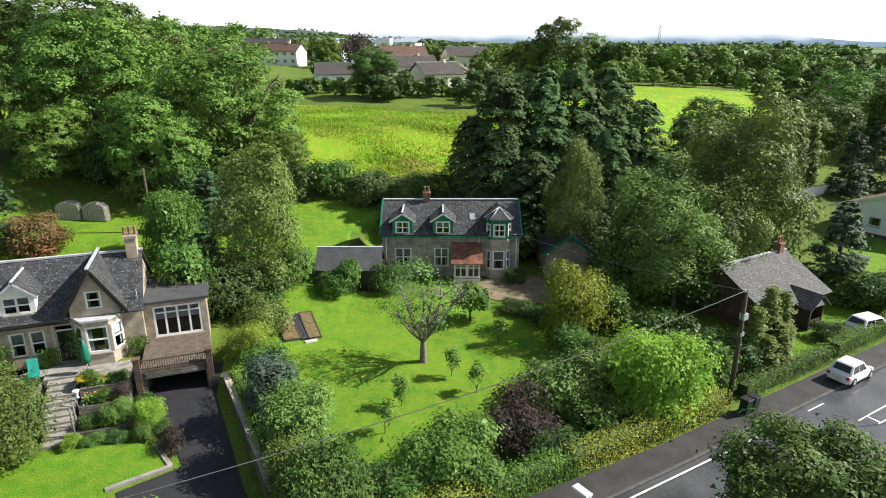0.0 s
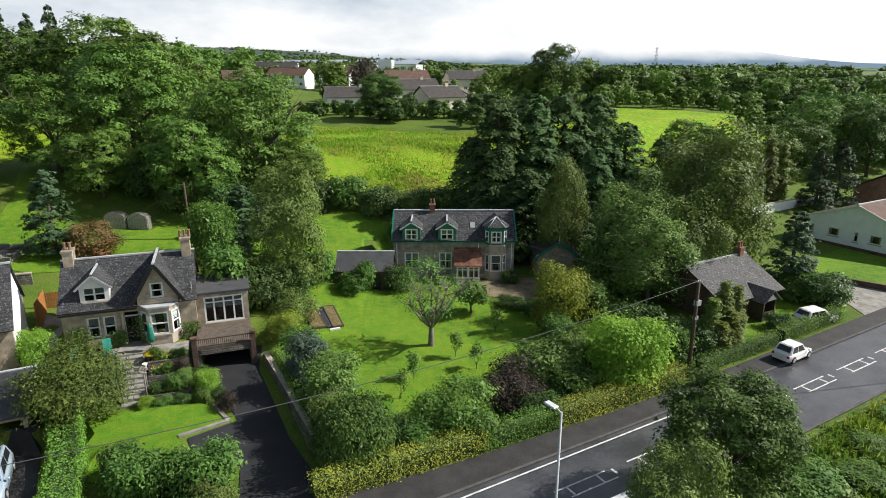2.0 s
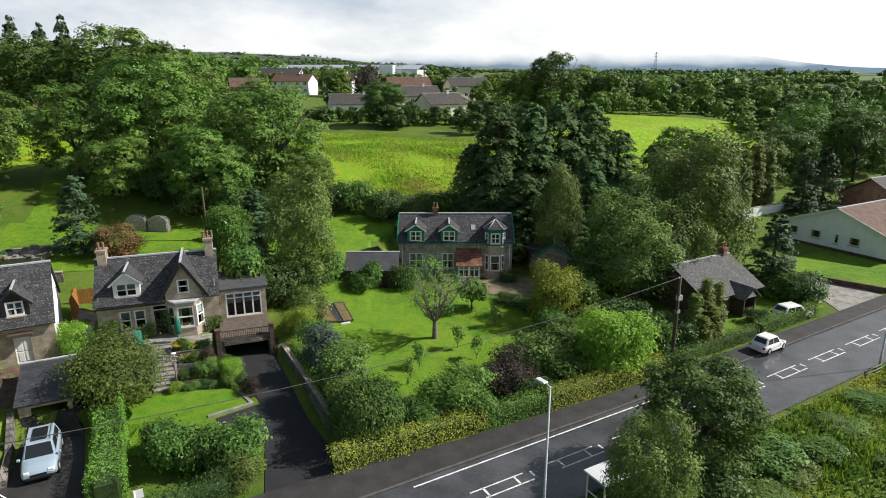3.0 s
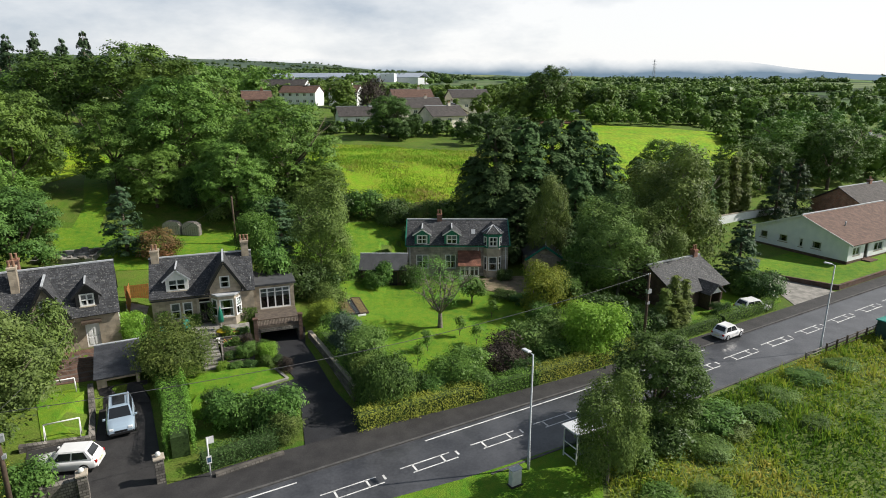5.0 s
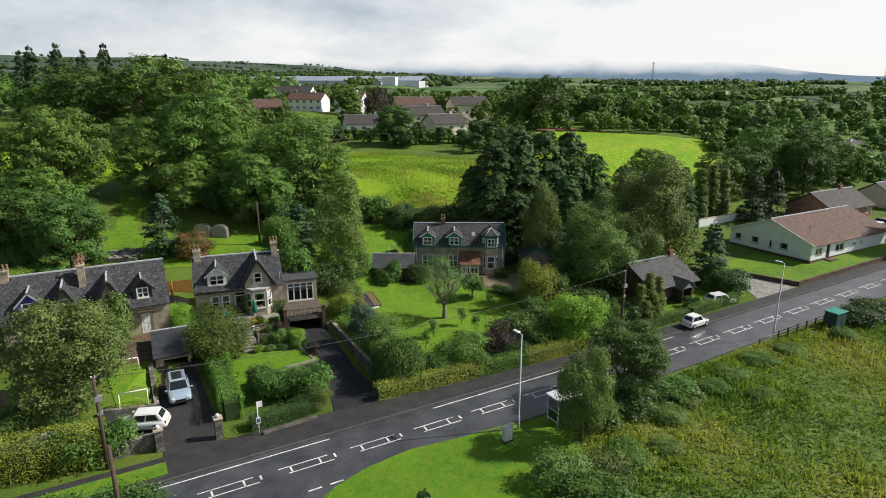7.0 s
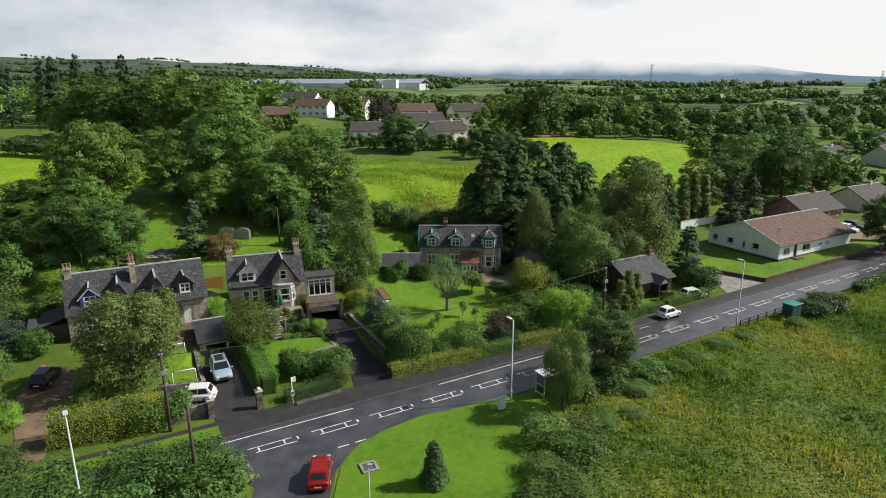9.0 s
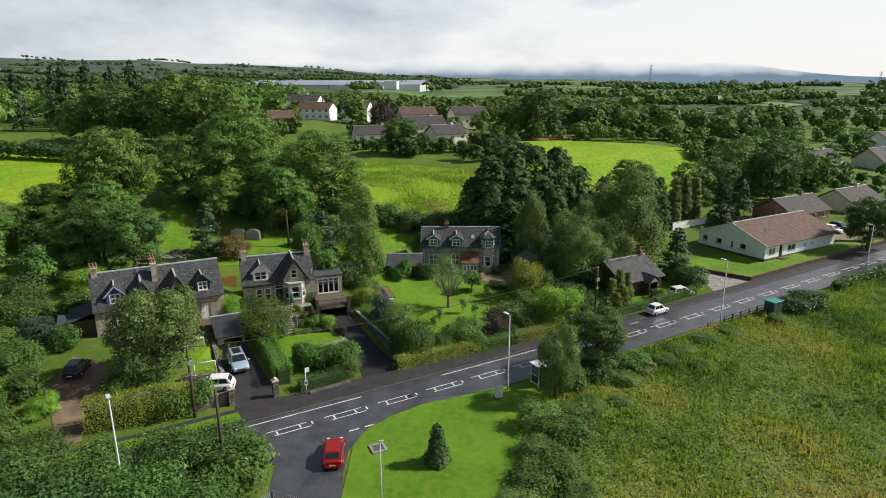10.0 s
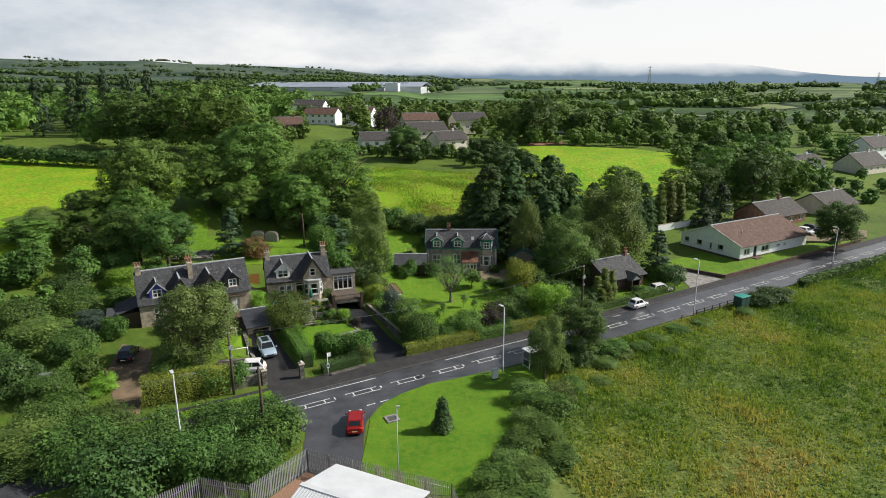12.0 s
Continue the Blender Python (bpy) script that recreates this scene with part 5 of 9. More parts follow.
def house_sunroom():
    """The villa with the sunroom and the garage under its terrace."""
    L, D, EA, RI = 9.4, 6.8, 3.25, 6.05
    k = (RI - EA) / (D / 2)
    h = thing("villa_with_sunroom", pose(VILLA[0], VILLA[1], 3.6, 0, 0, VILLA[2]), "buff sandstone villa with slate roof and sunroom", "house")
    gx = 6.75
    part("wall_front", wall(bmesh.new(), 0, L, -0.9, EA, 0, 0.4, [(1.6, 2.5, 0.7, 2.4), (2.7, 3.6, 0.7, 2.4), (4.2, 5.2, 0.0, 2.55), (gx - 1.2, gx + 1.2, 0.7, 2.7)]), M_STONE_BUFF, h)
    part("wall_back", boxes((0, L, D - 0.4, D, -0.4, EA)), M_STONE_BUFF, h)
    part("gable", gable_wall(0, 0.4, 0.4, D - 0.8, -0.9, EA, RI - 0.2), M_BRICK_DARK, h, "bare brown side gable")
    part("gable", gable_wall(L - 0.4, L, 0.4, D - 0.8, -0.9, EA, RI - 0.2), M_STONE_BUFF, h)
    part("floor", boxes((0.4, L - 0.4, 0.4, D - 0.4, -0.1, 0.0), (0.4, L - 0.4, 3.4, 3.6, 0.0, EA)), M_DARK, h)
    roof_pair(h, L, D, EA, RI, M_SLATE, 0.3)
    part("gutter", boxes((-0.1, 5.2, -0.46, -0.32, EA - 0.40, EA - 0.28)), M_BLACK, h)
    for x in (2.05, 3.15):
        window(h, x, 0.7, 0.9, 1.7, 0.1, panes=1, cross=0.5)
    door(h, 4.7, 0.1, 0.0, 0.95, 2.15, M_BLACK, "black glazed front door with fanlight")
    part("door_surround", boxes((3.98, 4.2, -0.12, 0.1, 0, 2.75), (5.2, 5.42, -0.12, 0.1, 0, 2.75), (3.98, 5.42, -0.12, 0.1, 2.75, 3.0)), M_DRESSED, h)
    cross_gable(h, gx, 2.9, EA, 6.2, k, z_win=3.55)
    dormer(h, 2.4, 2.0, 0.25, EA + 0.12, EA + 1.62, 0.85, 1.6, M_SLATE, M_LEAD, M_WHITE, 1.6, 1.2)
    chimney(h, 0.45, D / 2, RI - 0.9, RI + 1.0, 0.7, 1.1, M_STONE_BUFF, 2)
    chimney(h, L - 0.45, D / 2, RI - 0.9, RI + 1.3, 0.7, 1.1, M_STONE_BUFF, 3)
    # flat-roofed sunroom
    s = part("sunroom", wall(bmesh.new(), L + 0.02, L + 4.0, -1.4, 3.1, 0.6, 0.85, [(L + 0.55, L + 3.6, 0.56, 2.81)]), M_STONE_BUFF, h)
    part("sunroom_side", boxes((L + 3.75, L + 4.0, 0.85, 5.2, -1.4, 3.1), (L + 0.02, L + 4.0, 5.2, 5.45, -1.4, 3.1)), M_STONE_BUFF, s)
    part("sunroom_roof", boxes((L + 0.02, L + 4.2, 0.35, 5.6, 3.1, 3.28)), M_FELT, s)
    part("sunroom_floor", boxes((L + 0.02, L + 3.75, 0.85, 5.2, 0.6, 0.72)), M_DARK, s)
    window(s, L + 2.075, 0.56, 3.05, 2.25, 0.62, panes=4, cross=0.78, curtain=True)
    # terrace over the garage
    t = part("terrace", boxes((L - 0.1, L + 4.0, -4.1, 0.55, 0.28, 0.50)), M_DECK, h, "dark decked terrace above the garage")
    for i in range(26):
        part("deck_board", boxes((L - 0.08 + i * 0.156, L + 0.065 + i * 0.156, -4.08, 0.53, 0.503, 0.525)), M_DECK, t)
    part("garage_wall", boxes((L - 0.1, L + 0.2, -4.0, 0.5, -1.7, 0.27), (L + 3.7, L + 4.0, -4.0, 0.5, -1.7, 0.27), (L + 0.2, L + 3.7, 0.2, 0.5, -1.7, 0.27)), M_RUBBLE, t)
    part("lintel", boxes((L + 0.2, L + 3.7, -4.12, -3.85, -0.08, 0.277)), M_RUBBLE, t)
    for i in range(27):
        part("baluster", boxes((L + 0.10 + i * 0.14, L + 0.13 + i * 0.14, -4.05, -4.02, 0.53, 1.12)), M_TIMBER, t)
    part("rail", boxes((L - 0.1, L + 4.0, -4.08, -3.99, 1.12, 1.18)), M_TIMBER, t)
    for x in (L - 0.22, L + 3.98):
        part("pier", boxes((x - 0.17, x + 0.19, -4.22, -3.86, -1.7, 1.30), (x - 0.23, x + 0.25, -4.28, -3.80, 1.30, 1.40)), M_BRICK_DARK, t)
    part("aerial", tube(bmesh.new(), [(L - 0.2, 0.3, EA), (L - 0.2, 0.3, EA + 1.1)], 0.025, 6), M_STEEL, h)
    return h


house_sunroom()


def house_twin():
    """The long slate-roofed pair of cottages with one blue dormer."""
    L, D, EA, RI = 14.6, 7.2, 3.25, 6.75
    k = (RI - EA) / (D / 2)
    h = thing("long_stone_house", pose(TWIN[0], TWIN[1], 3.6, 0, 0, TWIN[2]), "long grey stone house with slate roof and blue dormer", "house")
    part("wall_front", wall(bmesh.new(), 0, L, -0.8, EA, 0, 0.4, [(1.7, 2.9, 0.8, 2.4), (8.3, 9.7, 0.8, 2.4), (11.85, 12.95, 0.0, 2.3)]), M_STONE_BUFF, h)
    part("wall_back", boxes((0, L, D - 0.4, D, -0.4, EA)), M_STONE_BUFF, h)
    part("gable", gable_wall(0, 0.4, 0.4, D - 0.8, -0.9, EA, RI - 0.2), M_STONE_BUFF, h)
    part("gable", gable_wall(L - 0.4, L, 0.4, D - 0.8, -0.9, EA, RI - 0.2), M_RENDER, h, "whitewashed side gable")
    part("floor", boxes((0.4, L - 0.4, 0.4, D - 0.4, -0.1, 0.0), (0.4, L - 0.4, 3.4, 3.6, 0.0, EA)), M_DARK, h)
    roof_pair(h, L, D, EA, RI, M_SLATE, 0.3)
    window(h, 2.3, 0.8, 1.2, 1.6, 0.1, panes=2)
    window(h, 9.0, 0.8, 1.4, 1.6, 0.1, panes=2)
    door(h, 12.4, 0.1, 0.0, 1.0, 2.05, M_WHITE, "white panelled front door")
    part("door_canopy", boxes((11.6, 13.2, -0.7, 0.0, 2.4, 2.6)), M_TIMBER, h)
    cross_gable(h, 9.2, 2.6, EA, 6.2, k, y=-0.3, bay=False)
    cross_gable(h, 5.3, 2.4, EA, 6.1, k, y=-0.3, bay=False)
    dormer(h, 12.3, 1.8, 0.35, EA + 0.3, EA + 1.65, 0.95, 1.6, M_SLATE, M_BLACK, M_BLACK, 1.15, 1.15)
    dormer(h, 2.4, 1.9, 0.35, EA + 0.3, EA + 1.65, 1.0, 1.6, M_SLATE, M_LEAD, M_BLUE, 1.25, 1.15)
    chimney(h, 7.0, D / 2 - 1.2, RI - 1.6, RI + 0.9, 0.62, 0.9, M_STONE_BUFF, 2)
    chimney(h, 7.0, D / 2 + 1.0, RI - 1.6, RI + 1.0, 0.62, 0.9, M_BRICK, 2)
    chimney(h, 0.45, D / 2, RI - 0.9, RI + 0.9, 0.7, 1.0, M_STONE_BUFF, 3)
    part("lean_to", boxes((-2.6, -0.02, 1.0, 5.5, -0.6, 1.9)), M_TIMBER, h)
    part("lean_to_roof", slab(bmesh.new(), [(-2.9, 0.7, 1.9), (-2.9, 5.8, 1.9), (-0.02, 5.8, 2.8), (-0.02, 0.7, 2.8)], 0.1), M_FELT, h)
    return h


house_twin()


def garage_pitched():
    W, Dp = 3.1, 4.8
    s = thing("single_garage", pose(-29.0, 23.9, 1.5, 0, 0, 27.0), "stone garage with dark slate lean roof, open front", "garage")
    part("wall", wall(bmesh.new(), 0, W, -0.2, 2.1, 0, 0.25, [(0.7, 2.85, -0.2, 1.8)]), M_STONE_BUFF, s)
    part("wall", boxes((0, 0.25, 0.25, Dp, -0.2, 2.1), (W - 0.25, W, 0.25, Dp, -0.2, 2.1), (0.25, W - 0.25, Dp - 0.25, Dp, -0.2, 2.7)), M_STONE_BUFF, s)
    part("roof", slab(bmesh.new(), [(-0.2, -0.25, 2.08), (W + 0.2, -0.25, 2.08), (W + 0.2, Dp + 0.1, 3.0), (-0.2, Dp + 0.1, 3.0)], 0.12), M_SLATE_DARK, s)
    part("ridge_cap", boxes((-0.22, W + 0.22, Dp - 0.02, Dp + 0.2, 3.0, 3.16)), M_LEAD, s)
    part("floor", boxes((0.25, W - 0.25, 0.25, Dp - 0.25, -0.1, 0.03)), M_PAVE, s)


garage_pitched()


def cottage():
    L, D, EA, RI = 8.2, 8.0, 2.25, 4.4
    h = thing("roadside_cottage", pose(24.6, 43.05, 1.98, 0, 0, 29.7), "brick cottage with pale slate roof and gabled porch", "house")
    part("wall_front", wall(bmesh.new(), 0, L, -0.5, EA, 0, 0.3, [(6.4, 7.6, 0.7, 1.95), (0.9, 2.1, 0.7, 1.95)]), M_BRICK_DARK, h)
    part("wall_back", boxes((0, L, D - 0.3, D, -0.5, EA)), M_BRICK_DARK, h)
    part("gable", gable_wall(0, 0.3, 0.3, D - 0.6, -0.5, EA, RI - 0.15), M_BRICK_DARK, h)
    part("gable", gable_wall(L - 0.3, L, 0.3, D - 0.6, -0.5, EA, RI - 0.15), M_BRICK_DARK, h)
    part("floor", boxes((0.3, L - 0.3, 0.3, D - 0.3, -0.1, 0.0), (0.3, L - 0.3, 3.0, 3.2, 0, EA)), M_DARK, h)
    roof_pair(h, L, D, EA, RI, M_SLATE, 0.5, 0.4)
    window(h, 7.0, 0.7, 1.2, 1.25, 0.08)
    window(h, 1.5, 0.7, 1.2, 1.25, 0.08)
    po = part("porch", boxes((4.0, 4.15, -1.5, -0.02, -0.3, 1.85), (5.65, 5.8, -1.5, -0.02, -0.3, 1.85), (4.15, 5.65, -1.46, -1.4, -0.3, 0.8)), M_TIMBER, h, "timber porch")
    for sgn in (-1, 1):
        part("porch_roof", slab(bmesh.new(), [(4.9, -1.8, 2.85), (4.9, 1.0, 2.85), (4.9 + sgn * 1.3, 1.0, 1.80), (4.9 + sgn * 1.3, -1.8, 1.80)], 0.1), M_SLATE, po)
    part("porch_gable", prism(bmesh.new(), [(3.95, -1.5, 1.87), (5.85, -1.5, 1.87), (4.9, -1.5, 2.70)], (0, 0.08, 0)), M_WHITE, po)
    door(h, 4.9, -0.12, 0.0, 0.9, 1.9, M_TIMBER, "dark timber door")
    chimney(h, 7.6, D / 2, RI - 0.5, RI + 0.9, 0.6, 0.6, M_BRICK, 2)


cottage()


def bungalow():
    """The long white bungalow: gable towards the cottage, big brown roof."""
    L, D, EA, RI = 21.5, 13.6, 2.6, 5.25
    h = thing("white_bungalow", pose(53.7, 58.8, 3.1, 0, 0, 29.7), "long white bungalow with brown tiled roof", "house")
    part("wall_front", wall(bmesh.new(), 0, L, -0.3, EA, 0, 0.3, [(1.2, 3.0, 0.7, 1.9), (4.1, 5.1, 0.0, 2.1), (6.6, 9.0, 0.7, 1.9), (11.4, 12.4, 1.1, 1.6), (13.6, 14.4, 1.1, 1.6)]), M_RENDER, h)
    part("wall_back", boxes((0, L, D - 0.3, D, -0.3, EA)), M_RENDER, h)
    gz = lambda y: EA + (RI - EA) * (1 - abs(y - D / 2) / (D / 2)) - 0.15
    bm = wall(bmesh.new(), 0.3, D - 0.3, -0.3, EA, 0, 0.3, [(3.6, 5.0, 0.9, 2.0), (6.2, 6.8, 0.7, 2.0), (8.5, 9.9, 0.9, 2.0), (11.6, 12.8, 0.9, 2.0)], "y")
    prism(bm, [(0, 0.3, EA), (0, D - 0.3, EA), (0, D / 2, RI - 0.15)], (0.3, 0, 0))
    part("gable", bm, M_RENDER, h)
    part("gable", gable_wall(L - 0.3, L, 0.3, D - 0.6, -0.3, EA, RI - 0.15), M_RENDER, h)
    part("plinth", boxes((-0.04, L + 0.04, -0.04, 0.0, -0.6, 0.1), (-0.04, 0.0, 0.0, D, -0.6, 0.1)), M_BRICK_DARK, h)
    part("floor", boxes((0.3, L - 0.3, 0.3, D - 0.3, -0.1, 0.0), (0.3, L - 0.3, 3.5, 3.7, 0, EA), (3.5, 3.7, 3.7, D - 0.3, 0, EA)), M_DARK, h)
    roof_pair(h, L, D, EA, RI, M_TILE_BROWN, 0.6, 0.25)
    for sgn in (-1, 1):
        kk = (RI - EA) / (D / 2)
        part("bargeboard", slab(bmesh.new(), [(-0.32, D / 2, RI - 0.12), (-0.25, D / 2, RI - 0.12), (-0.25, D / 2 + sgn * (D / 2 + 0.6), EA - 0.6 * kk - 0.12), (-0.32, D / 2 + sgn * (D / 2 + 0.6), EA - 0.6 * kk - 0.12)], 0.24), M_WHITE, h)
    for x, w, z, hh in ((2.1, 1.8, 0.7, 1.2), (7.8, 2.4, 0.7, 1.2), (11.9, 1.0, 1.1, 0.5), (14.0, 0.8, 1.1, 0.5)):
        window(h, x, z, w, hh, 0.08, panes=2, cross=0)
    door(h, 4.6, 0.08, 0.0, 0.9, 2.05, M_DARK, "dark front door")
    for y, w, z, hh in ((4.3, 1.4, 0.9, 1.1), (6.5, 0.6, 0.7, 1.3), (9.2, 1.4, 0.9, 1.1), (12.2, 1.2, 0.9, 1.1)):
        window(h, 0.08, z, w, hh, y, turn=-90, panes=1, cross=0)
    part("vent", tube(bmesh.new(), [(4.5, 3.2, 3.8), (4.5, 3.2, 4.6)], 0.09, 8), M_LEAD, h)
    part("step", boxes((3.6, 5.6, -1.2, -0.05, -0.4, -0.05)), M_BRICK_DARK, h)


bungalow()


def plain_house(name, x, y, rot, L, D, wall_h, rise, wall_mat, roof_mat, label, wins=4, floors=1, chim=True, z=None, group="houses of the estate"):
    """A house seen from afar: walls, two-pitched roof, rows of windows, door, chimney."""
    z = g(x, y) if z is None else z
    h = thing(name, pose(x, y, z, 0, 0, rot), label, "house", group)
    EA, RI = wall_h, wall_h + rise
    fl = wall_h / floors
    ops, spots = [], []
    for f in range(floors):
        for i in range(wins):
            cx = L * (i + 0.5) / wins
            ops.append((cx - 0.65, cx + 0.65, f * fl + 0.9, f * fl + 2.05))
            spots.append((cx, f * fl + 0.9))
    part("wall_front", wall(bmesh.new(), 0, L, -1.5, EA, 0, 0.3, ops), wall_mat, h)
    part("wall_back", boxes((0, L, D - 0.3, D, -1.5, EA)), wall_mat, h)
    part("gable", gable_wall(0, 0.3, 0.3, D - 0.6, -1.5, EA, RI - 0.12), wall_mat, h)
    part("gable", gable_wall(L - 0.3, L, 0.3, D - 0.6, -1.5, EA, RI - 0.12), wall_mat, h)
    # Upright sheet only, its near-black standing for gloom behind the windows.
    part("floor", boxes((0.3, L - 0.3, 2.5, 2.7, -0.5, EA)), M_DARK, h)
    roof_pair(h, L, D, EA, RI, roof_mat, 0.45, 0.3)
    for cx, cz in spots:
        window(h, cx, cz, 1.3, 1.15, 0.08, panes=2, cross=0, sill=False)
    if chim:
        chimney(h, L * 0.7, D / 2, RI - 0.5, RI + 0.8, 0.8, 0.6, wall_mat, 2)
    return h


WH, CR = "white harled house with brown tiled roof on the estate", "cream harled bungalow with grey-brown tiled roof"
plain_house("estate_house", -65, 223, -14, 15, 8, 4.8, 2.4, M_RENDER, M_TILE_BROWN, WH, 5, 2, z=18.4)
plain_house("estate_house", -47, 229, -14, 12, 8, 5.0, 2.4, M_RENDER, M_TILE_BROWN, WH, 4, 2, z=18.4)
plain_house("brick_house", -61, 166, 22, 8.5, 8, 4.8, 2.2, M_BRICK, M_TILE_BROWN, "brick house with brown tiled roof behind the trees", 3, 2, z=17.2)
plain_house("estate_bungalow", -29, 146, 18, 13, 8, 2.7, 2.2, M_RENDER, M_TILE_GREY, "white bungalow with dark tiled roof and conservatory", 4, z=15.4)
plain_house("estate_bungalow", -4, 146, 33, 11, 8, 2.7, 2.4, M_CREAM, M_TILE_GREY, CR, 3, z=15.4)
plain_house("estate_bungalow", 6, 158, 96, 11, 8, 2.8, 2.4, M_CREAM, M_TILE_BROWN, CR, 3, z=15.6)
plain_house("estate_bungalow", -15, 172, 24, 15, 8, 2.8, 2.6, M_CREAM, M_TILE_GREY, CR, 4, z=16.5)
plain_house("estate_bungalow", -18, 190, 18, 14, 8, 4.6, 2.4, M_CREAM, M_TILE_BROWN, CR, 4, z=17.5)
plain_house("estate_bungalow", 2, 196, 20, 14, 8, 4.4, 2.4, M_CREAM, M_TILE_GREY, CR, 4, z=17.5)
plain_house("estate_house", -85, 262, -8, 22, 9, 5.2, 2.4, M_RENDER, M_TILE_GREY, WH, 6, 2, z=20.5)
plain_house("estate_house", 46, 196, 30, 8, 8, 5.0, 2.6, M_RENDER, M_TILE_GREY, "white house half hidden by trees", 2, 2, z=14.5)
G2 = "houses along the road"
plain_house("roadside_house", 71, 82, 29.7, 14, 9, 2.6, 2.6, M_BRICK, M_TILE_GREY, "brown-roofed brick bungalow behind the white one", 4, z=3.6, group=G2)
plain_house("roadside_house", 91, 93, 29.7, 13, 9, 2.6, 2.6, M_CREAM, M_TILE_GREY, "grey-roofed bungalow beside a dark tree", 4, z=3.8, group=G2)
plain_house("roadside_house", 112, 145, 27, 15, 9, 2.7, 2.6, M_RENDER, M_TILE_GREY, "white bungalow with dark roof across the gardens", 4, z=7.2, group=G2)
plain_house("roadside_house", 131, 142, 30, 16, 9, 2.9, 3.4, M_CREAM, M_TILE_GREY, "low house with grey tiled roof", 4, z=7.2, group=G2)
plain_house("roadside_house", 150, 166, 30, 16, 9, 5.0, 3.2, M_RENDER, M_TILE_GREY, "white two-storey house on the slope", 4, 2, z=8.5, group=G2)


def warehouse():
    h = thing("factory_shed", pose(-262, 760, g(-150, 760), 0, 0, -6), "long grey-roofed factory sheds with pale walls", "factory")
    for i in range(4):
        x0, w = i * 58, 57
        part("wall", boxes((x0, x0 + w, 0, 110, -6, 4.5)), M_METALROOF, h)
        part("roof", slab(bmesh.new(), [(x0 - 1, -1, 4.5), (x0 + w + 1, -1, 4.5), (x0 + w + 1, 55, 10.5), (x0 - 1, 55, 10.5)], 0.4), M_SHEETING, h)
        part("roof", slab(bmesh.new(), [(x0 - 1, 111, 4.5), (x0 + w + 1, 111, 4.5), (x0 + w + 1, 55, 10.5), (x0 - 1, 55, 10.5)], 0.4), M_SHEETING, h)
    part("office", boxes((190, 206, -22, -6, -6, 9)), M_RENDER, h)
    part("loading_bay", boxes((120, 186, -14, -1.5, -6, 3.4)), M_METALROOF, h)


M_SHEETING = material("blue_grey_sheeting", (0.34, 0.38, 0.45), 0.5, 0.1, second=(0.24, 0.28, 0.34), scale=0.05)

warehouse()


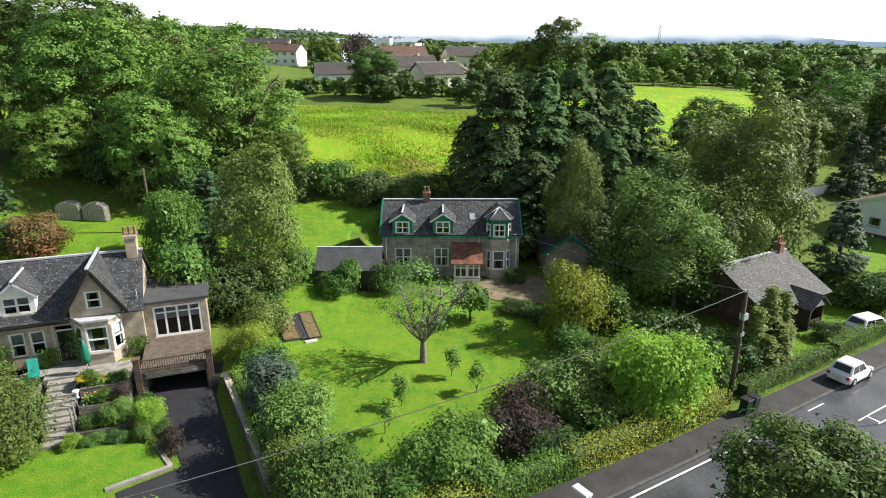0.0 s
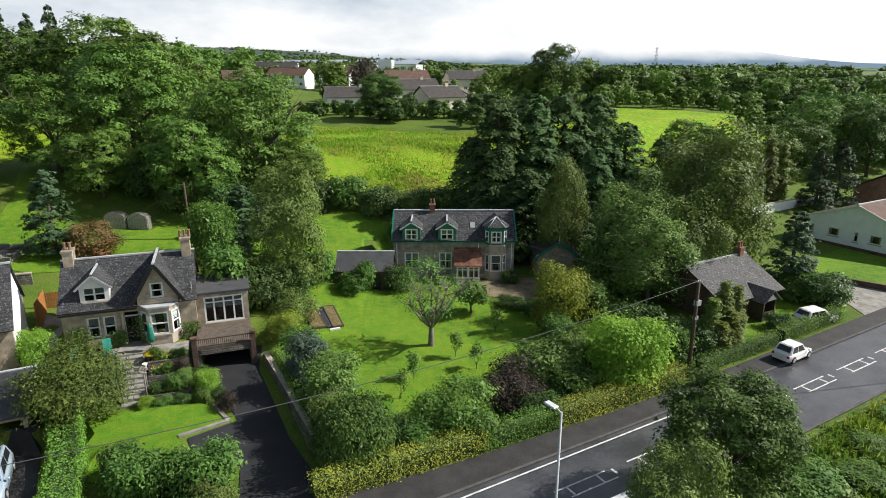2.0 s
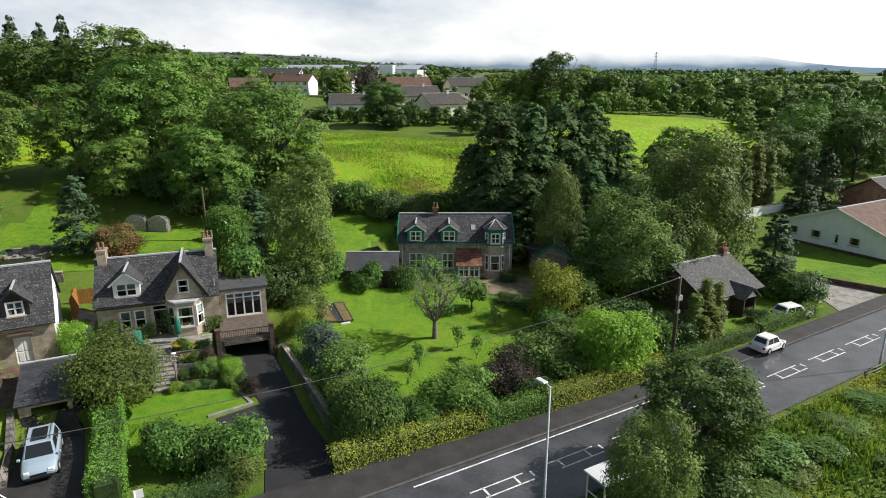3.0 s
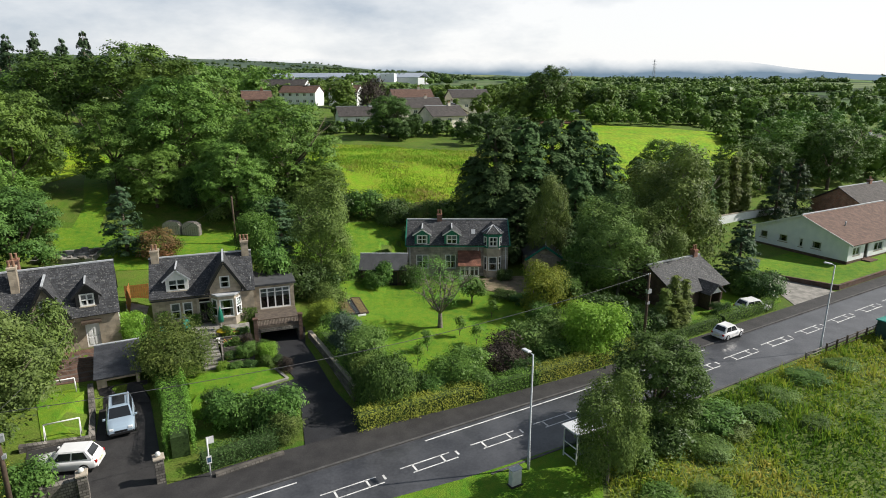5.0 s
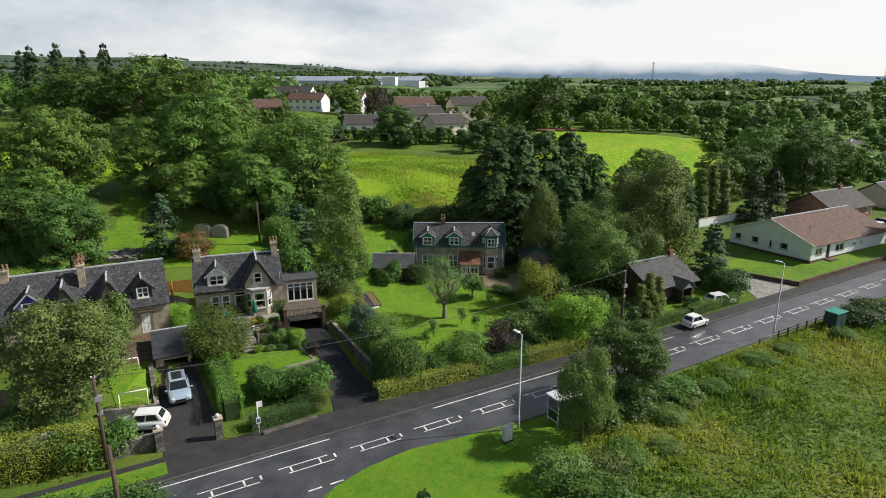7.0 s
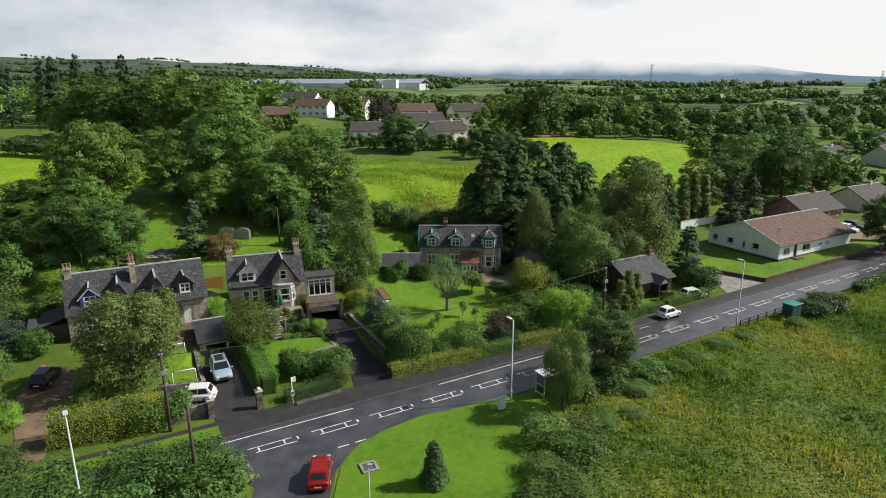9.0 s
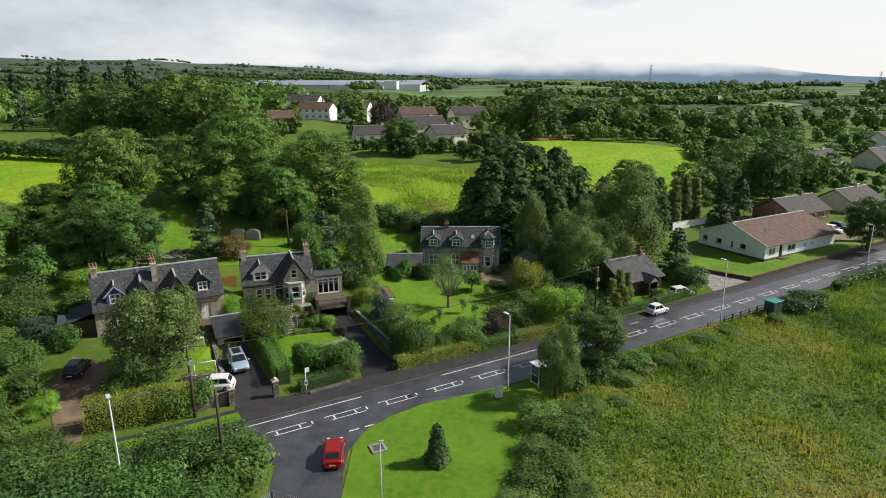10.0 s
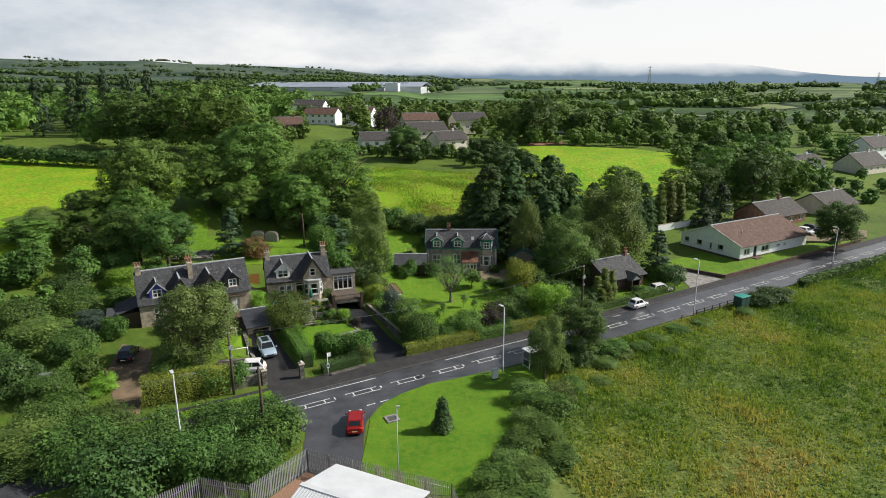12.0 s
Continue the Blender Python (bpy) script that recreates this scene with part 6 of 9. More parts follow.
# ---- tree patterns ----
def pattern_trees():
    rn = random.Random(11)
    for i in range(3):
        h, r = 17.0, 7.6
        lob = lobes_round(h, r, 1.2, 58, rn, 0.9, 0.72)
        tree_kind("oak%d" % i, "broadleaf_tree", h, r, 2.2, lob, (L_OAK, L_ASH, L_OAK)[i], 1000, 14, 0.30, 0.33, M_BARK, "tall broadleaf tree with a dense green crown", 20 + i, trunk=0.42)
        tree_kind("faroak%d" % i, "broadleaf_tree", h, r, 2.2, lob, (L_OAK, L_DEEP, L_OAK)[i], 640, 7, 0.46, 0.38, M_BARK, "tall broadleaf tree with a dense green crown", 24 + i, trunk=0.42)
    h, r = 9.0, 3.8
    tree_kind("deep", "dark_broadleaf_tree", h, r, 0.9, lobes_round(h, r, 0.8, 60, rn, 0.85, 0.62), L_DEEP, 800, 16, 0.18, 0.24, M_BARK, "dense dark green broadleaf tree by the road", 28, trunk=0.25)
    h, r = 11.0, 4.8
    tree_kind("willow", "olive_green_tree", h, r, 0.9, lobes_round(h, r, 1.0, 60, rn, 0.95, 0.62), L_WILLOW, 850, 14, 0.20, 0.28, M_BARK, "large dense olive-green tree before the long house", 29, trunk=0.3, droop=0.35)
    for i in range(2):
        h, r = 13.0, 4.4
        tree_kind("birch%d" % i, "birch_tree", h, r, 1.6, lobes_round(h, r, 1.2, 30, rn, 1.15), L_BIRCH, 760, 13, 0.20, 0.32, M_BARK_GREY, "olive-green birch with drooping fine foliage", 30 + i, droop=0.75, trunk=0.2, long=1.6, flat=0.1)
    for i in range(2):
        h, r = 15.0, 4.6
        lob = []
        for k in range(11):
            f = k / 10
            w = r * (1 - f) ** 0.55 * 0.66 + 0.35
            for j in range(1 if k > 8 else (4 if k < 6 else 3)):
                a = rn.uniform(0, 6.28)
                q = w * (0.55 if k < 9 else 0.1)
                lob.append(((math.cos(a) * q, math.sin(a) * q, 1.0 + f * (h - 1.6)), (w * 0.75 + 0.25, w * 0.75 + 0.25, 1.5)))
        tree_kind("fir%d" % i, "cypress_tree", h, r, 0.5, lob, L_FIR, 310, 54, 0.26, 0.30, M_BARK, "dark green cypress with layered drooping sprays", 40 + i, droop=0.5, fork=0.85, trunk=0.3, long=2.3, limb_count=4, flat=0.2, reach=0.25, core=0.9, boughs=(0.30, 0.44))
    lob = []
    for k in range(12):
        f = k / 11
        w = 2.3 * (1 - f) + 0.2
        for j in range(3):
            a = 6.28 * j / 3 + k
            lob.append(((math.cos(a) * w * 0.5, math.sin(a) * w * 0.5, 0.9 + f * 9.3), (w * 0.62 + 0.12, w * 0.62 + 0.12, 0.42)))
    tree_kind("spruce", "spruce_tree", 10.5, 2.4, 0.5, lob, L_SPRUCE, 120, 70, 0.20, 0.22, M_BARK, "dark green spruce with tiered branches", 50, droop=0.25, fork=0.9, trunk=0.16, long=2.0, reach=0.2, limb_count=3, flat=0.0, core=0.9, boughs=(0.16, 0.62))
    lob = [((0, 0, 0.9 + k * 0.78), (0.80 * (1 - (k / 8.2) ** 2) + 0.05, 0.80 * (1 - (k / 8.2) ** 2) + 0.05, 0.8)) for k in range(8)]
    tree_kind("column", "columnar_conifer", 7.0, 0.9, 0.2, lob, L_YEW, 260, 12, 0.18, 0.17, M_BARK, "slim upright dark conifer", 51, fork=0.9, trunk=0.1, long=1.8, reach=0.2, limb_count=2, flat=0.8)
    lob = [((0, 0, 0.35 + k * 0.42), (0.95 * (1 - k / 8.5) + 0.08, 0.95 * (1 - k / 8.5) + 0.08, 0.34)) for k in range(8)]
    tree_kind("cone", "young_conifer", 3.7, 1.1, 0.2, lob, L_FIR, 260, 11, 0.17, 0.14, M_BARK, "small conical conifer on the grass", 52, fork=0.9, trunk=0.07, long=2.0, limb_count=2, reach=0.2)
    # the old apple tree, thin of leaf
    lob = lobes_round(7.2, 3.1, 2.6, 20, rn, 0.8)
    tree_kind("apple", "old_apple_tree", 7.4, 3.1, 2.2, lob, L_ASH, 330, 5, 0.13, 0.30, M_BARK_GREY, "gnarled old fruit tree with sparse leaves", 53, fork=0.27, trunk=0.27, core=0, limb_count=10, twigs=12)
    tree_kind("small", "small_garden_tree", 3.6, 1.5, 1.1, lobes_round(3.5, 1.5, 1.1, 9, rn), L_SHRUB, 150, 11, 0.2, 0.22, M_BARK, "small leafy fruit tree on the lawn", 54, trunk=0.09, core=0.4)
    tree_kind("sapling", "sapling", 2.4, 0.7, 0.7, lobes_round(2.3, 0.65, 0.7, 4, rn), L_ASH, 34, 7, 0.16, 0.14, M_BARK, "thin staked sapling on the lawn", 55, trunk=0.03, core=0, limb_count=4)


def bush_pattern(key, name, h, r, leaf, label, clumps=240, size=0.15, seed=1, per=12, count=12, long=1.3, squash=0.85):
    rn = random.Random(seed)
    lob = [((0, 0, h * 0.42), (r * 0.74, r * 0.74, h * 0.45))]
    for i in range(count):
        a, f = rn.uniform(0, 6.28), rn.uniform(0.1, 0.8)
        w = r * rn.uniform(0.4, 0.7) * math.sqrt(1 - max(0, f - 0.35) ** 2)
        s = r * rn.uniform(0.26, 0.44)
        lob.append(((math.cos(a) * w, math.sin(a) * w, max(s * 0.7, f * h)), (s, s, s * squash)))
    c, nrm = crown_points(lob, clumps, int(per * 1.35), r * 0.10 + 0.05, (0.78, 1.06))
    ci, ni = crown_points([(a, tuple(q * 0.72 for q in b)) for a, b in lob], clumps // 2, 5, r * 0.15, (0.5, 1.0))
    v = np.concatenate([leaf_arrays(c, nrm, size * 1.08, long), leaf_arrays(ci, ni, size * 2.2)])
    v[:, 2] = np.maximum(v[:, 2], 0.02)
    top = thing(name, Matrix(), label, "bush")
    bm = bmesh.new()
    for i in range(4):
        a = 1.57 * i + rn.random()
        tube(bm, [(0.1 * math.cos(a), 0.1 * math.sin(a), -0.25), (r * 0.25 * math.cos(a), r * 0.25 * math.sin(a), h * 0.35), (r * 0.4 * math.cos(a), r * 0.4 * math.sin(a), h * 0.7)], [0.06, 0.045, 0.02], 5)
    part("stem", bm, M_BARK, top)
    cr = new("leaves", leaf_mesh("leaves", v, leaf))
    cr.parent = top
    TREES[key] = (top, h, r, [])


pattern_trees()
bush_pattern("shrub", "shrub", 2.4, 1.7, L_SHRUB, "rounded mid-green garden shrub", seed=2)
bush_pattern("lime", "bright_shrub", 4.6, 3.1, L_LIME, "large rounded bright green shrub", 520, 0.18, 3, 14, 18)
bush_pattern("glossy", "broad_shrub", 4.0, 2.8, L_GLOSSY, "large glossy green shrub by the hedge", 480, 0.16, 13, 14, 18)
bush_pattern("thicket", "overgrown_shrub", 4.0, 3.2, L_DEEP, "large overgrown shrub with small leaves", 480, 0.17, 14, 12, 24)
bush_pattern("dark", "evergreen_shrub", 2.6, 1.9, L_DARK, "dark evergreen shrub in the garden", 280, 0.14, 4)
bush_pattern("purple", "bronze_shrub", 3.0, 2.3, L_PURPLE, "bronze-purple shrub with dense leaves", 300, 0.13, 5)
bush_pattern("gold", "golden_shrub", 5.2, 2.9, L_GOLD, "tall golden-green evergreen shrub", 480, 0.15, 6, 14, 22)
bush_pattern("blue", "blue_green_shrub", 4.6, 2.1, L_BLUE, "feathery blue-green conifer shrub by the drive", 420, 0.14, 7, 12, 14, 1.8)
bush_pattern("olive", "japanese_maple", 4.4, 3.2, L_OLIVE, "domed olive-bronze maple beside the hedge", 560, 0.14, 8, 14, 22)
bush_pattern("rust", "rust_leaved_tree", 4.0, 2.3, L_RUST, "small tree turning rust red", 300, 0.15, 9)
bush_pattern("tall", "tall_shrub", 5.4, 2.0, L_FEATHER, "tall feathery green shrub beside the lawn", 620, 0.115, 10, 13, 20, 1.9)
bush_pattern("brown", "brownish_shrub", 3.0, 2.4, L_BIRCH, "loose brownish-green shrub with fine leaves", 320, 0.14, 12)

# understorey of the wood
UNDER = [(-20, 68), (-24, 70), (-29, 70), (-33, 67), (-38, 69), (-42, 71), (-47, 73), (-61, 56), (-63, 62), (-32, 78), (-39, 80), (-48, 79), (-26, 80), (-66, 50), (-69, 58), (-22, 64), (-27, 65), (-36, 75)]
for i, (x, y) in enumerate(UNDER):
    plant(("dark", "shrub", "dark", "brown")[i % 4], x, y, h=4.2 + (i * 7 % 5) * 0.5, r=3.0 + (i * 3 % 4) * 0.35, turn=41 * i, group="understorey of the wood")

# large trees of the left hillside
WOOD = "trees of the hillside wood"
for i, (x, y, zt, r) in enumerate([(-43.2, 77, 28.2, 8.8), (-25.6, 75, 25.3, 8.5), (-51.0, 72, 24.4, 6.0), (-58.8, 61, 26.4, 7.6), (-34.5, 71, 19.5, 5.6), (-47, 87, 26, 7.0), (-31, 66, 19, 5.5), (-43, 67, 18, 4.5), (-78, 135, 37, 12), (-66, 128, 33, 10), (-94, 132, 35, 11), (-54, 120, 28, 8), (-20, 71, 15, 4.5), (-66, 55, 18, 6), (-73, 49, 14, 5), (-57, 53, 18.5, 5.2), (-63, 68, 22, 6.0), (-58, 45, 15, 4.2)]):
    plant(("faroak%d" if y > 98 else "oak%d") % (i % 3), x, y, zt, r=r, turn=47 * i, group=WOOD)
for i, (x, y, zt, r) in enumerate([(-15.4, 48.0, 16.0, 3.7), (29, 57, 20.0, 6.3), (19.8, 48.3, 11.7, 4.4), (20.3, 54, 14.8, 4.6), (12.6, 58, 15.4, 2.9), (-72.6, 53, 14.8, 5.5), (24.5, 51, 13.0, 3.8)]):
    plant("birch%d" % (i % 2), x, y, zt, r=r, turn=63 * i, group="birches")
for i, (x, y, zt, r) in enumerate([(6.5, 68, 20.2, 6.0), (11.0, 71, 21.2, 6.4), (15.5, 73, 21.4, 6.4), (20.0, 75, 21.0, 6.2), (24.0, 74, 17.5, 5.0), (9.5, 63.5, 13.0, 4.8), (13.8, 64, 12.5, 4.6), (3.6, 70, 16, 4.6), (29, 74, 15.5, 3.6), (18, 66, 15, 4.2), (33, 73, 15, 3.4), (38, 76, 15, 3.4), (42, 80, 14.5, 3.0)]):
    plant("fir%d" % (i % 2), x, y, zt, r=r, turn=71 * i, group="dark cypresses behind the house")
for i, (x, y, zt) in enumerate([(-40.2, 52, 14.6), (35.4, 51.5, 10.6), (62, 87, 13.8), (57, 84, 13), (-19.5, 47, 9.0), (-23, 59, 12.0), (-128, 165, 40), (-122, 168, 41), (-113, 166, 39), (-103, 160, 40.5), (-90, 172, 38), (-136, 172, 39), (-146, 168, 38)]):
    plant("spruce", x, y, zt, r=3.0 if y < 100 else 4.2, turn=50 * i, group="spruces")
for i, (x, y, zt, r) in enumerate([(21.6, 38.2, 6.4, 0.85), (24.3, 39.9, 6.9, 0.85), (22.9, 39.2, 7.5, 0.95), (23.3, 38.2, 5.2, 0.9), (22.2, 37.6, 4.6, 0.9), (-46.4, 46.2, 12.2, 0.9), (46, 82, 14, 1.4), (49, 84, 14.5, 1.4), (52, 86, 13.5, 1.3)]):
    plant("column", x, y, zt, r=r, turn=40 * i, group="columnar conifers")
for i, (x, y, zt, r) in enumerate([(78, 104, 19.5, 6), (70, 110, 20, 6.5), (86, 112, 19, 6), (62, 100, 17, 5), (55, 96, 16, 5), (40, 92, 17, 5.5)]):
    plant(("faroak%d" if y > 90 else "oak%d") % ((i + 1) % 3), x, y, zt, r=r, turn=33 * i, group="trees near the road")
plant("deep", -47.6, 43, 16.5, r=4.6, turn=95, label="dense dark broadleaf tree behind the gardens")
plant("deep", -53.5, 45.5, 17, r=5.0, turn=200, label="dense dark broadleaf tree behind the gardens")
plant("willow", -32.6, 16.4, 12.9, r=4.8, turn=300)
plant("brown", -34.6, 26.0, h=6.2, r=2.7, turn=20, label="pale green small tree before the long house")
plant("deep", 76, 65.4, 13.5, r=4.6, turn=75, label="broad dark evergreen tree beside the bungalow")
plant("deep", 14.6, 20.2, 9.4, r=3.7, turn=15)
plant("birch1", 9.6, 13.6, 9.9, r=2.2, turn=130, group="birches", label="slim grey-green birch on the verge")
plant("apple", -1.4, 38.9, turn=20)
plant("small", 2.2, 45.3)
for i, (x, y) in enumerate([(-2.6, 33.4), (0.6, 37), (4.2, 41.6), (-3.4, 30.6), (2.2, 35.0)]):
    plant("sapling", x, y, turn=60 * i, group="saplings on the lawn")
plant("cone", -2.6, 2.4)
plant("deep", -14.4, 130.4, h=10.6, r=5.2, turn=60, label="dark round tree at the top of the field")
plant("faroak1", 31, 168, h=17, r=7.4, turn=10, label="tall broadleaf tree beyond the pasture")
plant("purple", -24, 182, h=12.5, r=5.5, label="large copper-leaved tree among the houses")
plant("lime", 13.4, 33.6, 6.9, r=3.3)
plant("glossy", 0.2, 26.8, 4.9, r=2.7, turn=100, label="large glossy green shrub by the hedge")
plant("glossy", -24.2, 52.7, 11.6, r=2.6, turn=200, label="light green rounded small tree")
plant("gold", 10.2, 43.3, 8.0, r=2.8)
plant("purple", 4.3, 30.0, 4.6, r=2.4)
plant("brown", 7.6, 33.8, 5.2, r=2.8)
plant("brown", 10.5, 37.0, 4.4, r=2.0, turn=70)
plant("blue", -9.8, 31.0, 7.2, r=1.8)
plant("tall", -7.6, 27.8, 7.2, r=2.0)
plant("tall", -7.4, 25.2, 5.6, r=1.5, turn=80)
plant("thicket", -5.4, 22.9, 6.4, r=2.2, turn=30, label="upright olive-green shrub beside the drive hedge")
plant("tall", -6.4, 24.4, 5.2, r=1.6, turn=90)
plant("olive", -24.0, 26.6, 7.4, r=3.2)
plant("rust", -35.8, 51.5, 10.0, r=2.6)
for i, (x, y, h, r, k) in enumerate([(-15.0, 47.0, 3.2, 2.2, "dark"), (-13.2, 50.2, 3.4, 1.8, "shrub"), (-8.4, 50.2, 3.2, 1.2, "shrub"), (-9.6, 49.4, 2.0, 1.5, "shrub"), (-4.8, 51.4, 2.9, 1.8, "dark"),
        (6.7, 53.6, 1.6, 1.1, "dark"), (9.5, 39.6, 2.6, 1.8, "shrub"), (6.0, 46.6, 1.2, 1.4, "dark"), (8.0, 45.4, 1.3, 1.4, "dark"), (-13.6, 42.0, 3.0, 2.2, "brown"), (-13.5, 38.2, 2.8, 1.6, "gold"), (-11.6, 35.6, 2.6, 1.6, "shrub"),
        (-17.0, 44.0, 4.4, 2.6, "dark"), (-19.5, 43.5, 6.0, 2.6, "shrub"), (29.5, 42.4, 1.7, 1.2, "dark"), (37.0, 47.5, 3.4, 2.4, "dark"), (35.2, 49.5, 3.0, 2.4, "shrub"), (47.0, 37.0, 2.0, 2.2, "dark"), (50.0, 39.4, 2.2, 2.8, "dark"), (42.6, 32.8, 1.0, 1.5, "shrub"),
        (1.8, 26.0, 2.2, 1.6, "shrub"), (5.8, 28.6, 2.0, 1.7, "dark"), (8.8, 31.2, 2.2, 1.8, "shrub"), (17.4, 36.6, 3.0, 2.2, "shrub"), (20.0, 38.4, 3.0, 2.2, "dark"), (15.8, 40.2, 4.0, 2.4, "dark"), (13.4, 45.0, 3.6, 2.4, "shrub"), (16.0, 50.0, 6.0, 2.8, "shrub"),
        (-3.8, 24.8, 2.6, 1.6, "dark"), (-2.0, 24.6, 2.0, 1.4, "shrub"), (7.0, 8.0, 2.6, 2.4, "brown"), (9.0, 5.6, 2.0, 2.2, "shrub"), (6.0, 3.4, 1.8, 2.0, "brown"), (11.6, 16.5, 2.6, 2.2, "shrub"), (14.0, 18.2, 2.4, 2.4, "dark"), (19.0, 20.6, 1.8, 2.4, "shrub"), (5.0, -0.6, 1.6, 2.2, "shrub"), (3.6, -3.6, 1.6, 2.0, "brown"), (2.2, -7.0, 1.8, 2.2, "shrub"), (5.4, -5.4, 1.6, 2.2, "brown"), (7.6, 1.2, 1.8, 2.2, "shrub"), (0.8, -10.5, 1.8, 2.2, "brown"), (4.0, -9.5, 1.6, 2.4, "shrub"), (8.2, -3.0, 1.4, 2.0, "shrub"), (10.4, 9.0, 2.0, 2.0, "brown"),
        (-17.0, 30.6, 1.6, 0.9, "lime"), (-18.0, 32.0, 1.3, 0.7, "shrub"), (-16.8, 29.4, 1.0, 0.7, "shrub"), (-18.4, 29.2, 0.8, 0.7, "dark"), (-19.6, 28.9, 0.7, 0.7, "shrub"), (-16.0, 29.8, 0.9, 0.6, "dark"), (-20.6, 28.6, 0.8, 0.6, "lime"), (-15.0, 28.6, 1.3, 0.8, "purple"), (-18.6, 21.4, 2.8, 1.1, "dark"), (-17.3, 20.4, 2.7, 1.7, "shrub"), (-15.4, 20.6, 2.8, 1.7, "shrub"), (-13.4, 20.8, 2.9, 1.8, "shrub"), (-12.6, 19.0, 2.0, 1.3, "brown"), (-30.2, 32.2, 2.6, 1.3, "lime"), (-27.5, 30.2, 2.2, 1.4, "shrub"),
        (-9.0, 70.0, 4.2, 3.0, "dark"), (-4.5, 70.8, 3.6, 2.8, "brown"), (-13.5, 71.5, 4.4, 3.0, "shrub"), (-1.0, 69.0, 4.4, 3.0, "shrub"), (1.6, 66.5, 4.0, 2.6, "dark"), (-17.5, 70.0, 5.0, 3.0, "dark"), (-5.6, 64.4, 2.4, 1.6, "dark")]):
    plant(k, x, y, h=h, r=r, turn=53 * i)
for i, (x, y, h, r, k) in enumerate([(-48, 40, 3.0, 2.4, "shrub"), (-52, 37, 3.5, 2.8, "lime"), (-50, 31, 3.0, 2.6, "shrub"), (-55, 42, 4.0, 3.0, "thicket"), (-50, 24, 3.0, 2.4, "blue"), (-54, 27, 4.5, 3.2, "thicket"), (-58, 33, 4.0, 3.0, "dark"), (-46, 22, 2.6, 1.8, "shrub"), (-48, 16, 4.0, 3.0, "thicket"), (-53, 18, 4.5, 3.4, "tall"), (-58, 22, 5.0, 3.4, "thicket"), (-44, 12, 2.8, 1.8, "shrub"), (-46, 8, 3.4, 2.6, "thicket"), (-42, 5, 2.6, 2.0, "shrub"), (-51, 9, 4.5, 3.2, "dark"), (-56, 12, 4.0, 3.2, "thicket"), (-41, 9.6, 2.2, 1.5, "lime"),
        (-30, -2, 4.2, 3.6, "thicket"), (-25, 0.6, 4.0, 3.0, "thicket"), (-21, 1.6, 3.8, 3.0, "thicket"), (-18.4, -1.2, 4.2, 2.8, "shrub"), (-24, -4.6, 4.6, 3.4, "thicket"), (-30, -7, 4.8, 3.8, "dark"), (-36, -4, 4.4, 3.8, "thicket"), (-36, 0.5, 3.6, 3.0, "thicket"), (-41, -3, 4, 3.4, "tall"), (-20, -5, 4.2, 2.8, "thicket"), (-43, 1, 3.6, 3, "thicket"),
        (-29.0, 10.6, 2.8, 2.2, "shrub"), (-26.6, 11.6, 3.0, 1.6, "shrub"), (-33.0, 22.0, 2.4, 1.6, "shrub"), (-38.0, 24, 2.6, 2.0, "shrub"), (-35.2, 13.4, 2.2, 2.0, "shrub")]):
    plant(k, x, y, h=h, r=r, turn=77 * i, group="overgrown garden shrubs")


for i, (x, y, h, r) in enumerate([(20.4, 19.6, 1.5, 1.7), (23.3, 21.7, 1.3, 1.6), (26.5, 24.4, 1.2, 1.8), (30.4, 27.4, 1.1, 1.7), (17.6, 17.2, 1.6, 1.8), (12.6, 11.4, 1.5, 1.7), (35.0, 29.8, 1.0, 1.6), (27.0, 20.6, 0.9, 1.3), (16.0, 12.4, 1.0, 1.4)]):
    plant(("brown", "shrub")[i % 2], x, y, h=h * 0.7, r=r, turn=61 * i, group="brambles at the meadow edge", label="low tangled bramble at the meadow edge")


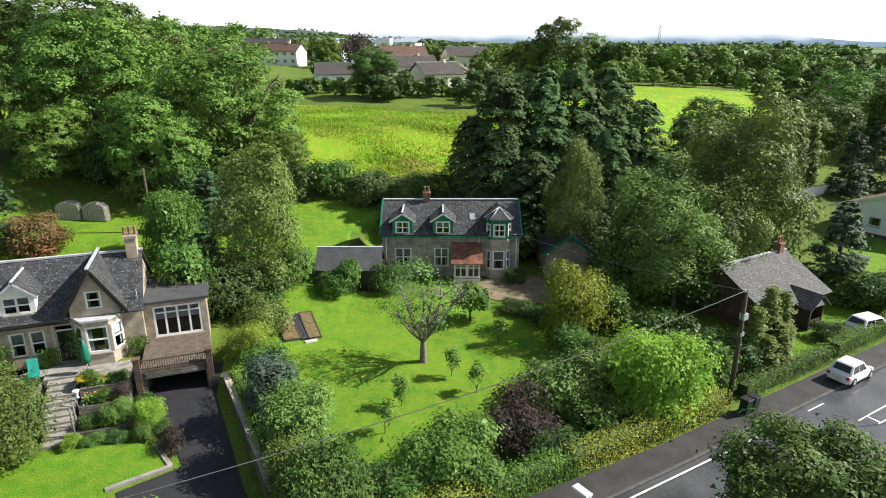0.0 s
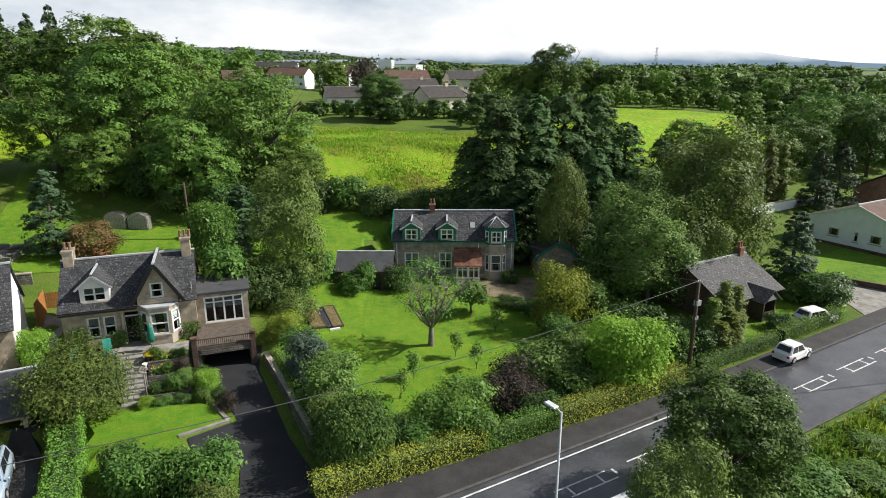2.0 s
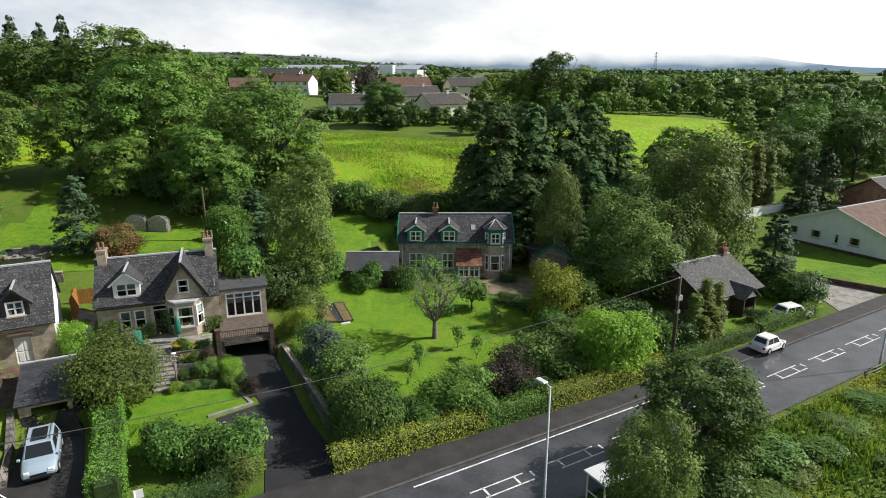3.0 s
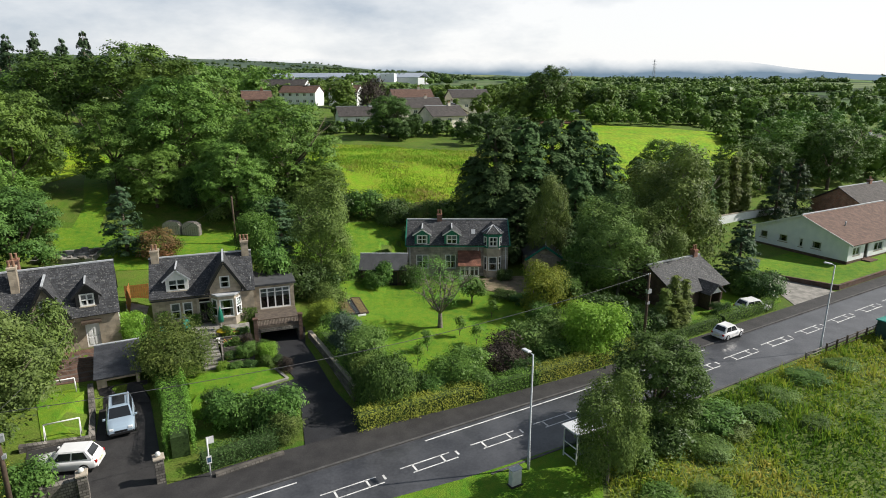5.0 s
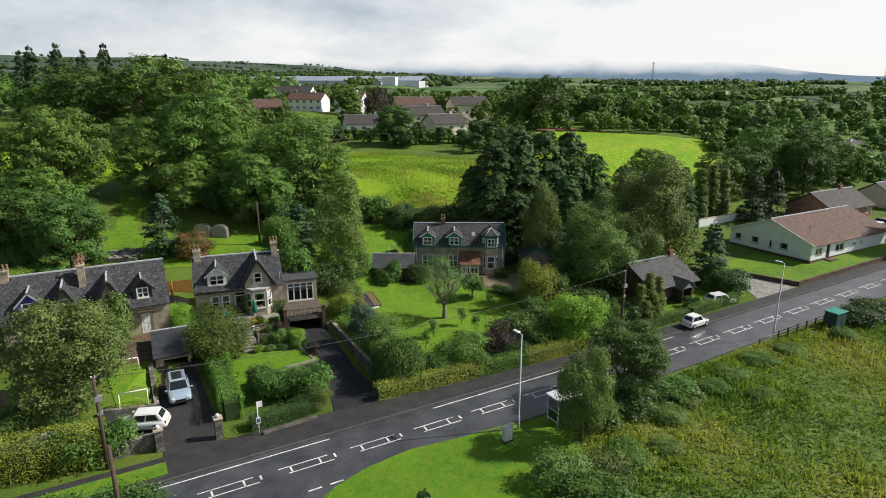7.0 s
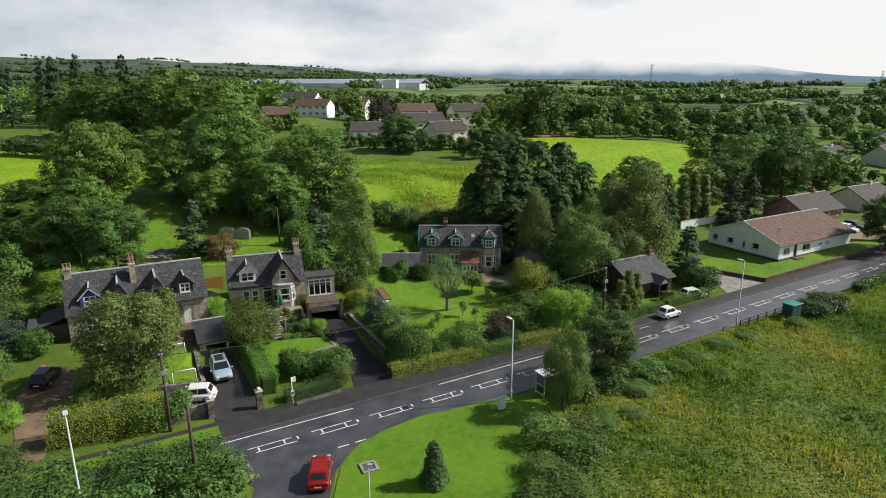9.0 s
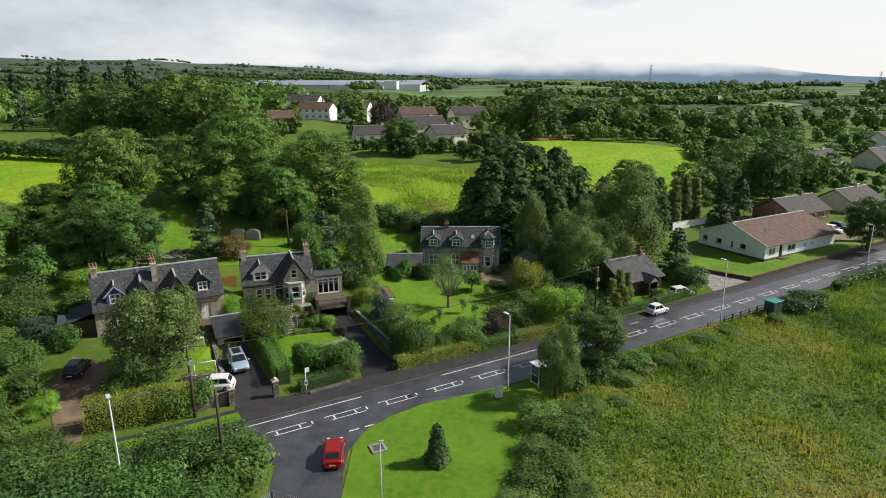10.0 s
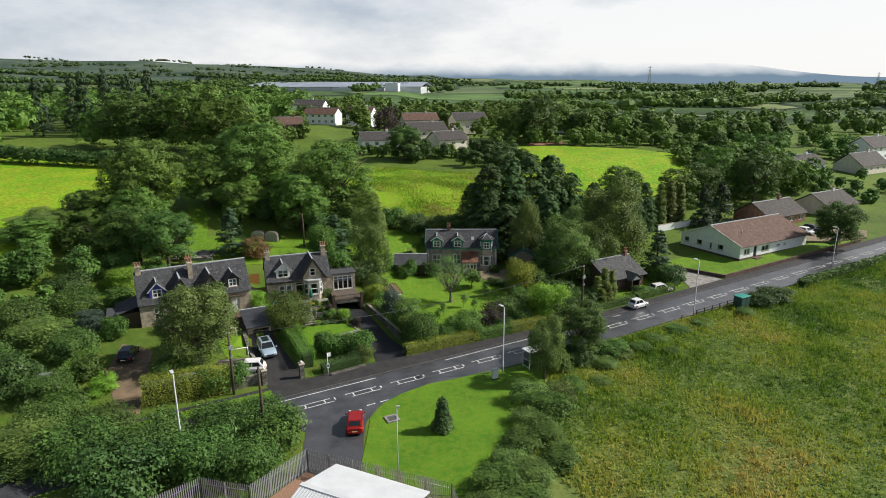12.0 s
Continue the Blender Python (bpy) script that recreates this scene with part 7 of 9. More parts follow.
# ---- hedges ----
def hedge(name, pts, width, height, leaf, label, dens=26, size=0.105, category="hedge"):
    """A clipped hedge along a line: leaves over a solid dark box, uneven on top."""
    vs = []
    top = thing(name, Matrix(), label, category)
    core = bmesh.new()
    for (xa, ya), (xb, yb) in zip(pts, pts[1:]):
        a, b = Vector((xa, ya, 0)), Vector((xb, yb, 0))
        d = (b - a)
        ln = d.length
        d /= ln
        s = Vector((-d.y, d.x, 0))
        n = int(ln * (2 * height + width) * dens * 4.6)
        t = rng.uniform(-0.15, ln + 0.15, n)
        q = rng.uniform(0, 2 * height + width, n)
        cx, cz, nn = np.zeros(n), np.zeros(n), np.zeros((n, 3))
        m1, m3 = q < height, q > height + width
        m2 = ~m1 & ~m3
        cx[m1], cz[m1] = -width / 2, q[m1]
        cx[m2], cz[m2] = q[m2] - height - width / 2, height
        cx[m3], cz[m3] = width / 2, q[m3] - height - width
        wav = np.array([noise.noise((xa * 0.3 + v * 0.35, ya + c * 0.4, 2.0)) for v, c in zip(t, cx)])
        cz *= 1 + 0.13 * wav
        cx *= 1 + 0.12 * wav
        nn[m1] = [-s.x, -s.y, 0.2]
        nn[m2] = [0, 0, 1]
        nn[m3] = [s.x, s.y, 0.2]
        px, py = xa + d.x * t + s.x * cx, ya + d.y * t + s.y * cx
        gz = np.array([g(u, v) for u, v in zip(px, py)])
        c = np.stack([px, py, gz + cz], 1) + rng.normal(size=(n, 3)) * 0.10
        nn = nn + unit(n) * 0.6
        nn /= np.linalg.norm(nn, axis=1, keepdims=True)
        vs.append(leaf_arrays(c, nn, size, 1.3))
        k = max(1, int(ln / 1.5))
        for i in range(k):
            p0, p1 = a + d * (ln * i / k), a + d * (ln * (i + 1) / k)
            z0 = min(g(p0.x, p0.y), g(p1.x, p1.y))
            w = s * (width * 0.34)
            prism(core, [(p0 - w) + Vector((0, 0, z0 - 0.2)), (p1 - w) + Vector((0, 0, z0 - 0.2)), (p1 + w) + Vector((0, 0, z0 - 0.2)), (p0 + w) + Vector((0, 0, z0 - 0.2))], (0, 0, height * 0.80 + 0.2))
    # Solid box coloured dark for the shade among the inner leaves.
    part("dark_filler", core, M_HEDGE_FILL, top)
    lv = new("leaves", leaf_mesh("leaves", np.concatenate(vs), leaf))
    lv.parent = top
    return top


M_HEDGE_FILL = material("dark_hedge_filler", (0.050, 0.095, 0.022), 0.9, second=(0.022, 0.042, 0.010), scale=9, bump=1.0, bump_scale=14)
hedge("privet_hedge", [xy(-6.6, 3.4), xy(-2, 3.2), xy(4, 2.9)], 1.2, 1.5, L_PRIVET, "yellow-flecked privet hedge along the pavement", 34)
hedge("beech_hedge", [xy(4, 2.9), xy(9.5, 2.7)], 1.2, 1.4, L_HEDGE, "clipped green hedge along the pavement", 34)
hedge("privet_hedge", [xy(9.5, 2.7), xy(21.5, 2.6)], 1.2, 1.4, L_PRIVET, "yellow-flecked clipped hedge along the pavement", 34)
hedge("drive_hedge", [(-6.4, 22.2), (-9.4, 28.0), (-12.4, 34.0)], 1.4, 1.8, L_HEDGE, "tall grassy-green hedge beside the tarmac drive", 30)
hedge("front_hedge", [xy(-17.6, 4.1), xy(-12.7, 4.4), xy(-12.4, 7.4)], 1.5, 1.2, L_DARK, "low dark hedge before the villa", 34)
hedge("tall_green_hedge", [(-19.3, 16.6), (-21.8, 22.0), (-25.6, 27.8), (-29.6, 32.6)], 1.7, 2.0, L_HEDGE, "tall bright clipped hedge between the gardens", 34)
hedge("laurel_hedge", [(-35.4, 7.6), (-31, 9.2), (-27.2, 10.8)], 2.2, 2.9, L_PRIVET, "thick laurel hedge by the road", 30)
hedge("cottage_hedge", [xy(24, 2.8), xy(33.5, 2.8)], 1.0, 1.1, L_SHRUB, "low clipped hedge before the cottage", 34)
hedge("cottage_hedge", [xy(34.5, 2.9), xy(43, 2.9)], 1.1, 1.2, L_HEDGE, "low clipped hedge before the cottage", 34)
hedge("garden_hedge", [(-43.6, 6.0), (-45.4, 10), (-46, 16)], 1.6, 1.8, L_HEDGE, "clipped hedge beside the earth drive", 30)
hedge("verge_hedge", [xy(62, -7.4), xy(110, -7.4)], 1.4, 1.2, L_SHRUB, "overgrown hedge along the far verge", 12, 0.3)


# ---- far woods: uncountable ----
def blob_core(c, r):
    """A lumpy closed core."""
    q = []
    t = [-1, 0, 1]
    for ax in range(3):
        for sg in (-1, 1):
            for i in range(2):
                for k in range(2):
                    for a, b in ((t[i], t[k]), (t[i + 1], t[k]), (t[i + 1], t[k + 1]), (t[i], t[k]), (t[i + 1], t[k + 1]), (t[i], t[k + 1])):
                        v = [0, 0, 0]
                        v[ax], v[(ax + 1) % 3], v[(ax + 2) % 3] = sg, a, b
                        q.append(v)
    q = np.array(q, float)
    q /= np.linalg.norm(q, axis=1, keepdims=True)
    q *= 1 + 0.16 * np.sin(q[:, :1] * 5.1 + c[0]) * np.cos(q[:, 1:2] * 4.3 + c[1])
    return np.array(c) + q * np.array(r)


def far_wood(name, spots, leaf, label, leaves=150, size=0.9):
    c, nr, cores = [], [], []
    for x, y, h, r in spots:
        z = g(x, y)
        lob = [((x, y, z + h * 0.46), (r * 0.86, r * 0.86, h * 0.45))]
        for k in range(11):
            a = rng.uniform(0, 6.28)
            f = rng.uniform(0.25, 0.92)
            w = r * 0.78 * math.sqrt(1 - (abs(f - 0.45) * 1.6) ** 2)
            lob.append(((x + math.cos(a) * w, y + math.sin(a) * w, z + h * f * 0.97), (r * 0.40, r * 0.40, r * 0.32)))
        for p, q in lob[:1]:
            cores.append(blob_core(p, tuple((0.60 if leaves > 200 else 0.9) * w for w in q)))
        p, q = crown_points(lob, max(6, leaves // 4), 8, r * 0.10, (0.86, 1.08))
        c.append(p)
        nr.append(q)
    v = np.concatenate([leaf_arrays(np.concatenate(c), np.concatenate(nr), size, 1.2), *cores])
    ob = new(name, leaf_mesh(name, v, leaf))
    return tagged(ob, label, "woodland", kind="stuff")


def scatter(n, x0, x1, y0, y1, hmin, hmax, seed, skip=None):
    rn = random.Random(seed)
    out = []
    while len(out) < n:
        x, y = rn.uniform(x0, x1), rn.uniform(y0, y1)
        if skip and skip(x, y):
            continue
        h = rn.uniform(hmin, hmax)
        out.append((x, y, h, h * rn.uniform(0.30, 0.46)))
    return out


far_wood("hillside_wood", scatter(150, -240, -66, 130, 300, 9, 16, 1, lambda x, y: y < 150 and x > -95), L_OAK, "mixed wood on the hillside", 460, 0.95)
far_wood("field_edge_trees", scatter(30, -40, 22, 118, 142, 3, 6, 2, lambda x, y: y < 119 - x * 0.5 and x < 4) + [(8, 136, 5, 3), (12, 128, 5, 3), (14, 120, 5, 3)], L_DARK, "hedgerow and bushes at the field's top edge", 900, 0.42)
far_wood("estate_trees", scatter(74, -75, 45, 212, 320, 6, 11, 3) + scatter(14, -60, 24, 160, 200, 4, 8, 32, lambda x, y: -22 < x < 12 and y < 178) + scatter(16, 20, 60, 170, 205, 7, 12, 31), L_OAK, "broadleaf trees round the estate", 620, 0.80)
far_wood("right_wood", scatter(40, 46, 150, 166, 240, 5, 9.5, 4, lambda x, y: x > 108 and y < 195) + scatter(14, 78, 101, 108, 150, 5, 10, 41), L_ASH, "belt of trees beyond the pasture", 700, 0.72)
far_wood("right_wood_dark", scatter(34, 40, 150, 176, 240, 5, 10, 44, lambda x, y: x > 108 and y < 195) + scatter(12, 80, 103, 112, 150, 5, 10, 45), L_DEEP, "darker trees in the belt beyond the pasture", 700, 0.72)
far_wood("pasture_bushes", scatter(48, 14, 84, 157, 168, 2.5, 6, 42) + scatter(16, 70, 80, 118, 150, 2.5, 5, 43) + scatter(38, -38, 20, 133, 143.5, 1.6, 3.6, 46), L_ASH, "bushes along the pasture and the gardens", 300, 0.55)


def hedgerows(n, x0, x1, y0, y1, seed, hmin=4, hmax=9):
    """Lines of trees along the edges of fields, with small woods between."""
    rn, out = random.Random(seed), []
    for i in range(n):
        x, y = rn.uniform(x0, x1), rn.uniform(y0, y1)
        a = rn.choice((0.1, 0.25, -0.2, 1.2)) + rn.uniform(-0.2, 0.2)
        px, py = x, y
        for k in range(rn.randint(8, 26)):
            h = rn.uniform(hmin, hmax) * (1.35 if rn.random() < 0.12 else 1.0)
            r = h * rn.uniform(0.5, 0.85)
            a += rn.uniform(-0.16, 0.16)
            px, py = px + math.cos(a) * r * rn.uniform(0.9, 1.5), py + math.sin(a) * r * rn.uniform(0.9, 1.5)
            out.append((px, py, h, r))
    return out


far_wood("valley_trees", scatter(150, 60, 420, 236, 330, 5, 9, 5) + scatter(60, -90, 60, 320, 420, 6, 10, 52) + hedgerows(26, 60, 620, 330, 640, 51), L_OAK, "hedgerow trees across the valley", 64, 1.5)
far_wood("valley_trees_far", hedgerows(56, -520, 1300, 600, 1600, 6, 5, 11), L_DEEP, "distant hedgerows and woods of the valley", 32, 2.2)
far_wood("moorland_woods", hedgerows(44, -1500, -260, 380, 1400, 61, 6, 11), L_DARK, "dark shelter belts on the far hill", 32, 2.0)
def plantations(n, seed):
    """Clumps of conifers on the far hill."""
    rn, out = random.Random(seed), []
    for i in range(n):
        x, y = rn.uniform(-2300, 100), rn.uniform(1150, 2500)
        for k in range(rn.randint(12, 26)):
            h = rn.uniform(5, 8)
            out.append((x + rn.uniform(-90, 90), y + rn.uniform(-22, 22), h, h * rn.uniform(0.7, 1.0)))
    return out


far_wood("hill_plantations", plantations(60, 62), L_DARK, "dark conifer plantations on the far hill", 24, 2.4)
far_wood("garden_trees_right", scatter(50, 100, 172, 104, 138, 1.8, 4.6, 7) + scatter(26, 98, 180, 156, 190, 4, 8, 71) + scatter(14, 92, 108, 120, 160, 4, 8, 72), L_SHRUB, "garden trees and bushes between the houses", 420, 0.5)
far_wood("left_field_hedge", [(-130 + i * 3.2, 112 - i * 0.3, 4.5, 2.3) for i in range(17)], L_DARK, "hawthorn hedge across the pasture", 700, 0.4)
far_wood("left_bottom_scrub", scatter(36, -74, -58, 4, 48, 3, 6, 8), L_SHRUB, "overgrown scrub beside the gardens", 900, 0.34)


# ---- meadow on the right: blades without number ----
def meadow():
    n = 230000
    u = rng.uniform(-6, 96, n)
    m = -6.8 - rng.uniform(0, 1, n) ** 1.2 * 64
    x, y = R0.x + E.x * u + N.x * m, R0.y + E.y * u + N.y * m
    keep = x > 4.5 + 0.22 * (y + 10)
    x, y = x[keep], y[keep]
    z = np.array([g(a, b) for a, b in zip(x, y)])
    n = len(x)
    big = np.array([noise.noise((a * 0.10, b * 0.10, 5.0)) + 0.6 * noise.noise((a * 0.4, b * 0.4, 9.0)) for a, b in zip(x, y)])[:, None]
    tall = rng.uniform(0.18, 0.50, (n, 1)) * (1 + 0.9 * big)
    c = np.stack([x, y, z], 1)
    blade = rng.random(n) < 0.45
    nrm = unit(n)
    nrm[:, 2] *= 0.2
    nrm /= np.linalg.norm(nrm, axis=1, keepdims=True)
    side = np.cross(nrm, [0, 0, 1.0])
    up = np.array([-0.12, -0.1, 0.9]) + unit(n) * 0.45
    v = np.stack([c - side * tall * 0.16, c + side * tall * 0.16, c + up * tall * 1.25], 1)
    # leafy weeds among the blades
    weeds = c + np.concatenate([rng.normal(size=(n, 2)) * 0.05, tall * rng.uniform(0.2, 1.0, (n, 1))], 1)
    face = unit(n) * 0.7 + np.array([0, 0, 0.8])
    face /= np.linalg.norm(face, axis=1, keepdims=True)
    v[~blade] = leaf_arrays(weeds, face, 0.21, 1.5).reshape(-1, 3, 3)[~blade]
    # taller tussocks that stand out of the sward
    k, per = 1500, 20
    pick = rng.choice(n, k, replace=False)
    base = np.repeat(c[pick], per, 0) + np.concatenate([rng.normal(size=(k * per, 2)) * 0.28, np.zeros((k * per, 1))], 1)
    lean = unit(k * per) * 0.45 + np.array([-0.1, -0.05, 0.9])
    tall = np.repeat(rng.uniform(0.45, 0.95, (k, 1)), per, 0) * rng.uniform(0.6, 1.1, (k * per, 1))
    flat = np.cross(unit(k * per), [0, 0, 1.0])
    v = np.concatenate([v.reshape(-1, 3), np.stack([base - flat * 0.07, base + flat * 0.07, base + lean * tall], 1).reshape(-1, 3)])
    ob = new("meadow_grass", leaf_mesh("meadow_grass", v, L_MEADOW))
    tagged(ob, "tall rough meadow grass and weeds", "grass", kind="stuff")


meadow()


def hay():
    n = 60000
    x, y = rng.uniform(-30, 16, n), rng.uniform(74, 118, n)
    keep = (y > 76 - 0.25 * x - 4) & (y < 112 - 0.35 * x) & (y > 74)
    x, y = x[keep], y[keep]
    z = np.array([g(a, b) + 0.08 for a, b in zip(x, y)])
    n = len(x)
    nrm = unit(n)
    nrm[:, 2] *= 0.2
    side = np.cross(nrm, [0, 0, 1.0])
    rough = np.array([noise.noise((a * 0.09, b * 0.20, 2.0)) for a, b in zip(x, y)])[:, None]
    s = rng.uniform(0.16, 0.42, (n, 1)) * (1 + 1.1 * rough)
    c = np.stack([x, y, z], 1)
    up = np.array([-0.2, 0, 0.7]) + unit(n) * 0.5
    v = np.stack([c - side * s * 0.35, c + side * s * 0.35, c + up * s], 1).reshape(-1, 3)
    tagged(new("field_grass", leaf_mesh("field_grass", v, L_HAY)), "long grass of the hay field", "grass", kind="stuff")
    n = 1500
    x, y = rng.normal(-5.5, 3.0, n), rng.normal(74.6, 1.3, n)
    c = np.stack([x, y, np.array([g(a, b) for a, b in zip(x, y)]) + rng.uniform(0.2, 1.3, n)], 1)
    tagged(new("willowherb", leaf_mesh("willowherb", leaf_arrays(c, unit(n), 0.32, 1.6), L_SEED)), "pinkish-brown seeding willowherb at the field edge", "wild plants", kind="stuff")


L_SEED = foliage("seed_heads", (0.34, 0.21, 0.15), (0.20, 0.16, 0.07), 0.3)
hay()


# ---- vehicles ----
def paint(name, colour):
    return material(name, colour, 0.25, 0.35 if max(colour) < 0.75 else 0.0, amount=0.08, scale=1.0, coat=0.6, spec=0.5)


P_SILVER, P_WHITE, P_RED, P_NAVY = paint("silver_car_paint", (0.48, 0.60, 0.72)), paint("white_car_paint", (0.80, 0.80, 0.80)), paint("red_car_paint", (0.42, 0.015, 0.012)), paint("dark_blue_car_paint", (0.015, 0.02, 0.045))
M_TINT = material("tinted_car_glass", (0.02, 0.023, 0.026), 0.06, spec=0.6, amount=0.1)
M_LAMP_CLEAR = material("clear_lamp_lens", (0.75, 0.77, 0.78), 0.15, spec=0.6, amount=0.1)
M_LAMP_RED = material("red_lamp_lens", (0.40, 0.01, 0.01), 0.2, spec=0.6, amount=0.1)
M_PLATE = material("number_plate", (0.75, 0.72, 0.40), 0.6, amount=0.1)


def loft(bm, sections):
    """Closed skin through cross-sections of equal length."""
    rings = [[bm.verts.new(p) for p in s] for s in sections]
    n = len(rings[0])
    for a, b in zip(rings, rings[1:]):
        for k in range(n):
            bm.faces.new((a[k], a[(k + 1) % n], b[(k + 1) % n], b[k])).smooth = True
    bm.faces.new(rings[0][::-1])
    bm.faces.new(rings[-1])
    bmesh.ops.recalc_face_normals(bm, faces=bm.faces)
    return bm


def car(name, m, body_mat, label, L=4.2, W=1.8, H=1.5, suv=False, group="parked cars"):
    """A car along +x: lower body, cabin, glass, wheels, lamps, mirrors, plates."""
    c = thing(name, m, label, "car", group)
    belt, low = H * (0.60 if suv else 0.58), 0.22 if suv else 0.17
    h = W / 2

    def ring(x, z0, z1, w):
        return [(x, -w, z0 + 0.1), (x, -w * 0.9, z0), (x, w * 0.9, z0), (x, w, z0 + 0.1), (x, w, z1 - 0.26), (x, w * 0.97, z1 - 0.10), (x, w * 0.86, z1 - 0.02), (x, w * 0.5, z1 + 0.02), (x, -w * 0.5, z1 + 0.02), (x, -w * 0.86, z1 - 0.02), (x, -w * 0.97, z1 - 0.10), (x, -w, z1 - 0.26)]
    f = L / 2
    part("body", loft(bmesh.new(), [ring(-f, low + 0.18, belt * 0.90, h * 0.84), ring(-f + 0.16, low + 0.04, belt * 0.98, h * 0.96), ring(-f * 0.5, low, belt, h), ring(f * 0.35, low, belt * 0.99, h), ring(f * 0.62, low, belt * 0.92, h * 0.985), ring(f - 0.2, low + 0.05, belt * 0.80, h * 0.93), ring(f, low + 0.16, belt * 0.62, h * 0.80)]), body_mat, c)

    def cab(x, z, w):
        return [(x, -w, z), (x, w, z)]
    xr0, xr1, xf0, xf1 = -f + (0.10 if suv else 0.14), -f + (0.42 if suv else 0.62), f * 0.16, f * 0.50
    bm = bmesh.new()
    wb, wt = h * 0.90, h * 0.72
    lower = [(xr0, -wb, belt - 0.06), (xf1, -wb, belt - 0.10), (xf1, wb, belt - 0.10), (xr0, wb, belt - 0.06)]
    upper = [(xr1, -wt, H - 0.04), (xf0, -wt, H - 0.02), (xf0, wt, H - 0.02), (xr1, wt, H - 0.04)]
    a, b = [bm.verts.new(p) for p in lower], [bm.verts.new(p) for p in upper]
    bm.faces.new(b)
    for k in range(4):
        bm.faces.new((a[k], a[(k + 1) % 4], b[(k + 1) % 4], b[k]))
    bm.faces.new(a[::-1])
    bmesh.ops.recalc_face_normals(bm, faces=bm.faces)
    bmesh.ops.bevel(bm, geom=bm.edges[:], offset=0.05, segments=2, affect="EDGES")
    part("cabin", bm, body_mat, c)

    def pane(name, q, u0, u1, v0, v1):
        """A pane let into a cabin face q = low a, low b, high b, high a."""
        q = [Vector(p) for p in q]
        at = lambda u, v: q[0].lerp(q[1], u).lerp(q[3].lerp(q[2], u), v)
        pts = [at(u0, v0), at(u1, v0), at(u1, v1), at(u0, v1)]
        nrm = (pts[1] - pts[0]).cross(pts[2] - pts[0]).normalized()
        if nrm.dot(pts[0] - Vector((0, 0, H * 0.6))) < 0:
            nrm = -nrm
        part(name, prism(bmesh.new(), [p + nrm * 0.002 for p in pts], nrm * 0.012), M_TINT, c, "dark tinted glass")
    pane("windscreen", (lower[1], lower[2], upper[2], upper[1]), 0.06, 0.94, 0.16, 0.92)
    pane("rear_window", (lower[0], lower[3], upper[3], upper[0]), 0.10, 0.90, 0.28, 0.88)
    for i, j in ((0, 1), (3, 2)):
        pane("side_window", (lower[i], lower[j], upper[j], upper[i]), 0.10, 0.46, 0.20, 0.88)
        pane("side_window", (lower[i], lower[j], upper[j], upper[i]), 0.50, 0.88, 0.20, 0.88)
    for sgn in (-1, 1):
        part("wing_mirror", boxes((f * 0.40, f * 0.47, sgn * (h + 0.09) - 0.09, sgn * (h + 0.09) + 0.09, belt - 0.02, belt + 0.12), bev=0.02), body_mat, c)
        part("headlight", boxes((f - 0.20, f - 0.015, sgn * h * 0.64 - 0.15, sgn * h * 0.64 + 0.15, belt * 0.62, belt * 0.78), bev=0.03), M_LAMP_CLEAR, c)
        part("tail_light", boxes((-f - 0.012, -f + 0.14, sgn * h * 0.76 - 0.10, sgn * h * 0.76 + 0.10, belt * 0.66, belt * 0.90), bev=0.02), M_LAMP_RED, c)
        for x in (-f * 0.62, f * 0.64):
            r = 0.36 if suv else 0.31
            wh = part("wheel", tube(bmesh.new(), [(x, sgn * (h - 0.20), r), (x, sgn * (h - 0.17), r), (x, sgn * (h - 0.01), r), (x, sgn * (h + 0.015), r)], [r * 0.9, r, r, r * 0.88], 16), M_RUBBER, c)
            part("rim", tube(bmesh.new(), [(x, sgn * (h + 0.005), r), (x, sgn * (h + 0.03), r)], [r * 0.64, r * 0.55], 12), M_STEEL, wh)
    part("bumper", boxes((f - 0.10, f + 0.04, -h * 0.78, h * 0.78, low + 0.05, low + 0.24), bev=0.03), body_mat if not suv else M_BLACK, c)
    part("bumper", boxes((-f - 0.05, -f + 0.10, -h * 0.80, h * 0.80, low + 0.08, low + 0.30), bev=0.03), body_mat if not suv else M_BLACK, c)
    part("grille", boxes((f - 0.03, f + 0.02, -0.42, 0.42, belt * 0.48, belt * 0.62)), M_BLACK, c)
    part("number_plate", boxes((-f - 0.065, -f - 0.045, -0.26, 0.26, belt * 0.55, belt * 0.67)), M_PLATE, c)
    if suv:
        part("sunroof", boxes((xr1 + 0.4, xf0 - 0.25, -wt * 0.6, wt * 0.6, H + 0.008, H + 0.022)), M_TINT, c)
        for sgn in (-1, 1):
            part("roof_rail", tube(bmesh.new(), [(xr1 + 0.1, sgn * wt * 0.92, H + 0.02), (xr1 + 0.2, sgn * wt * 0.92, H + 0.07), (xf0 - 0.2, sgn * wt * 0.92, H + 0.07), (xf0 - 0.1, sgn * wt * 0.92, H + 0.02)], 0.02, 6), M_STEEL, c)
    return c


def on_road(x, y):
    return road_level(x, y) + 0.04


car("silver_suv", pose(-25.7, 20.9, g(-25.7, 20.9) + 0.05, 0, 0, -62), P_SILVER, "silver sport utility car parked on the drive", 4.5, 1.95, 1.68, True)
car("white_hatchback", pose(-26.3, 15.2, g(-26.3, 15.2) + 0.03, 0, 0, 190), P_WHITE, "white hatchback car behind the stone wall", 4.1, 1.78, 1.5)
car("small_white_car", pose(27.7, 36.7, on_road(27.7, 36.7) + 0.06, 0, 0, 31), P_WHITE, "small white car parked at the kerb", 3.3, 1.6, 1.42)
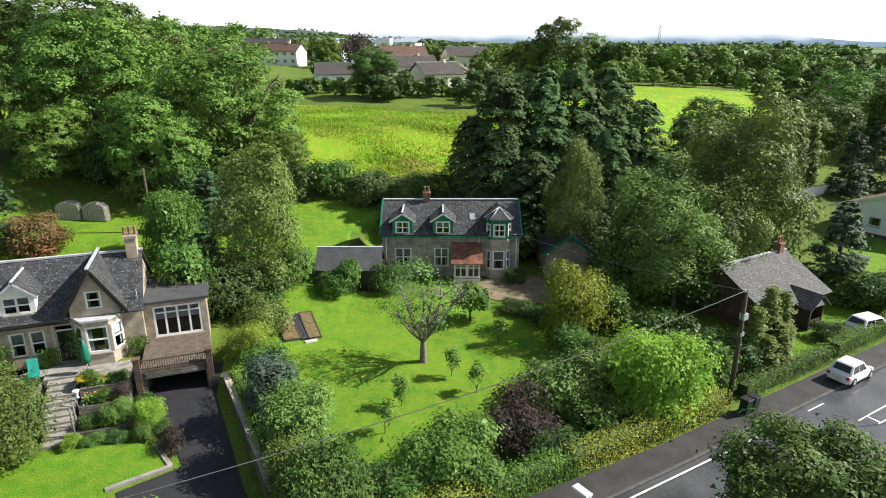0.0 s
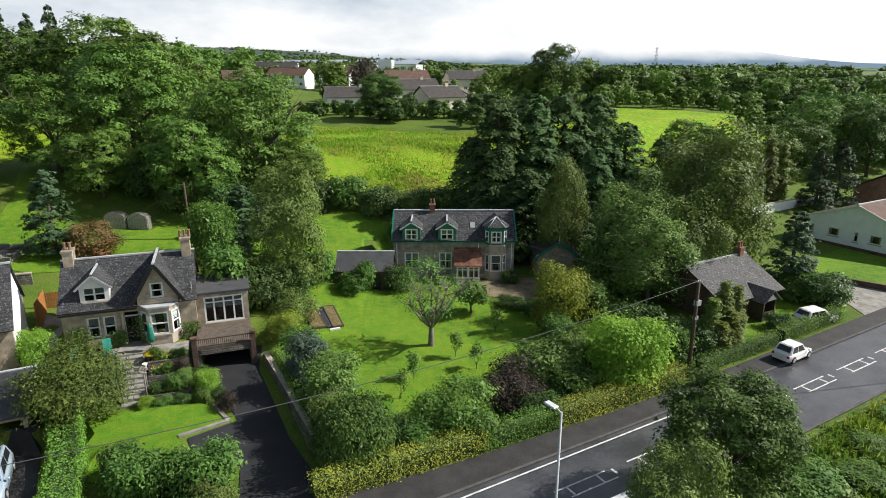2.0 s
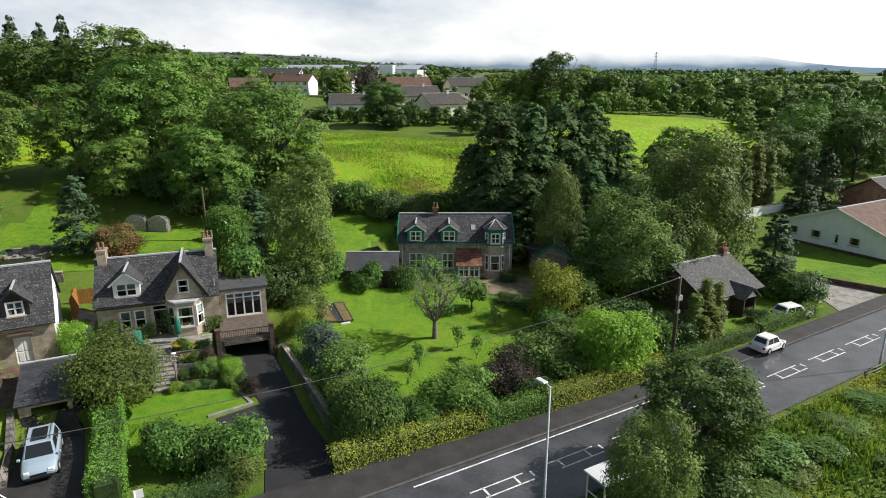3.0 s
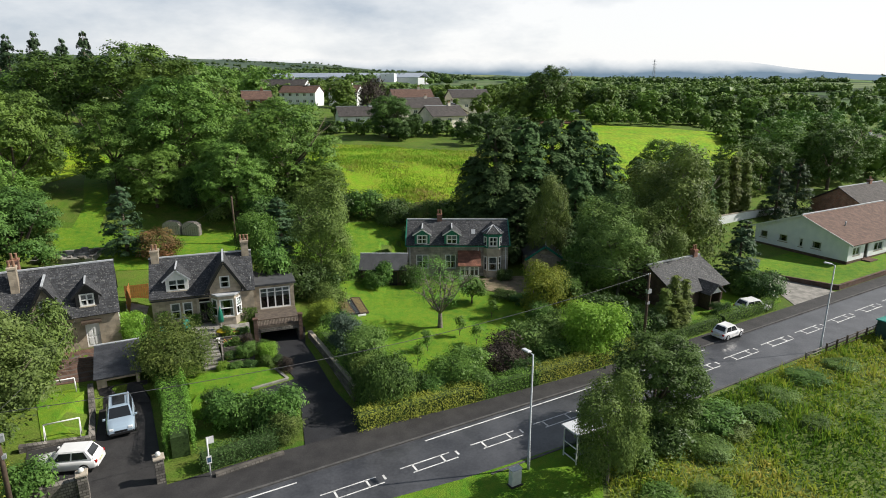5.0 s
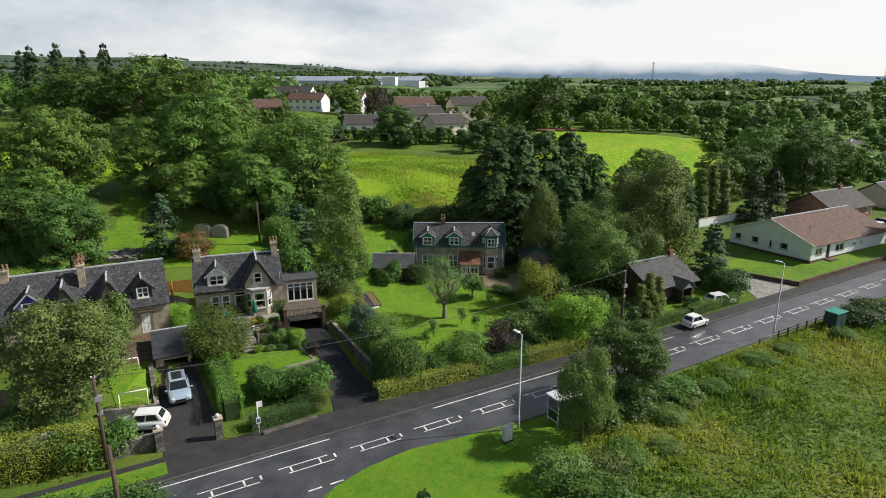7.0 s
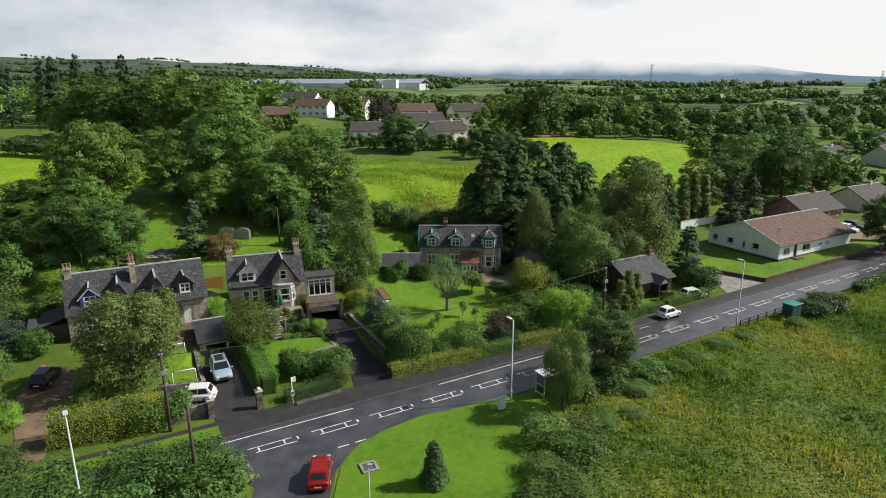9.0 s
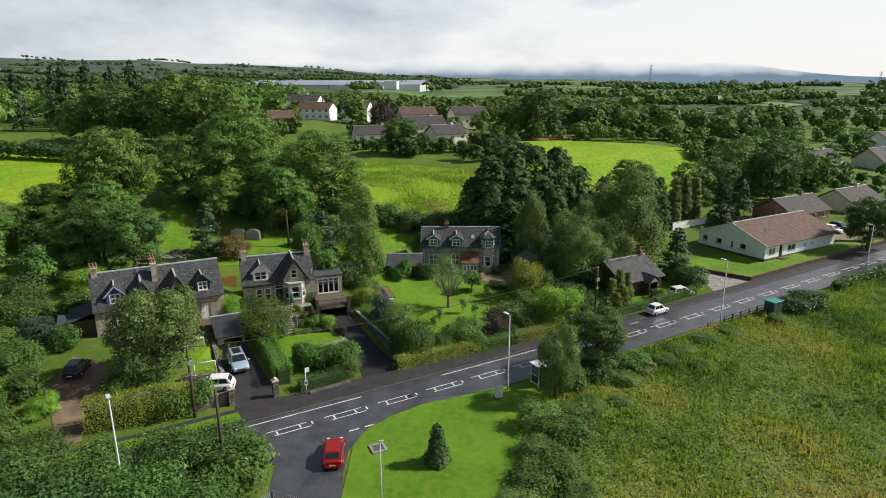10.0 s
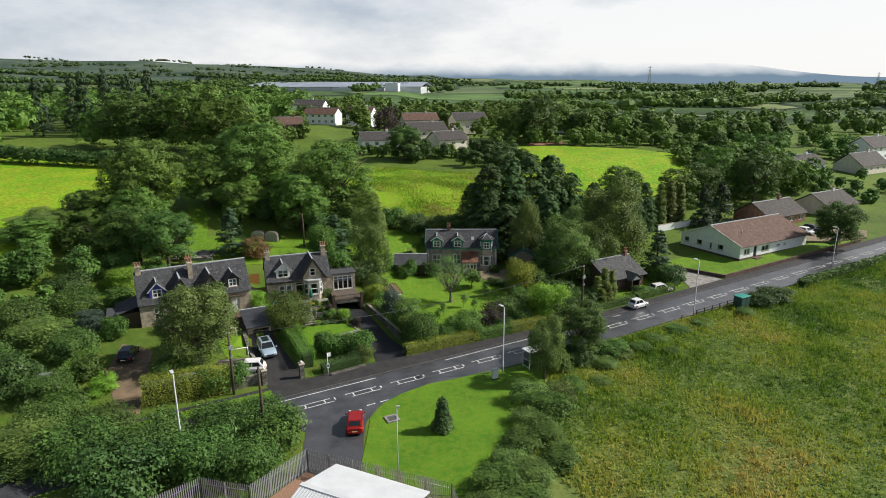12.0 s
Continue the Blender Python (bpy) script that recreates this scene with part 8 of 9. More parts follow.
car("white_car", pose(33.6, 43.6, g(33.6, 43.6) + 0.06, 0, 0, 20), P_WHITE, "white car on the cottage drive", 4.1, 1.75, 1.45)
car("red_car", pose(-11.6, 3.2, on_road(-11.6, 3.2), 0, 0, 97), P_RED, "red hatchback car at the junction", 4.0, 1.75, 1.48)
car("dark_car", pose(-41.6, 16.8, g(-41.6, 16.8) + 0.06, 0, 0, 100), P_NAVY, "dark blue car on the earth drive", 4.1, 1.75, 1.45)
for i, (x, y) in enumerate(((74.0, 78.4), (76.6, 77.0), (79.5, 79.5))):
    car("parked_white_car", pose(x, y, 3.75, 0, 0, -60), P_WHITE if i < 2 else P_NAVY, "white car beside the bungalow" if i < 2 else "dark blue car beside the bungalow", 4.1, 1.75, 1.45)
draped("bungalow_yard", [(66, 72), (76, 77), (84, 82), (92, 80), (88, 74), (78, 70)], M_GRAVEL, 0.05, "pale yard beside the bungalow", "yard", level=lambda x, y: 3.68)


# ---- street furniture ----
def street_lamp(x, y, ztop, turn, label="tall grey steel street lamp with flat head"):
    z = g(x, y)
    h = ztop - z
    s = thing("street_lamp", pose(x, y, z, 0, 0, turn), label, "street lamp", "street lamps")
    part("column", tube(bmesh.new(), [(0, 0, -0.3), (0, 0, 1.3), (0, 0, 1.32), (0, 0, h)], [0.10, 0.10, 0.075, 0.05], 10), M_POST, s)
    part("arm", tube(bmesh.new(), [(0, 0, h - 0.05), (0.25, 0, h + 0.03), (0.5, 0, h + 0.05)], 0.035, 8), M_POST, s)
    hd = part("head", boxes((0.30, 0.95, -0.16, 0.16, h + 0.0, h + 0.10), bev=0.03), M_METALROOF, s)
    part("lens", boxes((0.42, 0.88, -0.11, 0.11, h - 0.02, h - 0.002)), M_LAMP_CLEAR, hd)


street_lamp(4.7, 15.2, 9.9, 125)
street_lamp(34.9, 33.0, 10.5, 125)
street_lamp(-27.0, -2.3, 10.0, 125)
street_lamp(68.9, 54.9, 10.2, 125)
street_lamp(101, 73.5, 11.0, 125)


def timber_pole(x, y, ztop, label, arm=True):
    z = g(x, y)
    s = thing("utility_pole", pose(x, y, z, 0, 0, 30), label, "utility pole", "utility poles")
    part("pole", tube(bmesh.new(), [(0, 0, -0.5), (0.03, 0, (ztop - z) * 0.5), (0, 0, ztop - z)], [0.16, 0.14, 0.11], 10), M_TIMBER, s)
    if arm:
        part("bracket", boxes((-0.10, 0.35, -0.16, 0.16, ztop - z - 1.9, ztop - z - 1.5)), M_STEEL, s)
        part("bracket", boxes((-0.08, 0.28, -0.12, 0.12, ztop - z - 3.0, ztop - z - 2.75)), M_STEEL, s)
        for q in (-0.12, 0.12):
            part("insulator", tube(bmesh.new(), [(q, 0, ztop - z - 0.08), (q, 0, ztop - z + 0.10)], 0.04, 8), M_LAMP_CLEAR, s)
    return s


timber_pole(18.3, 34.0, 9.3, "dark timber pole beside the hedge")
timber_pole(-26.3, 9.8, 8.9, "timber pole with steel fittings in the hedge")
timber_pole(-20.2, 0.6, 9.4, "dark timber pole among the shrubs", False)
timber_pole(-28.7, 57.6, 12.4, "weathered timber pole on the back lawn", False)
timber_pole(-40.6, 9.9, 4.6, "short leaning timber post", False)
timber_pole(-62.4, 49.2, 12.0, "pale slim post by the pasture", False)


def cable(a, b, sag, r=0.022, label="thin overhead cable between the poles"):
    a, b = Vector(a), Vector(b)
    pts = [a.lerp(b, i / 16) - Vector((0, 0, sag * 4 * (i / 16) * (1 - i / 16))) for i in range(17)]
    solo("overhead_cable", tube(bmesh.new(), pts, r, 5), M_WIRE, label, "cable", "overhead cables")


cable((18.3, 34.0, 9.35), (-26.3, 9.8, 8.8), 1.3)
cable((18.3, 34.0, 9.3), (7.3, 55.2, 6.5), 0.4, 0.016)
cable((-26.3, 9.8, 8.8), (-40.6, 9.9, 4.5), 0.4, 0.016)
cable((-28.7, 57.6, 12.2), (-35.5, 56.8, 8.0), 0.05, 0.02, "slanting stay wire of the pole")
cable((-26.3, 9.8, 8.6), (-33.8, 30.2, 6.4), 0.5, 0.014)


def bin_pair(x, y, turn):
    b = thing("wheeled_bin", pose(x, y, on_road(x, y) + 0.10, 0, 0, turn), "dark green wheeled bin on the pavement", "bin", "wheeled bins")
    bm = bmesh.new()
    prism(bm, [(-0.24, -0.24, 0.08), (0.24, -0.24, 0.08), (0.29, -0.30, 0.98), (-0.29, -0.30, 0.98)], (0, 0.52, 0))
    part("body", bm, M_BIN, b)
    part("lid", boxes((-0.31, 0.31, -0.34, 0.30, 0.98, 1.05), bev=0.02), M_BLACK, b)
    for q in (-0.2, 0.2):
        part("wheel", tube(bmesh.new(), [(q - 0.03, 0.24, 0.1), (q + 0.03, 0.24, 0.1)], 0.1, 10), M_RUBBER, b)
    part("handle", tube(bmesh.new(), [(-0.24, 0.33, 0.93), (0.24, 0.33, 0.93)], 0.02, 6), M_BIN, b)
    copy_thing(b, pose(x + 0.62, y + 0.34, on_road(x, y) + 0.10, 0, 0, turn + 4))


bin_pair(18.7, 32.7, 30)


def street_cabinet():
    z = g(3.6, 13.5)
    c = thing("street_cabinet", pose(3.6, 13.5, z, 0, 0, 30), "pale grey roadside cabinet on a dark plinth", "cabinet")
    part("plinth", boxes((-0.45, 0.45, -0.28, 0.28, -0.2, 0.12)), M_PAVE, c)
    part("body", boxes((-0.38, 0.38, -0.20, 0.20, 0.12, 1.25), bev=0.02), M_WHITE, c)
    part("door", boxes((-0.33, 0.33, -0.225, -0.203, 0.18, 1.18)), M_WHITE, c)
    part("top", boxes((-0.42, 0.42, -0.24, 0.24, 1.25, 1.31), bev=0.01), M_POST, c)


street_cabinet()


def bus_sign():
    z = g(-16.4, 14.3)
    s = thing("bus_stop_sign", pose(-16.4, 14.3, z, 0, 0, 30), "white bus stop post with a flag and notice", "sign")
    part("post", tube(bmesh.new(), [(0, 0, -0.2), (0, 0, 3.0)], 0.05, 8), M_WHITE, s)
    part("flag", boxes((-0.06, 0.42, -0.02, 0.02, 2.5, 3.0)), M_WHITE, s)
    n = part("notice", boxes((-0.16, 0.16, -0.09, -0.055, 1.1, 1.65)), M_WHITE, s)
    part("notice_text", boxes((-0.12, 0.12, -0.097, -0.092, 1.2, 1.55)), paint("blue_notice", (0.10, 0.18, 0.30)), n)


bus_sign()


def bus_shelter():
    x, y = 8.9, 16.9
    s = thing("bus_shelter", pose(x, y, g(x, y) + 0.05, 0, 0, 29.7), "white framed glazed bus shelter", "bus shelter")
    for px in (-1.4, 0, 1.4):
        for py in (-0.65, 0.65):
            part("post", boxes((px - 0.04, px + 0.04, py - 0.04, py + 0.04, -0.2, 2.3)), M_WHITE, s)
    part("roof", boxes((-1.6, 1.6, -0.85, 0.85, 2.3, 2.42), bev=0.03), M_METALROOF, s)
    for px in (-0.7, 0.7):
        part("pane", boxes((px - 0.64, px + 0.64, -0.66, -0.645, 0.3, 2.1)), M_GLASS, s)
    for px in (-1.4, 1.4):
        part("end_pane", boxes((px - 0.01, px + 0.01, -0.58, 0.58, 0.3, 2.1)), M_GLASS, s)
        part("end_rail", box(bmesh.new(), px - 0.04, px + 0.04, -0.60, 0.60, 0.22, 0.30), M_WHITE, s)
        part("end_rail", box(bmesh.new(), px - 0.04, px + 0.04, -0.60, 0.60, 1.15, 1.22), M_WHITE, s)
    part("bench", boxes((-1.2, 1.2, -0.5, -0.15, 0.5, 0.56)), M_POST, s)


bus_shelter()


def green_box():
    x, y = 43.4, 36.0
    s = thing("green_kiosk", pose(x, y, g(x, y), 0, 0, 29.7), "green steel equipment kiosk behind the fence", "kiosk")
    part("body", boxes((-1.0, 1.0, -0.7, 0.7, -0.2, 1.8), bev=0.02), M_CAB, s)
    part("roof", boxes((-1.1, 1.1, -0.8, 0.8, 1.8, 1.92), bev=0.03), M_TEAL, s)
    for q in (-0.5, 0.5):
        part("door", boxes((q - 0.46, q + 0.46, -0.725, -0.703, 0.0, 1.68)), M_CAB, s)


green_box()


def post_fence(name, pts, height, label, mat, rails=3, gap=1.8):
    f = thing(name, Matrix(), label, "fence")
    for (xa, ya), (xb, yb) in zip(pts, pts[1:]):
        ln = math.hypot(xb - xa, yb - ya)
        k = max(1, round(ln / gap))
        for i in range(k):
            x, y = xa + (xb - xa) * i / k, ya + (yb - ya) * i / k
            z = g(x, y)
            part("post", boxes((x - 0.06, x + 0.06, y - 0.06, y + 0.06, z - 0.3, z + height)), mat, f)
        for r in range(rails):
            q = height * (r + 0.7) / rails
            part("rail", tube(bmesh.new(), [(xa, ya, g(xa, ya) + q), (xb, yb, g(xb, yb) + q)], 0.045, 4), mat, f)
    return f


post_fence("post_and_rail_fence", [xy(36.5, -6.9), xy(47, -6.9)], 1.1, "dark post and rail fence beside the road", M_TIMBER)
post_fence("pale_barrier", [xy(33.4, -6.8), xy(35.8, -6.8)], 0.9, "pale weathered rail barrier by the lamp", M_GREYWOOD)
post_fence("field_fence", [(-26, 84), (-12, 77), (4, 75)], 1.1, "old timber field fence", M_TIMBER, 2, 2.6)


def stone_wall(name, pts, height, width, mat, label, level=None, cap=True):
    w = thing(name, Matrix(), label, "wall")
    for (xa, ya), (xb, yb) in zip(pts, pts[1:]):
        a, b = Vector((xa, ya, 0)), Vector((xb, yb, 0))
        d = (b - a).normalized()
        s = Vector((-d.y, d.x, 0)) * width / 2
        k = max(1, int((b - a).length / 3))
        for i in range(k):
            p, q = a.lerp(b, i / k), a.lerp(b, (i + 1) / k)
            f = level or g
            z0, z1 = f(p.x, p.y), f(q.x, q.y)
            bm = bmesh.new()
            prism(bm, [p - s + Vector((0, 0, z0 - 0.5)), q - s + Vector((0, 0, z1 - 0.5)), q - s + Vector((0, 0, z1 + height)), p - s + Vector((0, 0, z0 + height))], s * 2)
            part("wall_length", bm, mat, w)
            if cap:
                bm = bmesh.new()
                prism(bm, [p - s * 1.2 + Vector((0, 0, z0 + height)), q - s * 1.2 + Vector((0, 0, z1 + height)), q - s * 1.2 + Vector((0, 0, z1 + height + 0.1)), p - s * 1.2 + Vector((0, 0, z0 + height + 0.1))], s * 2.4)
                part("coping", bm, mat if mat is M_BRICK_DARK else M_DRESSED, w)
    return w


stone_wall("rubble_wall", [(-27.2, 10.6), (-23.9, 12.6)], 1.25, 0.45, M_RUBBLE, "grey rubble stone wall by the road", cap=False)
stone_wall("rubble_wall", [(-30.4, 16.4), (-26.6, 18.4)], 0.5, 0.4, M_RUBBLE, "low rubble wall beside the small lawn", cap=False)
stone_wall("rubble_wall", [(-26.6, 18.5), (-29.6, 24.0)], 0.45, 0.4, M_RUBBLE, "low rubble edging of the drive", cap=False)
stone_wall("retaining_wall", [(-8.2, 24.2), (-11.2, 29.8), (-14.3, 35.4)], 0.9, 0.35, M_RUBBLE, "stone retaining wall beside the tarmac drive", level=lambda x, y: 2.0)
stone_wall("brick_garden_wall", [xy(52, 11.5), xy(55.4, 2.25), xy(70, 2.25), xy(99, 2.25)], 0.55, 0.25, M_BRICK_DARK, "low dark brick wall round the lawn", level=road_level)
stone_wall("lawn_edging", [(-17.0, 25.3), (-14.5, 27.2), (-16.0, 28.8)], 0.14, 0.25, M_FLAG, "pale stone edging of the lawn", cap=False)
stone_wall("white_yard_wall", [(45, 79.2), (50, 82.2), (59.6, 87.6)], 1.9, 0.25, M_RENDER, "white rendered yard wall", level=lambda x, y: 3.2)
plain_house("yard_outhouse", 47, 84.5, 29.7, 8, 5, 2.4, 1.2, M_RENDER, M_TILE_BROWN, "small white outhouse with brown roof behind the wall", 2, chim=False, z=3.4, group="outhouses")


def gate_pier(x, y):
    z = g(x, y)
    p = thing("gate_pier", pose(x, y, z, 0, 0, 30), "stone gate pier with a ball on top", "gate pier", "gate piers")
    part("shaft", boxes((-0.28, 0.28, -0.28, 0.28, -0.3, 1.75), bev=0.02), M_RUBBLE, p)
    part("cap", boxes((-0.36, 0.36, -0.36, 0.36, 1.75, 1.9), bev=0.03), M_DRESSED, p)
    bm = bmesh.new()
    bmesh.ops.create_uvsphere(bm, u_segments=14, v_segments=10, radius=0.17, matrix=Matrix.Translation((0, 0, 2.05)))
    part("ball", bm, M_WHITE, p)


gate_pier(-19.5, 13.9)
gate_pier(-23.5, 12.2)


# ---- gardens ----
def raised_beds():
    a = [(-13.3, 44.2), (-12.3, 44.9), (-10.7, 41.5), (-11.8, 40.9)]
    b = [(-11.7, 45.3), (-10.8, 45.7), (-9.3, 42.1), (-10.1, 41.6)]
    for o, l in ((a, "raised vegetable bed with brown soil and weeds"), (b, "raised vegetable bed edged with boards")):
        t = thing("raised_bed", Matrix(), l, "garden bed", "raised beds")
        bm = bmesh.new()
        prism(bm, [(x, y, g(x, y) - 0.1) for x, y in o], (0, 0, 0.34))
        part("soil", bm, M_BED, t)
        for i in range(4):
            p, q = Vector((*o[i], g(*o[i]) + 0.08)), Vector((*o[(i + 1) % 4], g(*o[(i + 1) % 4]) + 0.08))
            d = (q - p).normalized()
            s = Vector((-d.y, d.x, 0)) * 0.05
            bm = bmesh.new()
            prism(bm, [p - s + Vector((0, 0, -0.1)), q - s + Vector((0, 0, -0.1)), q - s + Vector((0, 0, 0.20)), p - s + Vector((0, 0, 0.20))], s * 2)
            part("board", bm, M_TIMBER, t)
    z = g(-9.9, 41.3) + 0.06
    bm = bmesh.new()
    prism(bm, [(x, y, g(x, y) + 0.05) for x, y in ((-12.2, 44.95), (-11.8, 45.2), (-10.2, 41.55), (-10.6, 41.4))], (0, 0, 0.20))
    solo("plastic_sheet", bm, M_PLASTIC, "crumpled black plastic sheet between the beds", "plastic sheet")
    solo("white_board", boxes((-0.45, 0.45, -0.12, 0.12, 0.0, 0.14)), M_WHITE, "pale plank lying at the bed", "plank", m=pose(-9.9, 41.3, z + 0.03, 0, 0, 25))


M_BED = material("weedy_soil", (0.20, 0.155, 0.06), 0.95, second=(0.07, 0.05, 0.03), scale=4, bump=0.8, bump_scale=14)
M_PLASTIC = material("black_plastic", (0.02, 0.022, 0.026), 0.2, second=(0.06, 0.065, 0.075), scale=5, bump=1.0, bump_scale=9, spec=0.6)
raised_beds()


def terrace_garden():
    """Steps, flower terraces and patio before the villa; local x along its front."""
    T = pose(VILLA[0], VILLA[1], 3.6, 0, 0, VILLA[2])
    st = thing("garden_steps", T, "worn stone garden steps with landings", "steps")
    for i in range(10):
        y = -2.2 - i * 0.55
        part("step", boxes((3.9 + i * 0.06, 5.5 + i * 0.06, y - 0.56, y, -2.2, -0.14 - i * 0.14)), M_FLAG, st)
    part("landing", boxes((3.6, 5.9, -2.18, -0.02, -1.2, -0.05)), M_FLAG, st)
    pa = thing("patio", T, "pale flagstone patio before the bay window", "patio", kind="structure")
    for i in range(6):
        for j in range(3):
            part("flagstone", boxes((5.95 + i * 0.46, 6.40 + i * 0.46, -2.75 + j * 0.58, -2.2 + j * 0.58, -1.2, -0.06 + 0.008 * ((i * 7 + j * 3) % 3))), M_FLAG, pa)
    pl = thing("front_path", T, "pale flagstone path along the house front", "path", kind="structure")
    part("flagstone", boxes((0.4, 3.55, -1.5, -0.05, -1.2, -0.10)), M_FLAG, pl)
    for k, (x0, x1, y0, y1, z) in enumerate([(5.9, 8.7, -4.0, -2.85, -0.15), (6.0, 8.7, -5.4, -4.25, -0.65), (6.1, 8.8, -7.2, -5.9, -1.25), (0.6, 3.5, -3.2, -1.7, -0.3), (1.2, 3.8, -5.2, -3.5, -0.9)]):
        b = thing("flower_terrace", T, "stone-walled flower terrace full of blooms", "flower bed", "flower terraces")
        part("soil", boxes((x0 + 0.15, x1 - 0.15, y0 + 0.15, y1, -2.0, z - 0.05)), M_SOIL, b)
        part("bed_wall", boxes((x0, x1, y0 - 0.05, y0 + 0.14, -2.0, z + 0.05), (x0, x0 + 0.14, y0 + 0.15, y1, -2.0, z + 0.05), (x1 - 0.14, x1, y0 + 0.15, y1, -2.0, z + 0.05)), M_RUBBLE, b)
        n = int((x1 - x0) * (y1 - y0) * 170)
        c = np.stack([rng.uniform(x0 + 0.2, x1 - 0.2, n), rng.uniform(y0 + 0.2, y1 - 0.1, n), np.zeros(n)], 1)
        hh = np.array([0.30 + 0.5 * max(0, noise.noise((p[0] * 1.6, p[1] * 1.6, k + 0.5))) for p in c])
        c[:, 2] = z + rng.uniform(0, 1, n) * hh
        nn = unit(n) + np.array([0, -0.2, 0.8])
        nn /= np.linalg.norm(nn, axis=1, keepdims=True)
        lv = new("planting", leaf_mesh("planting", leaf_arrays(c, nn, 0.17, 1.4), L_SHRUB if k % 2 else L_LIME))
        lv.parent = b
        tagged(lv, kind="stuff")
        m = n // 6
        pick = rng.choice(n, m, replace=False)
        c2 = c[pick].copy()
        c2[:, 2] = z + hh[pick] + 0.06
        fl = new("bloom", leaf_mesh("bloom", leaf_arrays(c2, nn[pick], 0.12, 1.0), L_FLOWER))
        fl.parent = b
        tagged(fl, kind="stuff")
    part("terrace_walk", boxes((6.0, 8.7, -5.85, -5.55, -2.0, -1.1)), M_FLAG, st)
    # garden arch
    a = thing("garden_arch", T @ pose(5.3, -6.9, -1.5), "rustic timber garden arch over the path", "arch")
    for x in (-0.75, 0.75):
        for y in (-0.35, 0.35):
            part("post", tube(bmesh.new(), [(x, y, -0.4), (x, y, 2.1)], 0.06, 7), M_GREYWOOD, a)
    for y in (-0.35, 0.35):
        part("beam", tube(bmesh.new(), [(-0.95, y, 2.1), (0, y, 2.35), (0.95, y, 2.1)], 0.06, 7), M_GREYWOOD, a)
    for x in (-0.5, 0.0, 0.5):
        part("crosspiece", tube(bmesh.new(), [(x, -0.5, 2.3), (x, 0.5, 2.3)], 0.04, 6), M_GREYWOOD, a)
    # parasols and seats
    u = thing("closed_parasol", T @ pose(6.1, -2.0, -0.05), "folded dark green garden parasol", "parasol")
    part("pole", tube(bmesh.new(), [(0, 0, 0), (0, 0, 2.3)], 0.025, 8), M_WHITE, u)
    part("canopy", tube(bmesh.new(), [(0, 0, 0.75), (0, 0, 1.1), (0, 0, 1.8), (0, 0, 2.35)], [0.24, 0.28, 0.18, 0.02], 12), M_GREEN, u)
    u = thing("yellow_parasol", T @ pose(6.2, -3.3, -0.5), "small open yellow garden parasol", "parasol")
    part("pole", tube(bmesh.new(), [(0, 0, 0), (0, 0, 1.0)], 0.025, 8), M_WHITE, u)
    part("canopy", tube(bmesh.new(), [(0, 0, 0.78), (0, 0, 0.86), (0, 0, 1.05)], [0.62, 0.58, 0.03], 16), M_YELLOW, u)
    for x, y in ((1.0, -2.0), (3.0, -1.4)):
        c = thing("garden_chair", T @ pose(x, y, -0.28 if y < -1.6 else -0.10, 0, 0, 12), "teal painted reclining garden chair", "chair", "garden chairs")
        part("seat", slab(bmesh.new(), [(-0.3, -0.75, 0.32), (0.3, -0.75, 0.32), (0.3, 0.1, 0.38), (-0.3, 0.1, 0.38)], 0.06), M_TEAL, c)
        part("backrest", slab(bmesh.new(), [(-0.3, 0.1, 0.4), (0.3, 0.1, 0.4), (0.3, 0.5, 1.05), (-0.3, 0.5, 1.05)], 0.06), M_TEAL, c)
        for lx in (-0.26, 0.26):
            for ly in (-0.65, 0.15):
                part("leg", boxes((lx - 0.03, lx + 0.03, ly - 0.03, ly + 0.03, 0, 0.34)), M_TEAL, c)
    v = thing("garden_urn", T @ pose(5.75, -4.2, -0.55), "white stone urn on the steps", "urn")
    part("bowl", tube(bmesh.new(), [(0, 0, 0), (0, 0, 0.1), (0, 0, 0.35), (0, 0, 0.5)], [0.14, 0.07, 0.12, 0.20], 12), M_WHITE, v)
    for x, y, h in ((1.0, -0.35, 1.9), (3.7, -0.35, 1.3), (5.6, -0.3, 2.4), (8.9, -0.4, 1.3)):
        n = 420
        c = np.stack([rng.normal(0, 0.34, n), rng.uniform(-0.2, 0.25, n), rng.uniform(0, h, n)], 1)
        nn = unit(n) * 0.6 + np.array([0, -1.0, 0.4])
        nn /= np.linalg.norm(nn, axis=1, keepdims=True)
        cl = thing("climbing_plant", T @ pose(x, y, -0.1), "leafy climber against the house wall", "climber", "climbers")
        part("stem", tube(bmesh.new(), [(0, 0, -0.2), (0.05, 0.1, h * 0.7)], 0.03, 5), M_BARK, cl)
        lv = new("foliage", leaf_mesh("foliage", leaf_arrays(c, nn, 0.15, 1.3), L_SHRUB))
        lv.parent = cl


